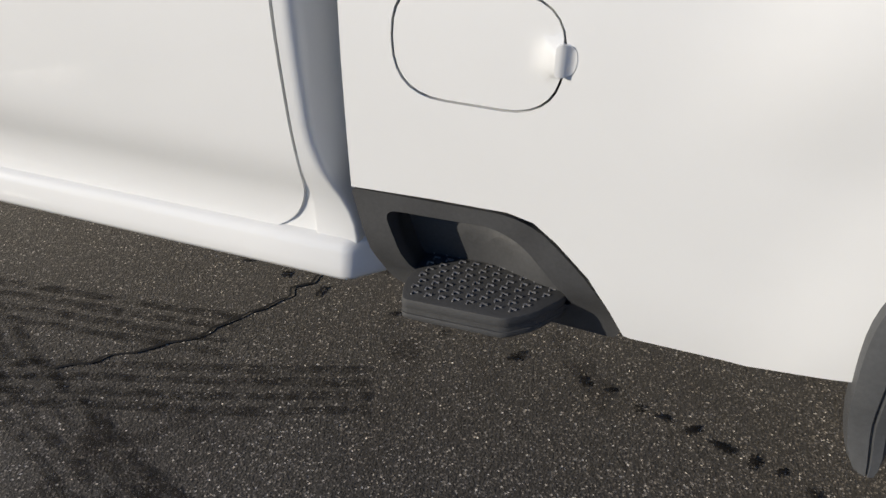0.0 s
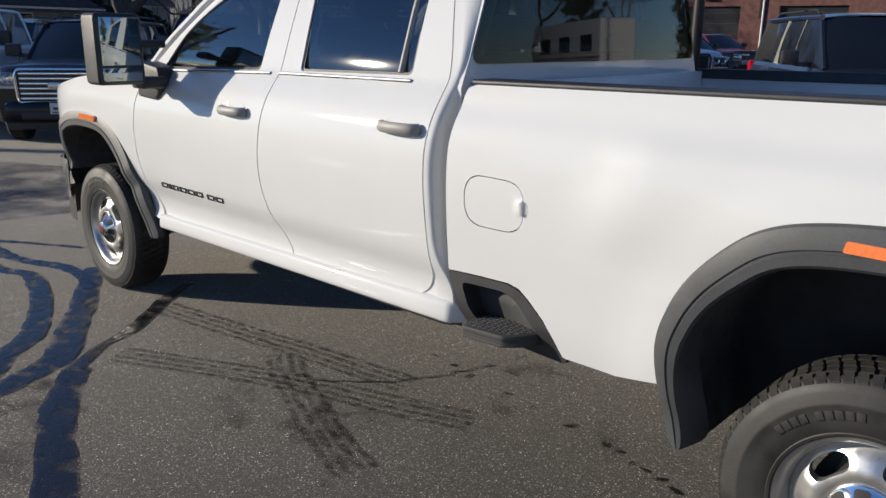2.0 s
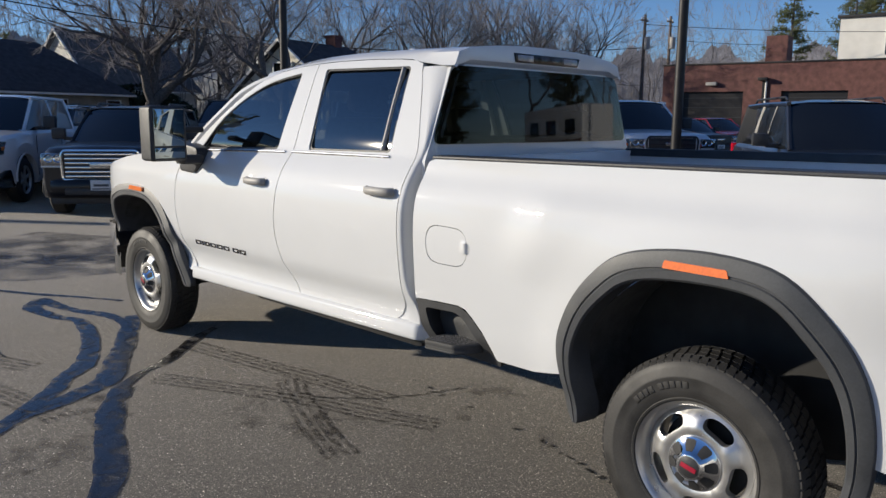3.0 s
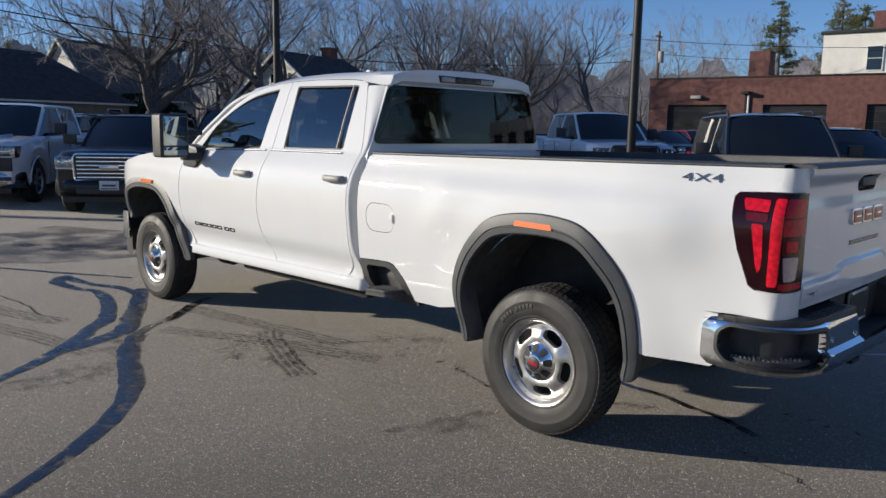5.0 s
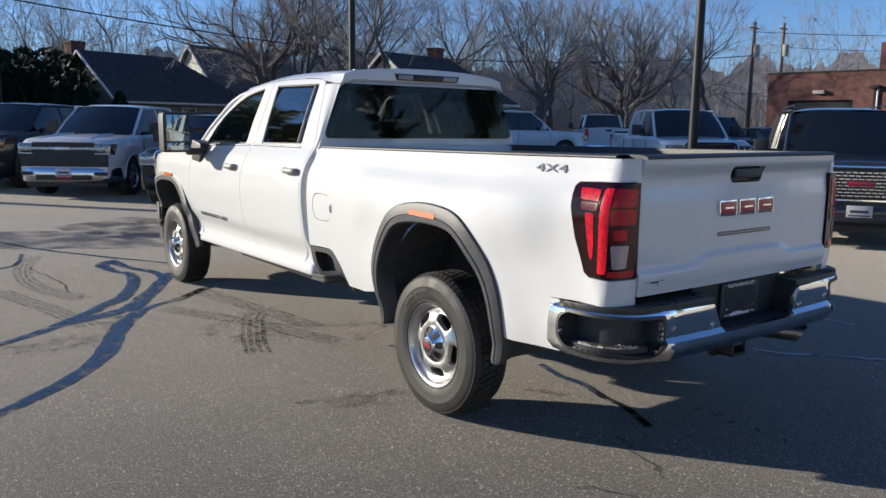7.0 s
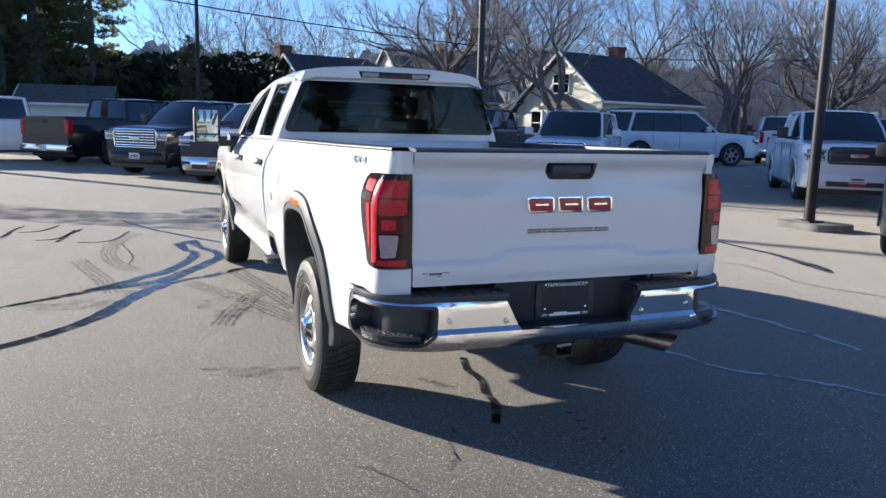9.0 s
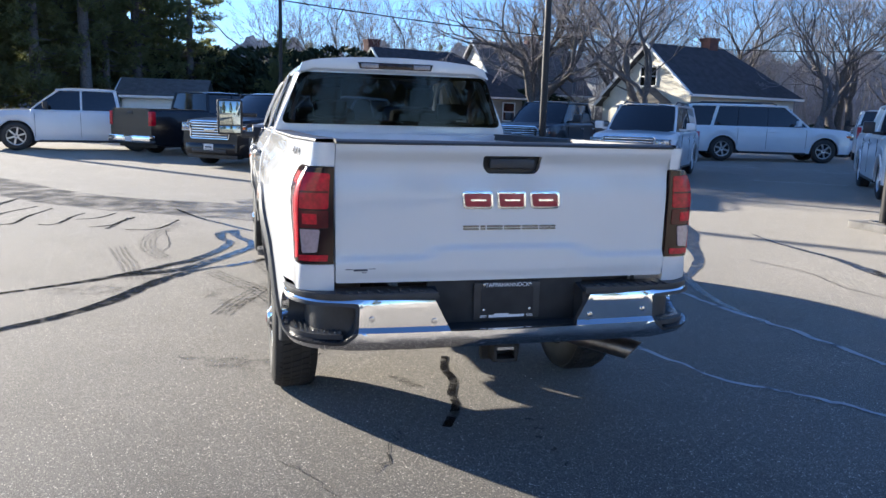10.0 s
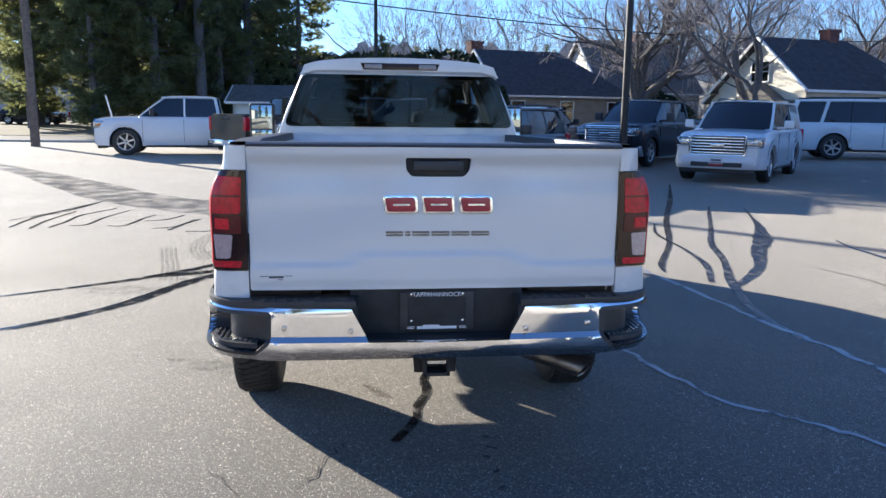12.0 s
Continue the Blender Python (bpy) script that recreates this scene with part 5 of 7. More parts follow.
def blob(cx, cy, rx, ry, turn=0.0, z=0.003, seed=1, rough=0.25):
    rng = random.Random(seed)
    ph = [rng.uniform(0, 6.28) for _ in range(4)]
    pts = []
    for k in range(48):
        a = 2 * math.pi * k / 48
        r = 1 + rough * (0.5 * math.sin(2 * a + ph[0]) + 0.4 * math.sin(5 * a + ph[1]) + 0.3 * math.sin(9 * a + ph[2]) + 0.2 * math.sin(17 * a + ph[3]))
        u, v = rx * r * math.cos(a), ry * r * math.sin(a)
        pts.append((cx + u * math.cos(turn) - v * math.sin(turn), cy + u * math.sin(turn) + v * math.cos(turn)))
    bm = bmesh.new()
    c = bm.verts.new((cx, cy, lift(cx, cy) + z))
    vs = [bm.verts.new((x, y, lift(x, y) + z)) for x, y in pts]
    for a, b in zip(vs, vs[1:] + vs[:1]):
        bm.faces.new((c, a, b))
    return bm


def on_ground(name, bm, material, label, category="stain"):
    ob = link(name, bm, material)
    return tagged(ob, label, category, kind="structure")


trails = [
    ([(-0.9, -3.6), (-1.2, -3.1), (-1.7, -2.52), (-2.21, -2.18), (-2.74, -1.97), (-3.0, -1.84), (-3.27, -1.67)], [0.05, 0.07, 0.11, 0.14, 0.15, 0.14, 0.13]),
    ([(-3.27, -1.68), (-3.39, -1.55), (-3.48, -1.43), (-3.61, -1.2), (-3.9, -0.89), (-4.1, -0.6)], [0.10, 0.07, 0.05, 0.09, 0.09, 0.06]),
    ([(-2.4, -3.4), (-2.75, -2.85), (-3.0, -2.5), (-3.2, -2.24), (-3.32, -1.92), (-3.50, -1.66), (-3.96, -1.39), (-4.35, -1.17), (-4.88, -0.9)], [0.04, 0.06, 0.09, 0.12, 0.14, 0.17, 0.15, 0.14, 0.12]),
    ([(-3.2, -2.30), (-3.44, -2.03), (-3.65, -1.88), (-3.86, -1.68), (-4.22, -1.49), (-4.77, -1.31), (-5.04, -1.28), (-5.29, -1.37), (-5.67, -1.40), (-5.93, -1.26)], [0.08, 0.12, 0.11, 0.14, 0.12, 0.12, 0.10, 0.10, 0.14, 0.16]),
    ([(-6.0, -1.24), (-5.69, -1.22), (-5.37, -1.17), (-5.1, -1.06), (-4.8, -1.03), (-4.45, -1.10)], [0.14, 0.12, 0.09, 0.12, 0.08, 0.10]),
    ([(-8.2, -2.1), (-7.2, -1.72), (-6.49, -1.34), (-6.17, -1.17), (-5.89, -0.99), (-5.45, -0.74)], [0.05, 0.07, 0.06, 0.07, 0.05, 0.04]),
    ([(-0.30, 0.13), (-0.05, 0.06), (0.16, 0.06), (0.38, -0.01), (0.58, -0.04), (0.84, -0.16)], [0.04, 0.05, 0.055, 0.045, 0.05, 0.05]),
    ([(-12.5, 6.8), (-9.6, 5.6), (-7.08, 4.49), (-4.91, 3.63), (-3.6, 3.0), (-3.11, 2.83)], [0.04, 0.10, 0.09, 0.07, 0.07, 0.03]),
    ([(-8.6, 5.9), (-7.42, 5.35), (-6.2, 4.8), (-4.89, 4.18), (-3.72, 3.77), (-2.53, 3.28), (-1.53, 2.97), (-0.6, 2.88)], [0.03, 0.07, 0.06, 0.09, 0.08, 0.10, 0.08, 0.05]),
    ([(-8.2, 6.35), (-7.2, 5.95), (-6.43, 5.64), (-5.3, 5.1), (-4.45, 4.59), (-3.5, 4.08), (-3.06, 3.8), (-2.4, 3.24)], [0.03, 0.05, 0.10, 0.24, 0.20, 0.12, 0.12, 0.08]),
    ([(-6.6, 4.1), (-5.6, 3.75), (-4.4, 3.62), (-3.5, 3.45), (-2.6, 3.1)], [0.02, 0.05, 0.05, 0.08, 0.05]),
    ([(-5.0, 5.95), (-4.4, 5.8), (-3.7, 5.75), (-3.1, 5.72), (-2.4, 5.55), (-2.0, 5.4)], [0.02, 0.06, 0.1, 0.12, 0.2, 0.06]),
]
for k, (line, w) in enumerate(trails):
    on_ground("water_trail", ribbon(line, w, 0.0035 + 0.0004 * (k % 4), 0.14, k, 14), WET, "thin dark trail of water on asphalt", "puddle")
# damp film; its bluish base colour also holds some of the reflected sky
for k, (line, w) in enumerate([
        ([(-18.5, -10.6), (-15.5, -8.2), (-12.75, -6.2), (-10.4, -4.6), (-9.2, -3.3), (-8.3, -1.9), (-7.6, -0.8), (-7.0, 0.2)], [0.4, 0.8, 1.1, 1.3, 1.4, 1.6, 1.6, 0.8]),
        ([(-9.8, -0.6), (-8.4, 0.1), (-7.0, 0.6), (-6.0, 0.9)], [1.6, 1.9, 1.6, 0.9])]):
    on_ground("damp_patch", ribbon(line, w, 0.003, 0.1, 40 + k, 8), stain_material("damp_film", (0.045, 0.047, 0.055), 0.34, 0.34, 0.62, 2.2, 0.5, 0.55), "broad damp patch drying on asphalt", "puddle")
runs = [[(-7.21, -5.25), (-8.09, -4.96), (-9.61, -4.68)], [(-6.51, -4.97), (-7.54, -5.01), (-8.29, -4.83), (-9.36, -4.68)], [(-6.4, -4.67), (-7.28, -4.73), (-8.23, -4.68)], [(-6.5, -4.45), (-7.03, -4.43), (-7.8, -4.44), (-8.6, -4.17)],
        [(-6.68, -4.25), (-6.79, -4.05), (-7.53, -4.03), (-8.38, -3.9)], [(-6.67, -3.73), (-6.67, -3.51), (-7.4, -3.45), (-7.8, -3.35)], [(-7.14, -3.36), (-7.27, -3.1), (-7.8, -2.92)], [(-6.39, -3.07), (-6.54, -2.82), (-7.26, -2.68)],
        [(-6.21, -2.82), (-6.89, -2.71), (-7.34, -2.6)], [(-6.11, -2.58), (-6.1, -2.32), (-6.31, -2.15), (-7.0, -2.0)]]
for k, line in enumerate(runs):
    on_ground("water_trail", ribbon(line, [0.05, 0.06, 0.04], 0.0035, 0.3, 70 + k, 12), WET, "thin dark trail of water on asphalt", "puddle")


def tread_track(line, seed):
    """A tyre's print: four broken parallel strips."""
    out = []
    pts = smooth_line(line, 6)
    for j, off in enumerate((-0.075, -0.026, 0.026, 0.075)):
        l2 = []
        for i, p in enumerate(pts):
            a, c = pts[max(0, i - 1)], pts[min(len(pts) - 1, i + 1)]
            d = Vector((c[0] - a[0], c[1] - a[1])).normalized()
            l2.append((p[0] - d.y * off, p[1] + d.x * off))
        out.append(ribbon(l2, 0.030, 0.003, 0.3, seed + j, 2))
    return merge(*out)


for k, line in enumerate([[(-3.8, -0.95), (-3.06, -0.83), (-2.69, -0.76), (-2.31, -0.71), (-2.0, -0.66)], [(-3.3, -1.45), (-2.63, -1.12), (-2.29, -0.98), (-1.92, -0.86), (-1.55, -0.72)],
                          [(-2.70, -0.86), (-2.52, -0.97), (-2.19, -1.11), (-1.89, -1.23), (-1.60, -1.32)], [(-4.8, -2.5), (-4.11, -2.34), (-3.69, -2.23), (-3.0, -2.1)],
                          [(-6.73, -1.91), (-6.0, -2.13), (-5.3, -2.21), (-4.78, -2.17), (-4.34, -2.05), (-4.04, -1.93)]]):
    on_ground("tyre_track", tread_track(line, 200 + 7 * k), TRACK, "dark tyre track printed on asphalt", "tyre track")
rng = random.Random(5)
for k, (x, y, rx, ry) in enumerate([(-2.0, -1.2, 0.20, 0.12), (-1.75, -1.3, 0.16, 0.07), (-2.4, -1.35, 0.22, 0.10), (-1.9, -0.98, 0.14, 0.05), (-1.05, -0.45, 0.12, 0.05), (-1.55, -0.52, 0.10, 0.05), (-1.72, -0.12, 0.22, 0.09),
                                    (-0.4, -1.25, 0.25, 0.15), (-3.0, -1.9, 0.3, 0.14), (-2.6, -2.4, 0.35, 0.2)]):
    on_ground("oil_stain", blob(x, y, rx, ry, rng.uniform(0, 3), 0.0028 + 0.0003 * (k % 3), k, 0.5), OIL, "dark brown oil stain on asphalt")
for k, (x, y) in enumerate([(-1.86, -0.39), (-1.61, -0.41), (-1.45, -0.44), (-1.23, -0.46), (-1.04, -0.49), (-0.97, -0.50), (-0.89, -0.54), (-0.83, -0.55), (-0.76, -0.57), (-0.68, -0.60), (-0.61, -0.62), (-0.55, -0.63),
                            (-0.48, -0.67), (0.82, 0.29), (0.95, 0.30), (1.05, 0.26), (1.2, 0.28), (1.36, 0.27), (-2.0, -0.35), (-2.15, -0.33)]):
    on_ground("drip_spot", blob(x, y, rng.uniform(0.010, 0.026), rng.uniform(0.008, 0.017), rng.uniform(0, 3), 0.0045, 100 + k, 0.6), DRIP, "small dark drip spot on asphalt")
for k in range(5):
    x = 0.045 + k * 0.043
    on_ground("tread_mark", ribbon([(x - 0.01, -0.31 + k * 0.018), (x + 0.02, -0.215 + k * 0.018)], 0.028, 0.004, 0.2, 300 + k, 4), TRACK, "short dark tyre tread mark", "tyre track")


def crack(line, w, seed):
    rng = random.Random(seed)
    pts = smooth_line(line, 7)
    return ribbon([(x + rng.uniform(-0.018, 0.018), y + rng.uniform(-0.018, 0.018)) for x, y in pts], w, 0.0042, 0.6, seed, 2)


for k, (line, w) in enumerate([([(0.82, -0.40), (0.95, -0.46), (1.15, -0.53), (1.26, -0.62)], 0.006), ([(-0.9, 1.42), (-0.58, 1.49), (0.06, 1.61), (0.5, 1.75), (0.77, 2.02), (1.09, 2.23), (2.0, 2.7)], 0.034),
                               ([(-3.4, 2.62), (-2.79, 2.7), (-1.62, 2.82), (-1.0, 2.87), (-0.4, 2.98), (0.4, 3.0)], 0.05), ([(-2.35, -0.95), (-2.1, -0.72), (-1.95, -0.45), (-1.85, -0.2)], 0.008),
                               ([(-3.2, 4.6), (-2.4, 4.75), (-1.6, 4.6), (-0.8, 4.9)], 0.014), ([(-6.0, -2.1), (-5.0, -1.95), (-4.4, -2.0)], 0.012), ([(1.09, -1.0), (1.3, -0.85), (1.6, -0.8)], 0.004),
                               ([(-8.0, 2.4), (-7.0, 3.2), (-6.3, 4.2)], 0.02)]):
    on_ground("crack", crack(line, w, 400 + k), SEAM if k in (1, 2) else CRACK, "ragged crack in the asphalt", "crack")
for k, (a, b) in enumerate([((-15.0, 14.3), (-10.3, 18.6)), ((-12.4, 11.4), (-7.6, 15.6)), ((-18.2, 12.0), (-13.0, 17.2)), ((-5.6, 11.8), (-1.2, 8.2))]):
    on_ground("parking_line", ribbon([a, ((a[0] + b[0]) / 2, (a[1] + b[1]) / 2), b], 0.11, 0.004, 0.1, 500 + k, 8), PAINTLINE, "faded painted parking line", "road marking")

# ---- parked vehicles; each is built with its nose towards +x, then set down ----
RIMS = ALLOY
LAMPDARK = mat("headlamp_housing", (0.30, 0.31, 0.32), 0.12, metal=0.8, coat=1.0, var=0.5, scale=25)
PLATE = mat("number_plate", (0.65, 0.65, 0.66), 0.4, var=0.1, scale=30)


def car_wheel(r, w, parent, x, y, rim_r, dark_rim=False):
    s = -1.0 if y < 0 else 1.0
    prof = [(rim_r, 0.42 * w), (rim_r + 0.01, 0.48 * w), ((r + rim_r) / 2, 0.5 * w), (r - 0.03, 0.44 * w), (r, 0.34 * w), (r, -0.34 * w), (r - 0.03, -0.46 * w), (rim_r, -0.45 * w)]
    ob = part("wheel", lathe(prof, 32, "y", s), RUBBER, parent, "black tyre on a spoked wheel")
    ob.matrix_basis = pose(x, y, r)
    rim = merge(lathe([(0.02, 0.36 * w), (0.06, 0.40 * w), (0.075, 0.34 * w), (0.075, 0.2 * w)], 20, "y", s), lathe([(rim_r - 0.03, 0.30 * w), (rim_r - 0.012, 0.43 * w), (rim_r, 0.44 * w), (rim_r + 0.004, 0.40 * w)], 32, "y", s))
    for k in range(6):
        a = math.pi * k / 3 + 0.3
        b = box((0.04, min(s * 0.24 * w, s * 0.38 * w), -0.028), (rim_r - 0.01, max(s * 0.24 * w, s * 0.38 * w), 0.028), 0.008, 1)
        rim = merge(rim, moved(b, Matrix.Rotation(a, 4, "Y")))
    part("rim", rim, GREYP if dark_rim else RIMS, ob)
    part("brake_disc", lathe([(0.03, 0.1 * w), (rim_r - 0.03, 0.1 * w), (rim_r - 0.03, -0.1 * w)], 24, "y", s), UNDER, ob)
    return ob


def parked_car(name, at, heading, paint, label, category, L=5.3, W=2.05, H=1.92, kind="suv", r=0.40, hood=1.16, belt=1.22, grille="bars", chrome_bumper=False, wheelbase=None,
               clear=0.30, frontglass=None, rails=False, tall_nose=True, dark_rim=False):
    ob = thing(name, (at[0], at[1], lift(*at)), heading, label, category, "vehicles parked in the lot")
    h, w = L / 2, W / 2
    wb = wheelbase or L * 0.585
    fx, rx = h - L * 0.165, h - L * 0.165 - wb
    # stations: base of the windscreen, ends of the roof, tail
    ws0 = fx - (0.42 if kind == "pickup" else 0.50 if kind == "suv" else 0.62)
    ws1 = ws0 - (0.82 if kind != "sedan" else 0.95)
    if kind == "pickup":
        re1, re0 = ws1 - 1.62, ws1 - 1.75
    elif kind == "suv":
        re1, re0 = -h + 0.30, -h + 0.10
    else:
        re1, re0 = -h + 1.25, -h + 0.55
    bedz = belt + 0.05 if kind == "pickup" else belt

    def top(x):
        if x > ws0:
            t = (x - ws0) / (h - ws0)
            return belt - 0.02 + (hood - belt - (0.03 if tall_nose else 0.10)) * t ** 1.5 - (0.07 if tall_nose else 0.16) * max(0, t - 0.9) / 0.1
        if kind == "pickup" and x < re0:
            return bedz
        if kind == "sedan" and x < re0:
            return belt - 0.02
        return belt

    def half(x):
        t = max(0, (abs(x) - (h - 0.6)) / 0.6)
        return w - (0.15 if x > 0 else 0.09) * t ** 2.2

    R = r + 0.075

    def low(x):
        z = clear + (0.10 * max(0, (abs(x) - h + 0.35) / 0.35))
        for c in (fx, rx):
            if abs(x - c) < R:
                z = max(z, r + math.sqrt(R * R - (x - c) ** 2) * 0.98)
        return z

    xs = sorted(set(round(v, 3) for v in [*np.linspace(-h, h, 26), *[c + R * k for c in (fx, rx) for k in (-1.001, -0.995, -0.95, -0.85, -0.7, -0.5, -0.25, 0, 0.25, 0.5, 0.7, 0.85, 0.95, 0.995, 1.001)], ws0, re0, h - 0.05, h - 0.12, -h + 0.05]))
    rows = []
    for x in xs:
        zb, zt, y = low(x), top(x), half(x)
        m = zb + (zt - zb) * 0.5
        sec = [(y - 0.10, zb), (y - 0.025, zb + 0.012), (y - 0.008, min(zb + 0.07, m)), (y, m * 0.5 + (zb + 0.07) * 0.5), (y, max(m, 0.80)), (y - 0.012, max(m, zt - 0.22)), (y - 0.05, zt - 0.07), (y - 0.11, zt - 0.015), (y - 0.20, zt), (y * 0.4, zt + 0.02), (0, zt + 0.03)]
        rows.append([(x, -a, b) for a, b in sec] + [(x, a, b) for a, b in sec[-2::-1]])
    bm = grid_surface(rows)
    bm.verts.ensure_lookup_table()
    n = len(rows[0])
    for k in (0, len(rows) - 1):
        bm.faces.new([bm.verts[k * n + j] for j in range(n)][:: (1 if k == 0 else -1)])
    bmesh.ops.recalc_face_normals(bm, faces=bm.faces)
    body = part("body", bm, paint, ob, smooth=32)
    part("underbody", box((-h + 0.25, -w + 0.16, clear - 0.04), (h - 0.25, w - 0.16, 0.86)), UNDER, ob)
    for c in (fx, rx):
        for s in (-1, 1):
            car_wheel(r, 0.26, ob, c, s * (w - 0.15), r * 0.64, dark_rim)
            arc = [(c + (R + 0.005) * math.cos(a), s * (half(c) + 0.002), r + (R + 0.005) * 0.98 * math.sin(a)) for a in np.linspace(0.0, math.pi, 15)]
            part("arch_trim", tube(arc, 0.018, 5), PLASTIC if kind != "sedan" and paint is not WHITE2 else paint, body)
    # greenhouse: dark glass hull, painted pillars and roof
    bw, tw = w - 0.12, w - 0.30
    zt = H - 0.07
    base = [(ws0, bw - 0.05), (ws1 + 0.45, bw), (re1 - 0.1, bw), (re0, bw - 0.06)]
    topp = [(ws1, tw), (ws1 - 0.3, tw + 0.02), (re1 + 0.1, tw + 0.02), (re1, tw)]
    arc = np.linspace(-1, 1, 9)
    front = [[(x0 + 0.16 * (1 - k * k), -k * y0, z) for k in arc] for x0, y0, z in ((ws0, bw - 0.05, belt - 0.03), ((ws0 + ws1) / 2 + 0.02, (bw + tw) / 2 - 0.02, (belt + zt) / 2), (ws1, tw, zt))]
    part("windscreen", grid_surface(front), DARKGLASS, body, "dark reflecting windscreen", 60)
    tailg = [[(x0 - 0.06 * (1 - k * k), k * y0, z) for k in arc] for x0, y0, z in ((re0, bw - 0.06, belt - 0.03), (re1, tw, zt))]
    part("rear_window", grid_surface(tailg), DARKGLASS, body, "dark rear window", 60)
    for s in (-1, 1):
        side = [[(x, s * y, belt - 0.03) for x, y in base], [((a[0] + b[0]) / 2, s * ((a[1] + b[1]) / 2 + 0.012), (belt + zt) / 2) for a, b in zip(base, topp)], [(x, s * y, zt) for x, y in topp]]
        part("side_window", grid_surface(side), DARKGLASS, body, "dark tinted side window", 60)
    rr = []
    for x in np.linspace(re1 - 0.04, ws1 + 0.06, 10):
        t = (x - re1) / (ws1 - re1)
        e = 0.035 * (1 - min(1, 12 * min(max(t + 0.02, 0), max(1.02 - t, 0))))
        rr.append([(x, y, zt - 0.02 + (0.085 - e) * (1 - abs(y / (tw + 0.035)) ** 4) + 0.015 * math.sin(math.pi * min(1, max(0, t)))) for y in np.linspace(-tw - 0.03, tw + 0.03, 13)])
    part("roof", grid_surface(rr), paint, body, smooth=50)
    part("headliner", box((re1, -tw, zt - 0.03), (ws1, tw, zt - 0.015)), UNDER, body)
    stops = [(ws0, bw - 0.05, ws1, tw, 0.04)]
    if kind == "pickup":
        stops += [(ws1 - 0.62, bw, ws1 - 0.62, tw + 0.015, 0.045), (re0 + 0.03, bw - 0.03, re1 + 0.02, tw, 0.07)]
    elif kind == "suv":
        stops += [(ws1 - 0.55, bw, ws1 - 0.55, tw + 0.015, 0.04), (ws1 - 1.55, bw, ws1 - 1.50, tw + 0.015, 0.05), (re0 + 0.05, bw - 0.05, re1 + 0.05, tw, 0.08)]
        if L > 5.5:
            stops += [(re1 + 0.75, bw, re1 + 0.95, tw + 0.015, 0.07)]
    else:
        stops += [(ws1 - 0.5, bw, ws1 - 0.4, tw + 0.015, 0.03), (re0 + 0.05, bw - 0.06, re1, tw, 0.07)]
    for s in (-1, 1):
        for x0, y0, x1, y1, q in stops:
            inner = kind == "suv" and q < 0.06 and x0 < ws0 - 0.1
            part("pillar", tube([(x0, s * (y0 - 0.012), belt - 0.03), ((x0 + x1) / 2, s * ((y0 + y1) / 2 - 0.004), (belt + zt) / 2), (x1, s * (y1 - 0.006), zt)], q * (0.55 if inner else 0.85), 6), BLACKP if inner else paint, body)
        part("roof_rail", tube([(ws1 + 0.1, s * (tw + 0.012), zt + 0.0), ((ws1 + re1) / 2, s * (tw + 0.03), zt + 0.01), (re1 + 0.02, s * (tw + 0.012), zt)], 0.035, 6), paint, body)
        if rails:
            part("luggage_rail", tube([(ws1 - 0.25, s * (tw - 0.05), zt + 0.05), (ws1 - 0.4, s * (tw - 0.05), zt + 0.11), (re1 + 0.4, s * (tw - 0.05), zt + 0.11), (re1 + 0.25, s * (tw - 0.05), zt + 0.05)], 0.018, 6), PLASTIC, body)
        # mirrors, handles and door gaps
        m = part("door_mirror", merge(box((ws0 - 0.52, min(s * (w + 0.03), s * (w + 0.25)), belt + 0.02), (ws0 - 0.38, max(s * (w + 0.03), s * (w + 0.25)), belt + 0.02 + (0.24 if kind == "pickup" else 0.19)), 0.035),
                                      box((ws0 - 0.50, min(s * (w - 0.14), s * (w + 0.06)), belt + 0.0), (ws0 - 0.42, max(s * (w - 0.14), s * (w + 0.06)), belt + 0.06), 0.01)), PLASTIC if kind == "pickup" or paint is not WHITE2 else paint, body, "door mirror")
        ends = [ws0 - 0.12, ws1 - 0.60] + ([re0 + 0.10] if kind == "pickup" else [ws1 - 1.55] if kind == "suv" else [ws1 - 1.40])
        for x in ends:
            part("door_gap", box((x - 0.005, min(s * (w - 0.008), s * (w + 0.0025)), clear + 0.14), (x + 0.005, max(s * (w - 0.008), s * (w + 0.0025)), belt - 0.10)), UNDER, body)
        for x in ends[1:]:
            part("door_handle", box((x + 0.08, min(s * (w - 0.01), s * (w + 0.035)), belt - 0.20), (x + 0.27, max(s * (w - 0.01), s * (w + 0.035)), belt - 0.165), 0.012), CHROME if paint is not WHITE2 else paint, body)
        part("side_step", box((rx + R + 0.12, min(s * (w - 0.10), s * (w + 0.0)), clear - 0.02), (fx - R - 0.12, max(s * (w - 0.10), s * (w + 0.0)), clear + 0.04), 0.02), PLASTIC, body)
        # lamps
        y0, y1 = sorted((s * (w - 0.42), s * (w - 0.10)))
        hl = part("headlight", box((h - 0.34, y0, hood - 0.35), (h + 0.014, y1 + (0.03 if s > 0 else 0), hood - 0.12), 0.03, 2), LAMPDARK, body, "dark headlight with bright reflectors")
        for j, yy in enumerate((w - 0.35, w - 0.22)):
            part("lamp_reflector", moved(lathe([(0.0005, 0.012), (0.04, 0.014), (0.062, 0.034), (0.068, 0.0)], 14, "x"), Matrix.Translation((h - 0.004, s * yy, hood - 0.20))), CHROME, hl)
        part("running_light", box((h - 0.20, min(s * (w - 0.40), s * (w - 0.105)), hood - 0.335), (h + 0.022, max(s * (w - 0.40), s * (w - 0.105)), hood - 0.312), 0.006), WHITE2, hl)
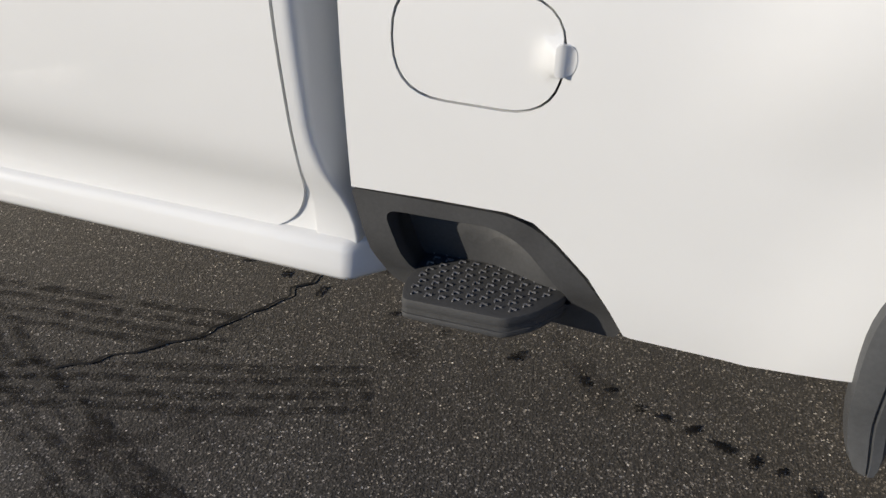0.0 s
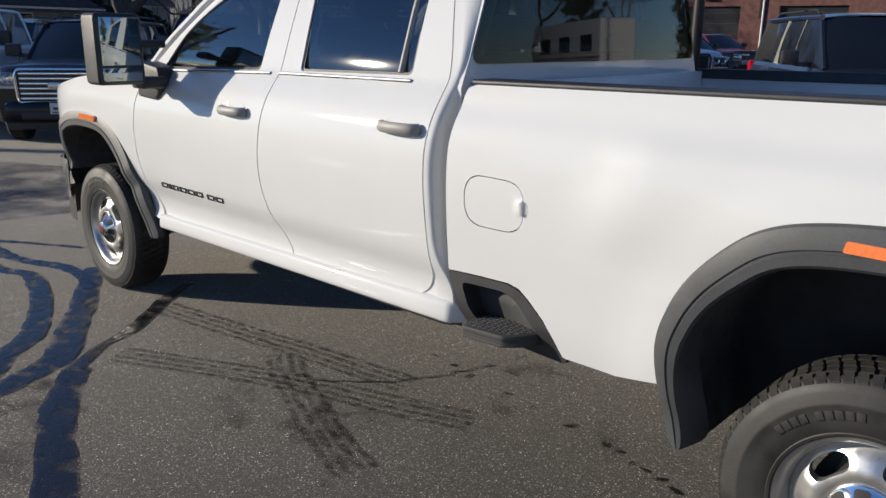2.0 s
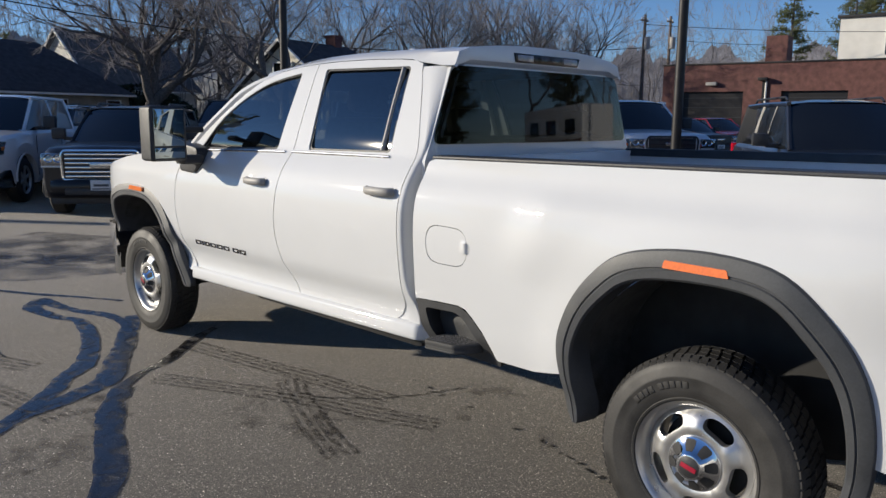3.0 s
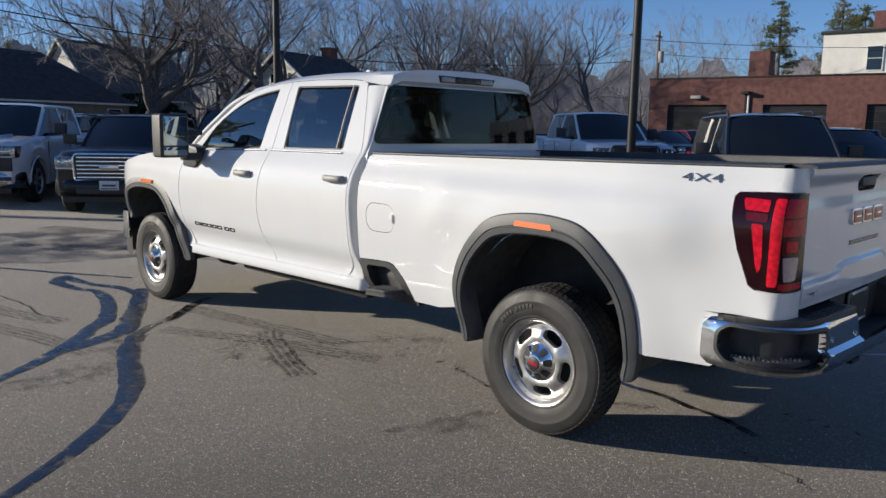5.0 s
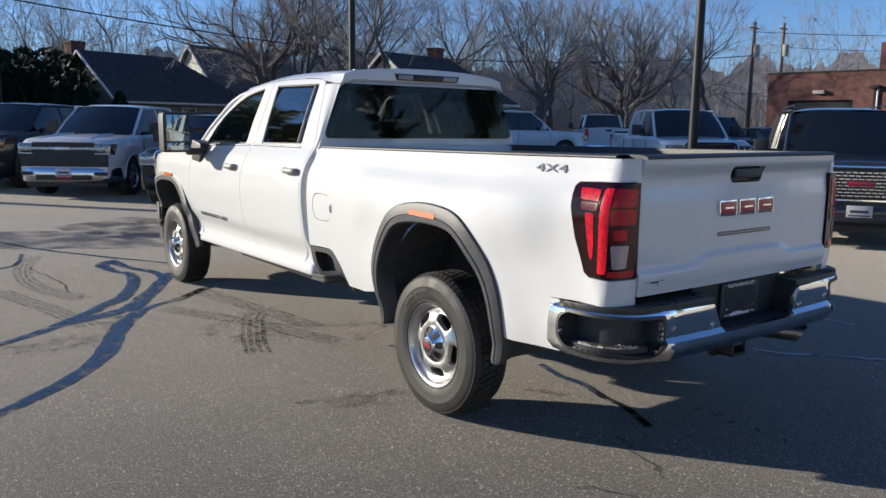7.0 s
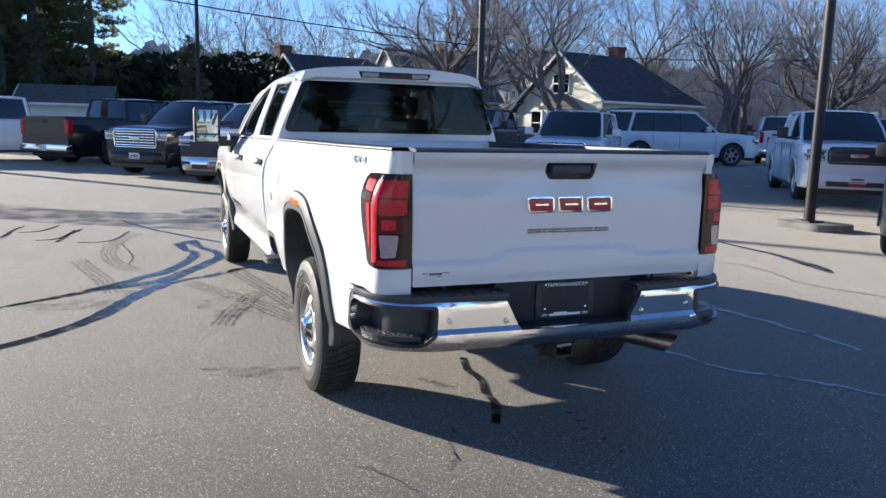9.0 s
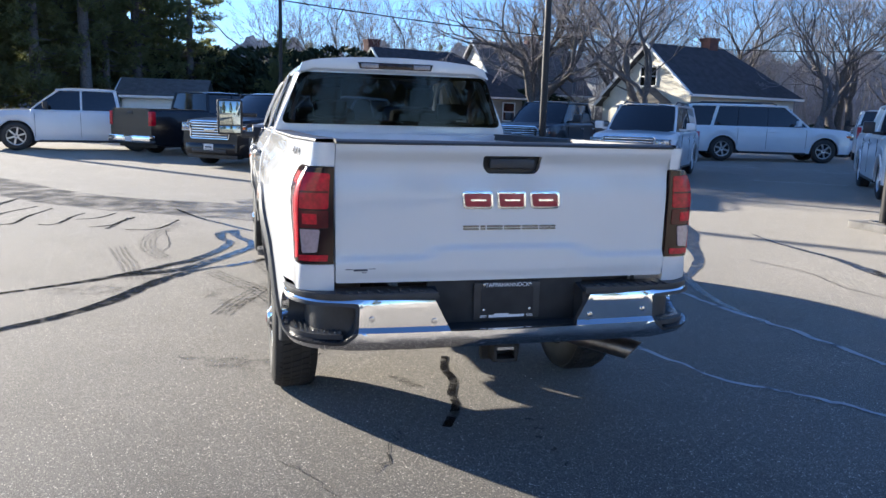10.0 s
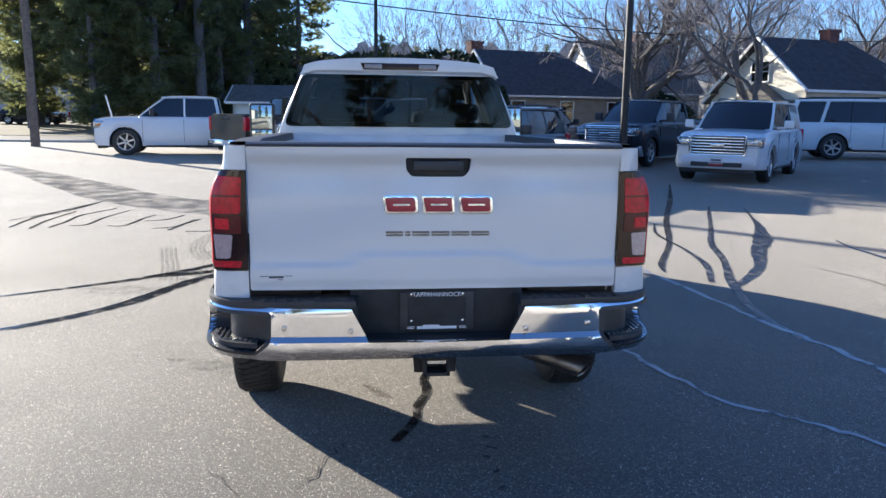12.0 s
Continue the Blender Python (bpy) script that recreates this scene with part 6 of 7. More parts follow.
        part("turn_signal", box((h - 0.26, min(s * (w - 0.115), s * (w - 0.066)), hood - 0.27), (h - 0.10, max(s * (w - 0.115), s * (w - 0.066)), hood - 0.21), 0.01), AMBER, hl)
        part("fog_lamp", box((h - 0.14, min(s * (w - 0.42), s * (w - 0.22)), clear + 0.20), (h + 0.005, max(s * (w - 0.42), s * (w - 0.22)), clear + 0.29), 0.02), CHROME, body)
        y0, y1 = sorted((s * (w - 0.20), s * (w - 0.055)))
        part("tail_light", box((-h - 0.012, y0, belt - 0.42), (-h + 0.16, y1, belt - (0.0 if kind == "pickup" else 0.02)), 0.02), REDLENS, body, "red tail light")
    # nose
    if grille == "split":
        for z0, z1, q in ((hood - 0.20, hood - 0.10, 0.40), (hood - 0.59, hood - 0.25, 0.14)):
            part("grille_opening", box((h - 0.05, -w + q, z0), (h + 0.014, w - q, z1), 0.02), PLASTIC, body, "black grille opening")
        part("grille_crossbar", box((h - 0.04, -w + 0.16, hood - 0.247), (h + 0.03, w - 0.16, hood - 0.205), 0.012), DULLCHROME, body, "bright grille crossbar")
        for k in range(4):
            part("grille_bar", box((h + 0.0, -w + 0.18, hood - 0.55 + k * 0.075), (h + 0.02, w - 0.18, hood - 0.535 + k * 0.075), 0.004), PLASTIC, body)
        for s in (-1, 1):
            part("bumper_cheek", box((h - 0.10, min(s * (w - 0.42), s * (w - 0.16)), clear + 0.16), (h + 0.045, max(s * (w - 0.42), s * (w - 0.16)), clear + 0.23), 0.015), PLASTIC, body)
            part("hood_ridge", tube([(ws0 + 0.08, s * 0.42, top(ws0 + 0.08) + 0.022), ((ws0 + h) / 2, s * 0.46, top((ws0 + h) / 2) + 0.026), (h - 0.12, s * 0.50, top(h - 0.12) + 0.010)], [0.03, 0.035, 0.02], 6), paint, body)
    gw, gz0, gz1 = w - (0.43 if grille != "slim" else 0.50), hood - 0.50, hood - 0.10
    if grille == "slim":
        gz0 = hood - 0.36
    if grille == "split":
        gw, gz0, gz1 = 0.45, hood - 0.245, hood - 0.205
    g = part("grille", box((h - 0.06, -gw, gz0), (h + 0.012, gw, gz1), 0.03), PLASTIC, body, "dark grille with bright trim")
    frame = round_poly([(-gw - 0.02, gz0 - 0.02), (gw + 0.02, gz0 - 0.02), (gw + 0.04, gz1 - 0.06), (gw, gz1 + 0.02), (-gw, gz1 + 0.02), (-gw - 0.04, gz1 - 0.06)], 0.05, 3)
    if grille != "split":
        part("grille_frame", tube([(h + 0.012, y, z) for y, z in frame + frame[:1]], 0.020, 6, False), CHROME if grille in ("bars", "mesh") else GREYP, g)
    if grille == "bars":
        nb = 6
        for k in range(nb):
            z = gz0 + (gz1 - gz0) * (k + 0.5) / nb
            part("grille_bar", box((h + 0.005, -gw + 0.02, z - 0.017), (h + 0.03, gw - 0.02, z + 0.012), 0.006), CHROME, g)
    elif grille == "mesh":
        mesh = bmesh.new()
        for j in range(8):
            for i in range(13):
                y, z = -gw + 0.07 + (i + 0.5 * (j % 2)) * (2 * gw - 0.14) / 13, gz0 + 0.03 + j * (gz1 - gz0 - 0.05) / 8
                add_box(mesh, (h + 0.008, y - 0.032, z), (h + 0.026, y + 0.032, z + 0.018))
        tagged(part("grille_mesh", mesh, DULLCHROME, g, "bright mesh"), kind="stuff")
    elif grille == "slim":
        for k in range(3):
            z = gz0 + (gz1 - gz0) * (k + 0.5) / 3
            part("grille_bar", box((h + 0.004, -gw + 0.03, z - 0.02), (h + 0.022, gw - 0.03, z + 0.015), 0.006), GREYP, g)
    part("maker_badge", box((h + 0.02, -0.16, (gz0 + gz1) / 2 - 0.035), (h + 0.038, 0.16, (gz0 + gz1) / 2 + 0.035), 0.012), REDPAINT if grille == "mesh" else DULLCHROME, g, "plain badge")
    bl = smooth_line([(h - 0.45, w - 0.02), (h - 0.18, w - 0.06), (h - 0.02, w - 0.20), (h + 0.04, w * 0.5), (h + 0.05, 0), (h + 0.04, -w * 0.5), (h - 0.02, -w + 0.20), (h - 0.18, -w + 0.06), (h - 0.45, -w + 0.02)], 4)
    part("front_bumper", grid_surface([[(x + dx, y, z) for x, y in bl] for dx, z in ((-0.04, clear + 0.02), (0.0, clear + 0.06), (0.012, clear + 0.17), (0.012, clear + 0.27), (-0.02, clear + 0.31))]), CHROME if chrome_bumper else paint, body, "front bumper", 50)
    part("lower_intake", box((h - 0.02, -w * 0.55, clear + 0.07), (h + 0.066, w * 0.55, clear + 0.17), 0.015), PLASTIC, body)
    part("air_dam", box((h - 0.30, -w + 0.20, clear - 0.08), (h - 0.06, w - 0.20, clear + 0.05), 0.02), PLASTIC, body)
    p = part("number_plate", box((h + 0.062, -0.155, clear + 0.14), (h + 0.072, 0.155, clear + 0.295), 0.004), PLATE, body, "number plate")
    part("plate_marks", merge(box((h + 0.0715, -0.11, clear + 0.20), (h + 0.0735, 0.11, clear + 0.235)), box((h + 0.0715, -0.13, clear + 0.155), (h + 0.0735, 0.13, clear + 0.172))), DARKPRINT, p)
    if paint is WHITE2:
        part("plate_strip", box((h + 0.062, -0.155, clear + 0.09), (h + 0.072, 0.155, clear + 0.138), 0.003), REDPAINT, p, "red strip under the plate")
    # tail
    part("rear_bumper", box((-h - 0.10, -w + 0.06, clear + 0.10), (-h + 0.12, w - 0.06, clear + 0.32), 0.04), CHROME if kind == "pickup" else paint, body, "rear bumper")
    part("rear_plate", box((-h - 0.108, -0.155, clear + 0.13), (-h - 0.10, 0.155, clear + 0.285), 0.003), PLATE, body)
    if kind == "pickup":
        part("load_bed", box((-h + 0.07, -w + 0.16, belt - 0.3), (re0 - 0.10, w - 0.16, bedz + 0.034), 0.01), UNDER, body, "dark open load bed")
        part("tailgate_gap", box((-h - 0.004, -w + 0.20, clear + 0.42), (-h + 0.01, w - 0.20, clear + 0.425)), UNDER, body)
        part("tailgate_latch", box((-h - 0.012, -0.13, belt - 0.09), (-h + 0.01, 0.13, belt - 0.01), 0.01), PLASTIC, body)
    else:
        part("number_recess", box((-h - 0.006, -0.30, belt - 0.34), (-h + 0.02, 0.30, belt - 0.16), 0.02), PLASTIC, body)
    return ob


rng = random.Random(2)
parked_car("pickup_truck", (-16.0, 1.55), -38, WHITE2, "white pickup truck with black grille and chrome bumper, parked nose out", "truck", 5.7, 2.06, 1.92, "pickup", 0.40, 1.22, 1.27, "split", True)
parked_car("suv", (-12.85, 2.75), -36, BLACKP, "black midsize suv with bright grille bars, parked nose out", "suv", 4.95, 1.93, 1.74, "suv", 0.37, 1.12, 1.14, "bars", False, rails=True)
parked_car("pickup_truck", (-18.75, 0.05), -40, BLACKP, "black pickup truck with chrome bar grille, parked nose out", "truck", 5.9, 2.06, 1.95, "pickup", 0.41, 1.25, 1.29, "bars", False)
parked_car("pickup_truck", (-22.6, -2.0), 134, BLACKP, "black pickup truck seen from behind with red tail light", "truck", 6.2, 2.03, 1.98, "pickup", 0.41, 1.26, 1.32, "bars", True)
parked_car("pickup_truck", (-23.4, -5.9), -84, WHITE2, "white crew-cab pickup truck standing across the lot", "truck", 5.9, 2.03, 1.96, "pickup", 0.44, 1.24, 1.28, "bars", False)
parked_car("suv", (-22.6, 6.1), 138, NAVYP, "dark blue suv parked behind the row", "suv", 5.0, 1.98, 1.74, "suv", 0.37, 1.10, 1.13, "bars", rails=True)
parked_car("suv", (-27.6, 3.7), 140, BLACKP, "black suv with dark windows parked far back", "suv", 5.2, 2.0, 1.86, "suv", 0.39, 1.12, 1.18, "bars")
parked_car("pickup_truck", (-19.4, 8.9), -45, BLACKP, "black pickup truck with chrome grille and big mirrors", "truck", 5.9, 2.04, 1.95, "pickup", 0.41, 1.24, 1.29, "bars", True)
parked_car("suv", (-14.3, 9.45), -40, WHITE2, "white suv with chrome bar grille, parked nose out", "suv", 5.18, 2.04, 1.89, "suv", 0.40, 1.15, 1.20, "bars", rails=True)
parked_car("suv", (-19.3, 16.5), 70, WHITE2, "long white suv with bright wheels, seen from the side", "suv", 5.72, 2.05, 1.92, "suv", 0.40, 1.14, 1.19, "bars", rails=True)
parked_car("pickup_truck", (-9.0, 12.9), -37, WHITE2, "white pickup truck with dark bar grille behind a lamp post", "truck", 5.85, 2.03, 1.90, "pickup", 0.40, 1.20, 1.25, "slim", False)
parked_car("suv", (-3.06, 9.29), -56, GREYP, "dark grey suv with bright mesh grille", "suv", 5.33, 2.05, 1.93, "suv", 0.40, 1.18, 1.22, "mesh", rails=True)
parked_car("pickup_truck", (-20.6, 23.0), 140, WHITE2, "white pickup truck seen from behind", "truck", 5.8, 2.03, 1.90, "pickup", 0.40, 1.20, 1.25, "slim")
parked_car("sedan", (-14.2, 26.2), -30, BLACKP, "dark saloon car parked by the brick building", "car", 4.8, 1.85, 1.47, "sedan", 0.33, 0.92, 0.95, "slim", tall_nose=False, clear=0.2)
parked_car("sedan", (-15.2, 31.2), -35, REDP, "red car parked by the brick building", "car", 4.7, 1.85, 1.55, "sedan", 0.34, 0.95, 0.98, "slim", tall_nose=False, clear=0.2)
parked_car("suv", (-3.2, 13.2), -45, NAVYP, "dark blue suv parked in the second row", "suv", 4.8, 1.92, 1.72, "suv", 0.37, 1.08, 1.12, "slim")
parked_car("sedan", (-0.6, 16.4), -45, WHITE2, "silver-white car parked in the second row", "car", 4.8, 1.85, 1.60, "suv", 0.35, 1.02, 1.06, "slim", clear=0.24)
parked_car("suv", (-11.2, 17.5), -38, BLACKP, "black suv parked in the second row", "suv", 4.9, 1.92, 1.74, "suv", 0.37, 1.08, 1.12, "slim")
parked_car("suv", (-20.5, 4.0), -40, NAVYP, "dark suv with roof rails behind the row", "suv", 4.9, 1.92, 1.72, "suv", 0.37, 1.08, 1.12, "slim", rails=True)
parked_car("sedan", (-58.0, -24.6), 85, BLACKP, "dark car parked beyond the road", "car", 4.8, 1.85, 1.5, "sedan", 0.33, 0.92, 0.95, "slim", tall_nose=False, clear=0.2)
parked_car("sedan", (-60.0, -19.8), 85, WHITE2, "pale car parked beyond the road", "car", 4.8, 1.85, 1.5, "sedan", 0.33, 0.92, 0.95, "slim", tall_nose=False, clear=0.2)

# ---- poles, buildings and trees round the lot ----
BRICK = mat("red_brick", (0.135, 0.060, 0.052), 0.85, var=0.3, scale=3, fine=0.3, bump=0.3, bscale=40)
SIDING = mat("cream_siding", (0.66, 0.62, 0.52), 0.7, var=0.08, scale=2, fine=0.1)
WHITEWALL = mat("white_render", (0.74, 0.72, 0.66), 0.8, var=0.06, scale=1.5, fine=0.1)
TANWALL = mat("tan_clapboard", (0.30, 0.25, 0.20), 0.8, var=0.15, scale=2, fine=0.2)
# base colour lightened and blued to carry some haze of distance
SHINGLE = mat("dark_shingles", (0.052, 0.053, 0.060), 0.9, var=0.3, scale=3, fine=0.5, bump=0.5, bscale=20)
GREYROOF = mat("grey_shingles", (0.12, 0.115, 0.11), 0.9, var=0.25, scale=3, fine=0.4)
TRIM = mat("white_trim", (0.76, 0.75, 0.72), 0.6, var=0.05, scale=5)
POLE = mat("dark_bronze_steel", (0.018, 0.017, 0.018), 0.5, metal=0.3, var=0.2, scale=6)
WOODPOLE = mat("weathered_pole_wood", (0.16, 0.125, 0.10), 0.9, var=0.3, scale=6, fine=0.3, bump=0.4, bscale=30)
BARK = mat("grey_brown_bark", (0.125, 0.114, 0.110), 0.95, var=0.35, scale=9, fine=0.3, bump=0.4, bscale=30)
TWIG = mat("bare_twigs", (0.31, 0.285, 0.28), 0.95, var=0.25, scale=2)
NEEDLE = mat("pine_needles", (0.085, 0.110, 0.050), 0.6, var=0.4, scale=1.2, col2=(0.16, 0.17, 0.08))
nt = NEEDLE.node_tree
thin, both = nt.nodes.new("ShaderNodeBsdfTranslucent"), nt.nodes.new("ShaderNodeMixShader")
thin.inputs[0].default_value, both.inputs[0].default_value = (0.30, 0.32, 0.13, 1), 0.5
nt.links.new(nt.nodes["Principled BSDF"].outputs[0], both.inputs[1])
nt.links.new(thin.outputs[0], both.inputs[2])
nt.links.new(both.outputs[0], nt.nodes["Material Output"].inputs[0])
HEDGE = mat("dark_evergreen", (0.022, 0.038, 0.018), 0.85, var=0.4, scale=3)
GRASS = mat("winter_grass", (0.15, 0.125, 0.065), 0.95, var=0.35, scale=0.8, fine=0.5)
CONCRETE = mat("concrete", (0.42, 0.40, 0.37), 0.85, var=0.15, scale=4, fine=0.3, bump=0.2, bscale=60)
# distance haze is put into this paler, cooler base colour
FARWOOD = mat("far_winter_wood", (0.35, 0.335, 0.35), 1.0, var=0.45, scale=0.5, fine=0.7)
WIRE = mat("black_cable", (0.01, 0.01, 0.01), 0.7)
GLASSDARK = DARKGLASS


def lamp_post(x, y, height, label):
    z = lift(x, y)
    ob = thing("lamp_post", (x, y, z), 0, label, "street lamp")
    part("pole", tube([(0, 0, 0.1), (0, 0, height)], [0.085, 0.065], 12), POLE, ob)
    part("base_plate", box((-0.16, -0.16, 0.08), (0.16, 0.16, 0.13), 0.01), POLE, ob)
    part("arm", tube([(0, 0, height - 0.1), (-0.3, 0.9, height)], 0.03, 8), POLE, ob)
    part("lamp_head", box((-0.55, 0.7, height - 0.05), (-0.1, 1.3, height + 0.08), 0.03), POLE, ob)
    return ob


lamp_post(-5.08, 8.30, 9.5, "tall dark bronze lamp post on a concrete island")
lamp_post(-28.5, 0.6, 9.5, "tall dark bronze lamp post at the far row")
lamp_post(-12.2, 5.55, 7.6, "slim dark lamp post among the parked cars")
isl = link("kerb_island", prism(round_poly([(-5.55, 7.95), (-4.62, 8.05), (-4.50, 8.75), (-5.42, 8.65)], 0.2), "z", lift(-5, 8.3) - 0.02, lift(-5, 8.3) + 0.11, 0.02), mat("dirty_concrete", (0.20, 0.19, 0.175), 0.9, var=0.3, scale=4, fine=0.3), smooth=40)
tagged(isl, "small concrete kerb island round a lamp post", "kerb", kind="structure")


def utility_pole(x, y, height, arms, label):
    ob = thing("utility_pole", (x, y, lift(x, y)), 0, label, "utility pole")
    part("pole", tube([(0, 0, -0.2), (0.05, 0, height)], [0.17, 0.11], 10), WOODPOLE, ob)
    for k in range(arms):
        part("crossarm", box((-0.06, -0.5, height - 0.5 - k * 0.9), (0.06, 0.5, height - 0.38 - k * 0.9), 0.01), WOODPOLE, ob)
        for y2 in (-0.42, 0.42):
            part("insulator", tube([(0, y2, height - 0.38 - k * 0.9), (0, y2, height - 0.22 - k * 0.9)], 0.04, 6), TRIM, ob)
    part("transformer", tube([(0.32, 0.0, height - 2.6), (0.32, 0.0, height - 1.7)], 0.24, 12), CONCRETE, ob, "grey transformer can")
    return ob


utility_pole(-31.1, 51.2, 9.2, 1, "weathered wooden utility pole")
utility_pole(-31.8, 56.4, 9.6, 1, "weathered wooden utility pole with transformer")
utility_pole(-27.2, -12.5, 11.0, 0, "leaning weathered wooden utility pole at the lot edge")


guard = thing("guy_wire_guard", (-24.5, -8.75, lift(-24.5, -8.75)), 0, "thin pale plastic guard leaning on a guy wire", "pole guard")
part("sleeve", tube([(0, 0.30, 0), (0.0, -0.02, 1.0), (0, -0.25, 1.95)], 0.03, 8), TRIM, guard)


def cable(a, b, sag, r=0.02):
    a, b = Vector(a), Vector(b)
    pts = [a.lerp(b, t) - Vector((0, 0, sag * 4 * t * (1 - t))) for t in np.linspace(0, 1, 16)]
    ob = link("overhead_cable", tube(pts, r, 5), WIRE, smooth=0)
    return tagged(ob, "black overhead cable strung between poles", "cable")


cable((-27.2, -12.5, 7.2), (-46.0, 30.0, 6.7), 0.6, 0.03)
cable((-46.0, 30.0, 6.7), (-31.5, 53.5, 7.4), 0.5, 0.03)
cable((-31.1, 51.2, 8.9), (6.0, 70.0, 9.0), 1.0, 0.02)
cable((-31.8, 56.4, 8.2), (-12.0, 62.0, 7.6), 0.5, 0.018)
cable((-27.2, -12.5, 11.4), (-52.0, 34.0, 10.6), 0.8, 0.018)


def window_unit(parent, m, w, h, name="window"):
    fr = part(name, moved(merge(box((-w / 2 - 0.07, -0.05, -h / 2 - 0.07), (-w / 2, 0.06, h / 2 + 0.07)), box((w / 2, -0.05, -h / 2 - 0.07), (w / 2 + 0.07, 0.06, h / 2 + 0.07)), box((-w / 2, -0.05, h / 2), (w / 2, 0.06, h / 2 + 0.07)),
                                    box((-w / 2, -0.05, -h / 2 - 0.07), (w / 2, 0.09, -h / 2)), box((-w / 2, -0.03, -0.025), (w / 2, 0.04, 0.025))), m), TRIM, parent)
    for s in (-1, 1):
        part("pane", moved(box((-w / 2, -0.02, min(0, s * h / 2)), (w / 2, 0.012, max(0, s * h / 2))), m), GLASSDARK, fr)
    return fr


def house(name, centre, heading, length, width, eave, ridge, wall, roofm, label, hip=False, chimney=None, ground_z=None, lean=False):
    """A gabled house; its ridge runs along local x."""
    z0 = lift(*centre) if ground_z is None else ground_z
    z0 = min(z0, 0.6)
    ob = thing(name, (centre[0], centre[1], z0), heading, label, "house")
    l, w = length / 2, width / 2
    part("wall", merge(box((-l, -w, -0.3), (l, -w + 0.15, eave)), box((-l, w - 0.15, -0.3), (l, w, eave)), prism([(-w, -0.3), (w, -0.3), (w, eave), (0, ridge - 0.12), (-w, eave)], "x", -l, -l + 0.15),
                       prism([(-w, -0.3), (w, -0.3), (w, eave), (0, ridge - 0.12), (-w, eave)] if not hip else [(-w, -0.3), (w, -0.3), (w, eave), (-w, eave)], "x", l - 0.15, l)), wall, ob, smooth=None)
    o = 0.35
    k = (ridge - eave) / w
    ze = eave - o * k
    hx = l + o - (w * 0.9 if hip else 0)
    bm = bmesh.new()
    v = [bm.verts.new(p) for p in ((-l - o, -w - o, ze), (l + o, -w - o, ze), (hx, 0, ridge), (-l - o, 0, ridge), (-l - o, w + o, ze), (l + o, w + o, ze))]
    bm.faces.new((v[0], v[1], v[2], v[3]))
    bm.faces.new((v[3], v[2], v[5], v[4]))
    if hip:
        bm.faces.new((v[1], v[5], v[2]))
    r = bmesh.ops.extrude_face_region(bm, geom=bm.faces[:])
    for g in r["geom"]:
        if isinstance(g, bmesh.types.BMVert):
            g.co.z += 0.16
    bmesh.ops.recalc_face_normals(bm, faces=bm.faces)
    roofo = part("roof", bm, roofm, ob, smooth=None)
    for s in (-1, 1):
        part("barge_board", tube([(-l - o - 0.02, s * (w + o), ze + 0.08), (-l - o - 0.02, 0, ridge + 0.08)], 0.09, 4), TRIM, roofo)
        part("gutter", box((-l - o, min(s * (w + o - 0.02), s * (w + o + 0.08)), ze), (l + o, max(s * (w + o - 0.02), s * (w + o + 0.08)), ze + 0.13)), TRIM, roofo)
    n = int((eave - 0.2) / 0.22)
    laps = bmesh.new()
    for k2 in range(n):      # lap lines of the boards
        z = 0.25 + k2 * 0.22
        add_box(laps, (-l - 0.012, -w - 0.012, z), (l + 0.012, w + 0.012, z + 0.02))
    tagged(part("board_edge", laps, wall, ob, "", None), kind="stuff")
    if chimney:
        cx, cy, cw, ch = chimney
        part("chimney", merge(box((cx - cw / 2, cy - cw / 2, eave - 0.5), (cx + cw / 2, cy + cw / 2, ch), 0.02), box((cx - cw / 2 - 0.06, cy - cw / 2 - 0.06, ch - 0.18), (cx + cw / 2 + 0.06, cy + cw / 2 + 0.06, ch), 0.02)), BRICK, roofo, "red brick chimney", None)
    return ob


# cream house with a dark roof: its gable looks towards the lot
h1 = house("house", (-36.5, 25.2), 105, 8.4, 6.3, 2.85, 5.35, SIDING, SHINGLE, "cream clapboard house with steep dark shingle roof", hip=True, chimney=(0.6, 0.2, 0.7, 6.1))
for y in (-0.45, 0.45):
    window_unit(h1, pose(-4.23, y * 0.8, 3.7, 0, 0, 90), 0.5, 1.0)
for y in (-2.2, 1.9):
    window_unit(h1, pose(-4.23, y, 1.45, 0, 0, 90), 0.9, 1.3)
for x in (-3.6, -0.8, 1.8, 3.6):
    window_unit(h1, pose(x, -3.18, 1.5, 0, 0, 0), 0.8, 1.2)
    window_unit(h1, pose(x, 3.18, 1.5, 0, 0, 180), 0.8, 1.2)
h1b = house("house", (-38.9, 22.9), 105, 3.6, 3.4, 2.3, 3.6, SIDING, GREYROOF, "small cream gabled annexe beside the house")
window_unit(h1b, pose(-1.83, 0, 1.3, 0, 0, 90), 0.8, 1.1)
porch = thing("porch", (-35.0, 21.4, lift(-35, 21.4)), 105, "small cream porch with pitched roof", "porch")
part("roof", prism([(-1.4, 2.25), (1.4, 2.25), (0, 3.1)], "x", -1.0, 1.0), GREYROOF, porch, smooth=None)
for y in (-1.2, 1.2):
    part("post", box((-0.95, y - 0.06, 0), (-0.83, y + 0.06, 2.26)), TRIM, porch)
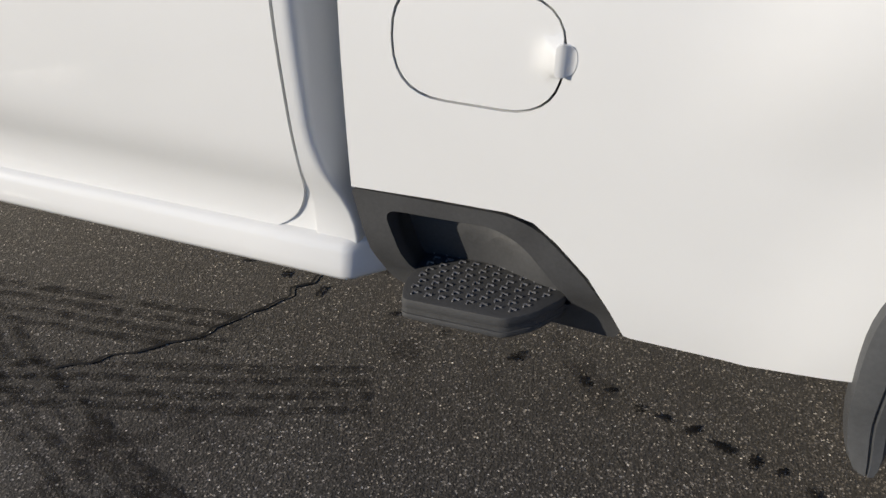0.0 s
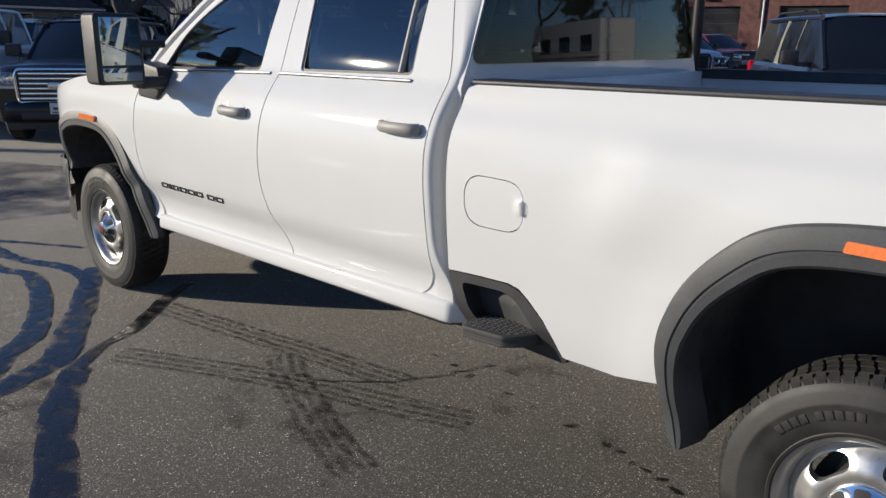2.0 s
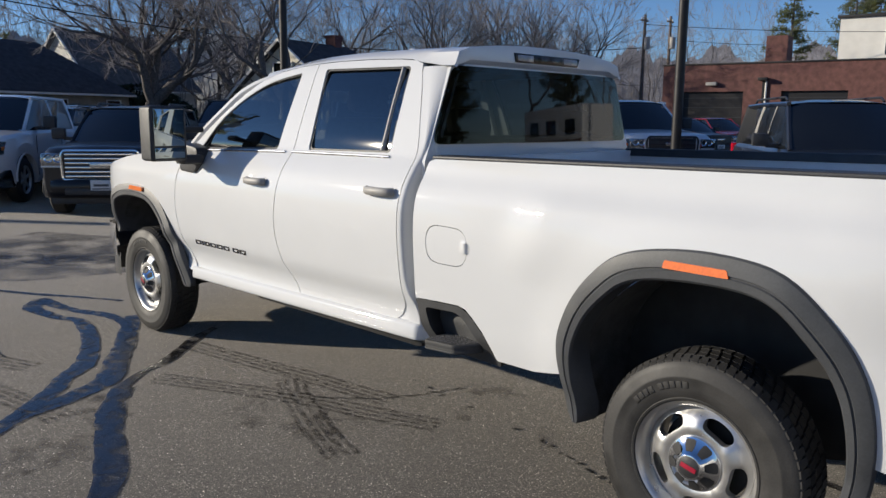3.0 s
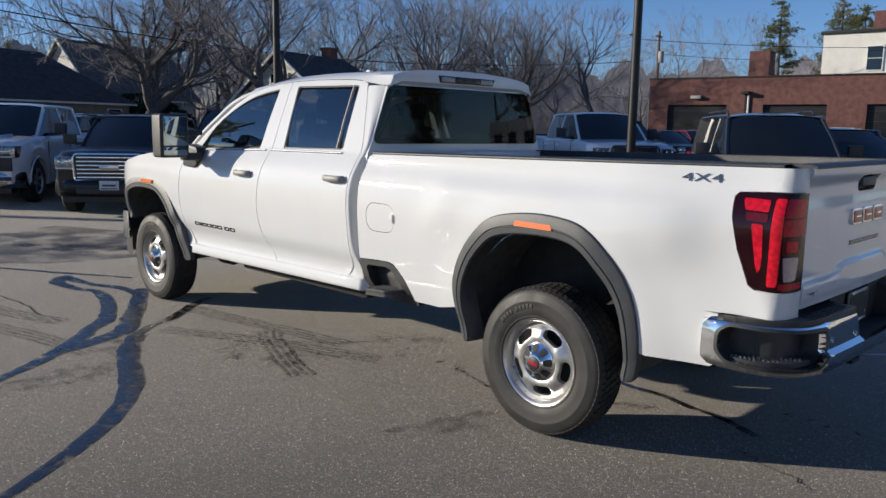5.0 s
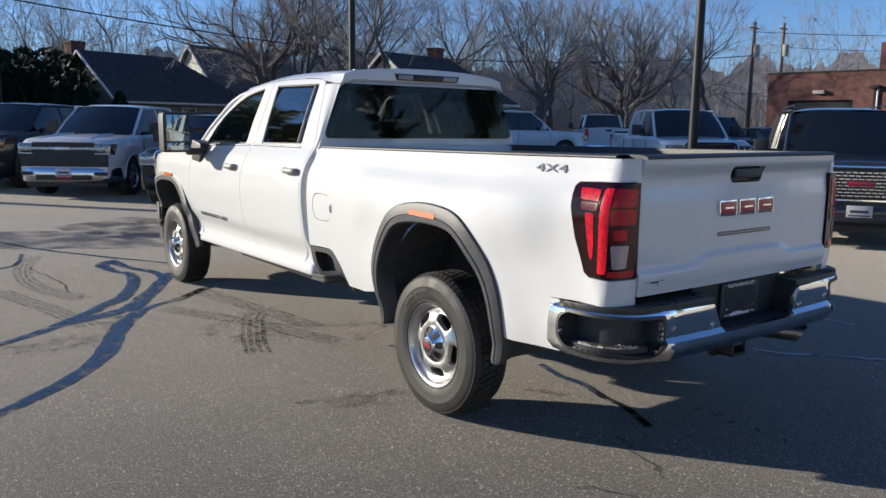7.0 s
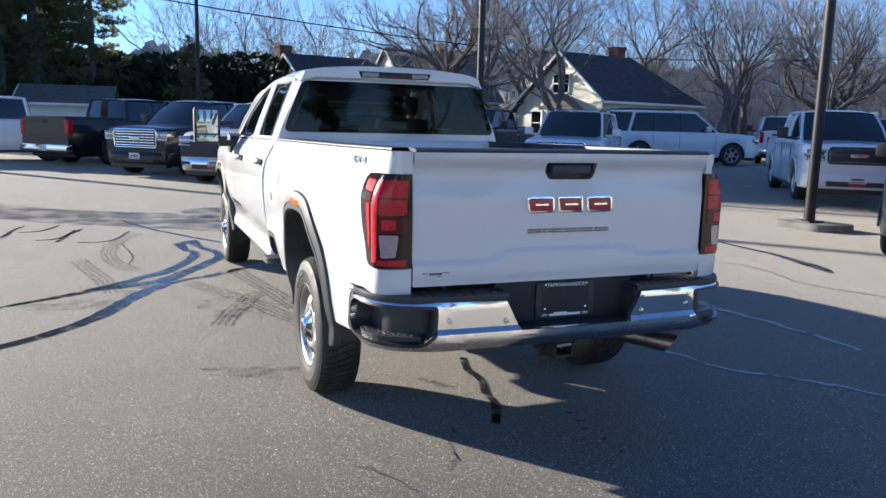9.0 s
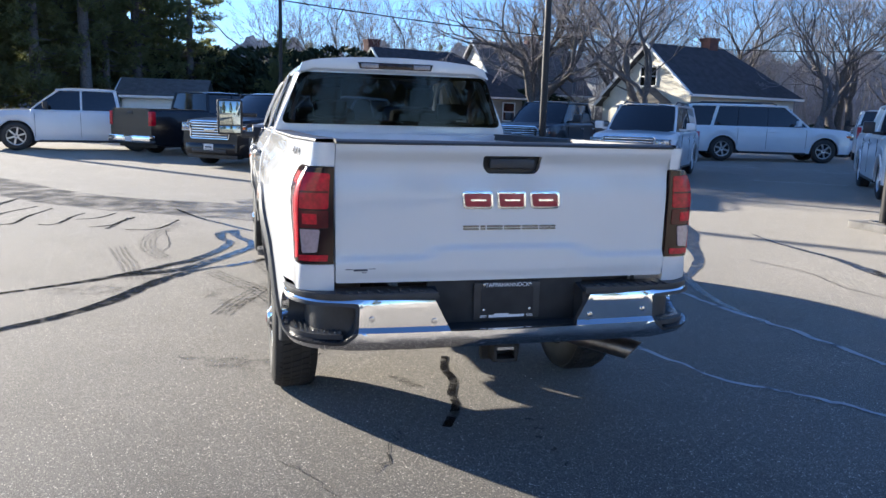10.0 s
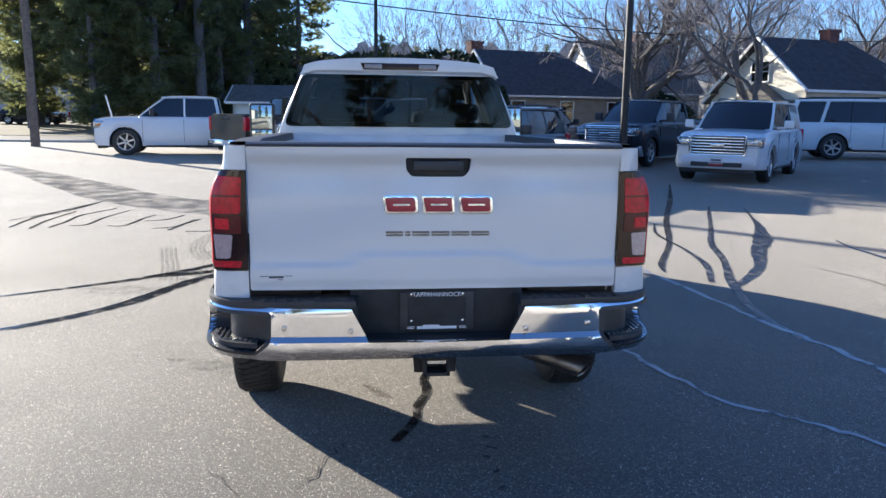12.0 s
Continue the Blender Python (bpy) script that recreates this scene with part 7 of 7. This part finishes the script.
# long dark-roofed house on the far side of the road
h2 = house("house", (-56.5, 14.2), 104, 10.5, 9.0, 2.7, 5.9, TANWALL, SHINGLE, "tan house under a wide dark roof", hip=True, chimney=(-4.2, 3.2, 1.0, 6.9))
window_unit(h2, pose(-5.28, 0.0, 3.7, 0, 0, 90), 0.9, 1.3)
for x in (-4, 0, 4):
    window_unit(h2, pose(x, -4.53, 1.5, 0, 0, 0), 1.0, 1.3)
    window_unit(h2, pose(x, 4.53, 1.5, 0, 0, 180), 1.0, 1.3)
h3 = house("house", (-63.0, 23.5), 100, 9.0, 9.0, 3.2, 7.4, WHITEWALL, GREYROOF, "white gabled house behind bare trees", chimney=(1, 0, 0.8, 8.2))
window_unit(h3, pose(-4.53, 0.8, 4.6, 0, 0, 90), 0.8, 1.5)
h4 = house("house", (-52.5, 33.5), 112, 8.0, 6.0, 2.9, 5.6, SIDING, GREYROOF, "cream gabled cottage behind bare trees")
window_unit(h4, pose(-4.03, 0.0, 1.6, 0, 0, 90), 0.9, 1.3)
house("house", (-70.0, 40.0), 120, 12.0, 8.0, 5.2, 8.6, WHITEWALL, SHINGLE, "tall white house in the trees")
shed = house("shed", (-47.0, -5.3), 85, 4.5, 4.0, 1.9, 2.8, WHITEWALL, GREYROOF, "pale garden shed with low tan roof")

# flat-roofed brick workshop
bz = min(0.6, lift(-20, 45))
shop = thing("brick_building", (-24.8, 43.2, bz), 9.0, "long red brick workshop with flat roof and dark bay doors", "building")
SHOPH = 4.75
bays = [(1.3, 5.1), (7.3, 10.9), (13.0, 17.0), (20.5, 25.5)]
edges = [0.0] + [v for b in bays for v in b] + [34.0]
for a, b in zip(edges[::2], edges[1::2]):
    part("brick_pier", box((a, 0, -0.2), (b, 0.4, SHOPH)), BRICK, shop, smooth=None)
for a, b in bays:
    part("lintel_wall", box((a, 0.002, 3.1), (b, 0.4, SHOPH - 0.002)), BRICK, shop, smooth=None)
    d = part("bay_door", box((a, 0.22, -0.2), (b, 0.30, 3.1)), POLE, shop, "dark roller door")
    for k in range(5):
        part("door_rib", box((a, 0.205, 0.3 + k * 0.6), (b, 0.222, 0.34 + k * 0.6)), PLASTIC, d)
part("side_wall", box((0.0, 0.4, -0.2), (0.4, 16, SHOPH)), BRICK, shop, smooth=None)
part("flat_roof", box((0.1, 0.1, SHOPH - 0.3), (34, 16, SHOPH - 0.15)), SHINGLE, shop)
part("coping", merge(box((-0.06, -0.06, SHOPH), (34.0, 0.46, SHOPH + 0.10), 0.02), box((-0.06, 0.46, SHOPH), (0.46, 16, SHOPH + 0.10), 0.02)), POLE, shop, "dark metal coping")
part("chimney", box((5.5, 3.0, SHOPH - 0.2), (6.8, 4.4, SHOPH + 1.9), 0.03), BRICK, shop, "red brick chimney", None)
part("wall_lamp", box((2.85, -0.3, 3.48), (3.5, 0.0, 3.68), 0.03), CONCRETE, shop)
part("flood_lamp", merge(box((6.2, -0.1, 2.4), (6.33, 0.0, 3.9)), box((6.0, -0.45, 3.72), (6.55, 0.02, 3.9), 0.02)), POLE, shop)
part("downpipe", tube([(6.42, -0.08, 0), (6.42, -0.08, 3.7)], 0.06, 8), TRIM, shop)
wb = thing("white_building", (-19.6, 59.5, bz), 8.0, "two-storey white rendered building with brick chimney", "building")
part("wall", merge(box((0, 0, -0.2), (16, 0.3, 8.9)), box((0, 0.3, -0.2), (0.3, 12, 8.9)), box((0.3, 11.7, -0.2), (16, 12, 8.9))), WHITEWALL, wb, smooth=None)
part("flat_roof", box((-0.2, -0.2, 8.9), (16, 12, 9.1), 0.03), POLE, wb)
part("chimney", box((3.2, 0.8, 9.1), (5.6, 2.4, 10.5), 0.03), BRICK, wb, "brick chimney", None)
for x in (3.6, 7.2, 10.8):
    window_unit(wb, pose(x, -0.03, 7.0), 1.0, 1.7)
for y in (3, 6.5, 9.5):
    window_unit(wb, pose(-0.03, y, 7.0, 0, 0, -90), 0.8, 1.6)

# behind the walk: an unseen white building added to bounce sunlight, and a camper mirrored in the glass
dealer = thing("bounce_building", (24.0, -47.0, 0.0), 0, "unseen white building with dark windows, added as a bounce surface", "building")
part("wall", box((0, 0, 0), (12, 37, 6.0)), WHITEWALL, dealer, smooth=None)
part("roof_edge", box((-0.4, -0.4, 6.0), (12.4, 37.4, 6.4), 0.05), GREYROOF, dealer)
for k in range(7):
    window_unit(dealer, pose(-0.03, 3 + k * 4.6, 1.6, 0, 0, -90), 2.6, 1.9)
camper = thing("camper", (15.0, 24.0, 0.2), 20, "white camper trailer with tan stripes", "trailer")
part("body", box((-3.2, -1.2, 0.6), (3.2, 1.2, 2.9), 0.15, 3), WHITE2, camper, smooth=40)
for z in (1.2, 1.35, 1.5):
    part("stripe", box((-3.15, -1.212, z), (3.15, -1.2, z + 0.06)), BRICK, camper)
for x in (-2.0, 0, 1.9):
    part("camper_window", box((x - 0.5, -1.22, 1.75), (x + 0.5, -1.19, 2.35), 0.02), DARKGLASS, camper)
for x in (-0.5, 0.5):
    part("wheel", moved(lathe([(0.2, 0.1), (0.34, 0.1), (0.36, 0.0), (0.34, -0.1)], 20, "y"), pose(x, -1.0, 0.36)), RUBBER, camper)

# lawn, road and kerb beyond the lot
def patch(x0, x1, y0, y1, z, nx=8, ny=16):
    return grid_surface([[(x, y, min(0.6, lift(x, y)) + z) for y in np.linspace(y0, y1, ny)] for x in np.linspace(x0, x1, nx)])


tagged(link("lawn", patch(-140, -37.0, -90, 110, 0.02, 24, 40), GRASS, smooth=0), "dull winter grass and leaf litter under the trees", "grass", kind="structure")
tagged(link("road", patch(-36.6, -31.0, -90, 60, 0.012, 6, 40), mat("road_asphalt", (0.085, 0.083, 0.08), 0.8, var=0.2, scale=1.5, fine=0.3), smooth=0), "grey side road beyond the lot", "road", kind="structure")
tagged(link("kerb", box((-30.9, -60, 0.15), (-30.7, 9, lift(-30.8, -10) + 0.10), 0.02), CONCRETE, smooth=40), "pale concrete kerb along the road", "kerb", kind="structure")


# ---- trees ----
def bare_tree(seed, height, trunk_r, fork=0.18, levels=6, spread=0.55, droop=0.0, shoots=2, twigs=3, stems=3, reach=1.5):
    """A crooked trunk that forks again and again into spreading limbs, with sprays of fine twigs; returns two meshes."""
    rng = random.Random(seed)
    wood, twig = bmesh.new(), bmesh.new()

    def turned(d, ang):
        side = Matrix.Rotation(rng.uniform(0, 6.283), 3, d) @ d.orthogonal().normalized()
        return (d * math.cos(ang) + side * math.sin(ang)).normalized()

    def spray(p, d, length):
        e = turned(d, rng.uniform(0.1, 0.5))
        q = p + e * length * 0.5
        w = q + (e + Vector((rng.gauss(0, 0.25), rng.gauss(0, 0.25), rng.gauss(0.05, 0.2)))).normalized() * length * 0.5
        add_tube(twig, [p, q, w], [0.014, 0.011, 0.006], 3, cap=False)
        for t in (0.35, 0.7):
            o = p.lerp(w, t)
            add_tube(twig, [o, o + turned(e, rng.uniform(0.4, 0.9)) * length * rng.uniform(0.3, 0.55)], [0.008, 0.005], 3, cap=False)

    def grow(p, d, length, r, lev):
        n = 4 if lev < 3 else 3
        pts, rad, q, e = [p.copy()], [r], p.copy(), d.copy()
        for k in range(n):
            e = (e + Vector((rng.gauss(0, 0.20), rng.gauss(0, 0.20), rng.gauss(0.06 - droop * (lev > 1), 0.15)))).normalized()
            q = q + e * (length / n)
            pts.append(q.copy())
            rad.append(r * (1 - 0.30 * (k + 1) / n))
        add_tube(wood if lev < 5 else twig, pts, rad, (9, 7, 6, 5, 4, 3, 3, 3)[lev], cap=False)
        for k in range(shoots if lev < levels - 1 else twigs):
            t = rng.uniform(0.25, 1.0) * n
            i = min(n - 1, int(t))
            b = pts[i].lerp(pts[i + 1], t - i)
            if lev >= levels - 2:
                spray(b, (pts[i + 1] - pts[i]).normalized(), rng.uniform(0.7, 1.5))
            elif lev > 0:
                grow(b, turned(e, rng.uniform(0.6, 1.2)), length * 0.55, max(0.012, rad[i] * 0.35), min(levels - 1, lev + 2))
        if lev >= levels - 1:
            for k in range(2):
                spray(pts[-1], e, rng.uniform(0.7, 1.5))
            return
        for k in range(stems if lev == 0 else (3 if rng.random() < 0.35 else 2)):
            ang = rng.uniform(0.45, 1.25) * spread * (1.3 if lev == 0 else 1.0)
            nd = turned(e, ang)
            if nd.z < -0.1:
                nd.z *= -0.5
            grow(pts[-1], nd.normalized(), length * rng.uniform(0.68, 0.92) * (reach if lev == 0 else 1.0), max(0.012, rad[-1] * rng.uniform(0.62, 0.78)), lev + 1)

    flare = [(0, 0, -0.3), (0, 0, 0.25), (0.02, 0.0, 0.8)]
    add_tube(wood, flare, [trunk_r * 1.6, trunk_r * 1.15, trunk_r], 10, cap=False)
    grow(Vector((0.02, 0, 0.75)), Vector((rng.gauss(0, 0.06), rng.gauss(0, 0.06), 1)).normalized(), height * fork, trunk_r, 0)
    top = max(v.co.z for v in twig.verts)
    for bm in (wood, twig):
        for v in bm.verts:
            v.co *= height / top
    return wood, twig


def plant(name, meshes, x, y, rz, scale, label, parts=(("trunk", 0), ("crown", 1))):
    ob = thing(name, (x, y, min(0.6, lift(x, y))), rz, label, "tree", "trees round the lot")
    ob.scale = (scale, scale, scale)
    for pn, k in parts:
        c = new(pn, meshes[k])
        c.parent = ob
    return ob


def keep(name, bm, material, smooth=True):
    me = bpy.data.meshes.new(name)
    bm.to_mesh(me)
    bm.free()
    me.materials.append(material)
    if smooth:
        me.polygons.foreach_set("use_smooth", [True] * len(me.polygons))
    return me


kinds = []
for seed, hgt, tr, fork, levels, spread, droop, shoots, twigs, stems, reach in (
        (11, 14.5, 0.66, 0.10, 6, 0.52, 0.0, 2, 2, 7, 2.9), (12, 17, 0.52, 0.13, 6, 0.42, 0.0, 1, 2, 4, 2.2), (13, 19, 0.46, 0.20, 6, 0.38, 0.0, 1, 2, 3, 1.6),
        (14, 17, 0.44, 0.15, 6, 0.42, 0.0, 1, 2, 3, 1.9), (15, 17, 0.26, 0.26, 6, 0.40, 0.0, 1, 1, 2, 1.5), (16, 16, 0.26, 0.20, 6, 0.5, 0.0, 1, 1, 3, 1.5)):
    wood, twig = bare_tree(seed, hgt, tr, fork, levels, spread, droop, shoots, twigs, stems, reach)
    kinds.append((keep("bare_trunk", wood, BARK), keep("bare_crown", twig, TWIG)))
near_trees = [(0, -43.4, 17.5, 0, 1.0), (2, -33.4, 20.1, 40, 0.72), (3, -34.6, 19.6, 160, 0.70), (1, -30.5, 28.5, 250, 0.62), (1, -49.0, 27.0, 40, 0.9), (3, -47.0, 35.0, 10, 0.85), (2, -45.0, 42.5, 70, 0.85),
              (0, -39.0, 46.0, 200, 0.95), (3, -33.0, 48.5, 100, 0.75), (3, -38.5, 36.5, 330, 0.7), (4, -70.0, -0.4, 60, 0.7), (4, -62.0, 4.0, 90, 0.7), (2, -31.5, 37.5, 210, 0.62), (4, -58.0, 30.0, 15, 0.9), (2, -41.0, 40.0, 33, 0.8)]
for k, x, y, rz, s in near_trees:
    plant("bare_tree", kinds[k], x, y, rz, s, "tall leafless winter tree with grey-brown branches")
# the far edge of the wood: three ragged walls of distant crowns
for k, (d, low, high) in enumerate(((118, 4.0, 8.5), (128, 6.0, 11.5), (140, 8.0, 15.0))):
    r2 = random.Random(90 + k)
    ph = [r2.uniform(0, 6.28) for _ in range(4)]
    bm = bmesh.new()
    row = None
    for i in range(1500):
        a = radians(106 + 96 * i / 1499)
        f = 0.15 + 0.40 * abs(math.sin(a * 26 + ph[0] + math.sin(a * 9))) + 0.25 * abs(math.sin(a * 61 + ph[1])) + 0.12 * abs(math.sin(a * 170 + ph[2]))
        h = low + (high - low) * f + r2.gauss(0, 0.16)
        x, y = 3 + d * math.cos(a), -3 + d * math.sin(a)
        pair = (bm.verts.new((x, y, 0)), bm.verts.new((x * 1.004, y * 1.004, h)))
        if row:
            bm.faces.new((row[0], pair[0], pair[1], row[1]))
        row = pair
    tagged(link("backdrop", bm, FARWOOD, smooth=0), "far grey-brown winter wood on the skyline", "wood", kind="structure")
# brush and saplings between the far trees
rng = random.Random(77)
brush = bmesh.new()
for i in range(5200):
    a = radians(rng.uniform(111, 175))
    d = rng.uniform(66, 112)
    x, y = 3 + d * math.cos(a), -3 + d * math.sin(a)
    if -42 < x < 8 and 38 < y < 76:
        continue
    h = rng.uniform(1.5, 4.0) if i % 3 else rng.uniform(5, 13)
    p = Vector((x, y, 0.3 + (0 if i % 3 else rng.uniform(0, 2))))
    e = Vector((rng.gauss(0, 0.22), rng.gauss(0, 0.22), 1)).normalized()
    q = p + e * h * 0.5
    w = q + (e + Vector((rng.gauss(0, 0.2), rng.gauss(0, 0.2), 0.1))).normalized() * h * 0.5
    add_tube(brush, [p, q, w], [0.035, 0.028, 0.010], 3, cap=False)
    for j in range(3):
        t = rng.uniform(0.3, 0.9)
        o = p.lerp(w, t)
        add_tube(brush, [o, o + Vector((rng.gauss(0, 0.5), rng.gauss(0, 0.5), rng.uniform(0.3, 1.0))) * h * 0.22], [0.018, 0.007], 3, cap=False)
th = link("thicket", brush, TWIG, smooth=0)
tagged(th, "brown leafless brush and saplings along the far wood", "brush", kind="stuff")
rng = random.Random(21)
placed = 0
while placed < 40:
    a = radians(rng.uniform(110, 176))
    d = rng.uniform(62, 120)
    x, y = 3 + d * math.cos(a), -3 + d * math.sin(a)
    if (-42 < x < 8 and 38 < y < 76) or math.hypot(x + 57, y - 14) < 8 or math.hypot(x + 63, y - 23.5) < 7:
        continue
    placed += 1
    plant("bare_tree", kinds[4 + rng.randrange(2)], x, y, rng.uniform(0, 360), rng.uniform(0.75, 1.1), "distant leafless winter tree in the wood")
# the street behind the walk, seen mirrored in the truck's glass
for i in range(16):
    a = radians(-62 + i * 9.5)
    d = 48 + 9 * ((i * 7) % 3)
    plant("bare_tree", kinds[4 + i % 2], d * math.cos(a), d * math.sin(a), i * 50, 1.0, "leafless winter tree across the street")


def pine(seed, height, radius, bare=0.25, dense=1.0):
    """A tall pine: straight trunk, whorled limbs, tufts of needles along them."""
    rng = random.Random(seed)
    wood = bmesh.new()
    add_tube(wood, [(0, 0, -0.3), (0.05, 0, height * 0.5), (0.0, 0.05, height)], [height * 0.020, height * 0.013, 0.02], 8, cap=False)
    vs, fs = [], []

    def tuft(c, size, out):
        for k in range(7):
            d = (out * 0.8 + Vector((rng.gauss(0, 0.7), rng.gauss(0, 0.7), rng.gauss(0.15, 0.55)))).normalized()
            s = d.cross(Vector((rng.gauss(0, 1), rng.gauss(0, 1), rng.gauss(0, 1)))).normalized() * size * rng.uniform(0.10, 0.17)
            i = len(vs)
            tip = c + d * size * rng.uniform(0.8, 1.3)
            vs.extend((c - s, c + s, tip))
            fs.append((i, i + 1, i + 2))

    z = height * bare
    while z < height * 0.985:
        t = (z / height - bare) / (1 - bare)
        reach = radius * (0.55 + 0.6 * t if t < 0.35 else 1.05 * (1 - t) ** 0.7 + 0.1) * rng.uniform(0.65, 1.15)
        for k in range(rng.randint(3, 5)):
            a = rng.uniform(0, 6.283)
            drop = rng.uniform(-0.15, 0.30)
            r2 = reach * rng.uniform(0.6, 1.1)
            d = Vector((math.cos(a), math.sin(a), drop))
            pts = [Vector((0, 0, z)) + d * (r2 * f) + Vector((0, 0, -0.12 * r2 * math.sin(3.1 * f))) for f in (0, 0.35, 0.7, 1.0)]
            add_tube(wood, pts, [0.055, 0.04, 0.025, 0.01], 4, cap=False)
            for q in range(int(r2 * 15 * dense)):
                f = rng.uniform(0.22, 1.0) ** 0.8
                i = min(2, int(f * 3))
                p = pts[i].lerp(pts[i + 1], f * 3 - i) + Vector((rng.gauss(0, 0.20), rng.gauss(0, 0.20), rng.gauss(0.08, 0.14))) * (0.5 + f)
                tuft(p, 0.30, d * 0.5)
        z += height * rng.uniform(0.020, 0.036)
    me = bpy.data.meshes.new("pine_crown")
    me.from_pydata([tuple(v) for v in vs], [], fs)
    me.materials.append(NEEDLE)
    return keep("pine_trunk", wood, BARK), me


pines = [pine(31, 17, 4.4, 0.10, 1.15), pine(32, 20, 3.8, 0.22, 1.0), pine(33, 14, 3.6, 0.06, 1.2)]
for k, x, y, rz, s in [(0, -48.2, -20.6, 0, 1.1), (0, -50.0, -16.5, 50, 1.1), (0, -45.0, -12.2, 120, 1.0), (1, -46.5, -9.8, 190, 0.95), (0, -51.8, -7.5, 230, 1.1), (0, -53.0, -12.0, 10, 1.15), (0, -56.0, -4.4, 80, 0.9),
                       (2, -55.0, -17.0, 300, 1.4), (0, -58.0, -9.0, 330, 1.1), (1, -52.0, -22.0, 90, 1.0), (2, -60.0, -14.0, 30, 1.5), (2, -44.0, -15.5, 70, 0.9), (2, -57.0, -23.5, 110, 1.3), (0, -62.0, -19.0, 210, 1.1), (2, -49.0, -9.0, 260, 0.95),
                       (1, -28.7, 74.0, 20, 0.72), (1, -25.0, 80.0, 160, 0.80), (2, -22.0, 77.0, 200, 0.95), (2, -75, 12, 10, 0.55), (2, -78, 20, 100, 0.6), (2, -80, 30, 200, 0.6), (2, -74, 6, 40, 0.55),
                       # first one below is unseen, added to cast shade across the near ground
                       (0, -25.6, -29.4, 0, 0.85), (2, -47.0, 1.5, 60, 0.45),
                       (2, 62, 12, 0, 1.4), (2, 60, 22, 60, 1.4), (0, 50, 30, 120, 0.9), (2, 38, 36, 200, 1.0), (0, 62, 0, 20, 1.1), (2, 60, -12, 80, 1.4), (0, 30, 46, 140, 0.9), (2, 20, 52, 10, 1.0), (2, 42, -24, 300, 1.0)]:
    plant("pine_tree", pines[k], x, y, rz, s, "tall dark green pine with open layered branches")


def shrub(seed, h, r, cone=True):
    rng = random.Random(seed)
    vs, fs = [], []
    for k in range(1500):
        t = rng.random()
        rr = (r * (1 - t) ** 0.7 if cone else r * math.sqrt(max(0.02, 1 - (2 * t - 1) ** 2))) * (0.75 + 0.3 * rng.random())
        a = rng.uniform(0, 6.283)
        c = Vector((rr * math.cos(a), rr * math.sin(a), 0.05 + t * h))
        d = Vector((math.cos(a), math.sin(a), rng.uniform(0, 1.2))).normalized()
        s = d.cross(Vector((rng.gauss(0, 1), rng.gauss(0, 1), rng.gauss(0, 1)))).normalized() * 0.07
        i = len(vs)
        vs.extend((c - s, c + s, c + d * 0.22))
        fs.append((i, i + 1, i + 2))
    me = bpy.data.meshes.new("shrub_leaves")
    me.from_pydata([tuple(v) for v in vs], [], fs)
    me.materials.append(HEDGE)
    st = bmesh.new()
    add_tube(st, [(0, 0, -0.1), (0, 0, h * 0.8)], [r * 0.6, r * 0.12], 8)
    return keep("shrub_stem", st, HEDGE), me


cone, dome = shrub(51, 3.4, 1.1), shrub(52, 2.2, 1.7, False)
for x, y, s in ((-50.9, 5.7, 0.95), (-50.0, 6.9, 1.1), (-48.5, 7.6, 1.0), (-48.0, 9.6, 0.9), (-51.5, 4.4, 1.0)):
    plant("conical_evergreen", cone, x, y, 0, s, "clipped conical evergreen shrub by the house", (("stem", 0), ("leaves", 1)))
for i in range(26):
    y = -11 + i * 1.45
    plant("evergreen_hedge_shrub", dome, -60.5 + 0.12 * (y % 5) + (4 if y > 2 else 0), y, i * 40, (2.35 if y < 7 else 1.25) + 0.25 * math.sin(i * 1.7), "dark evergreen shrub in a ragged hedge", (("stem", 0), ("leaves", 1)))
for x, y, s in ((-33.5, 23.2, 0.5), (-34.2, 22.2, 0.45), (-36.5, 33.5, 0.55), (-38.5, 19.0, 0.55)):
    plant("evergreen_shrub", dome, x, y, 0, s, "low dark evergreen shrub by the house", (("stem", 0), ("leaves", 1)))
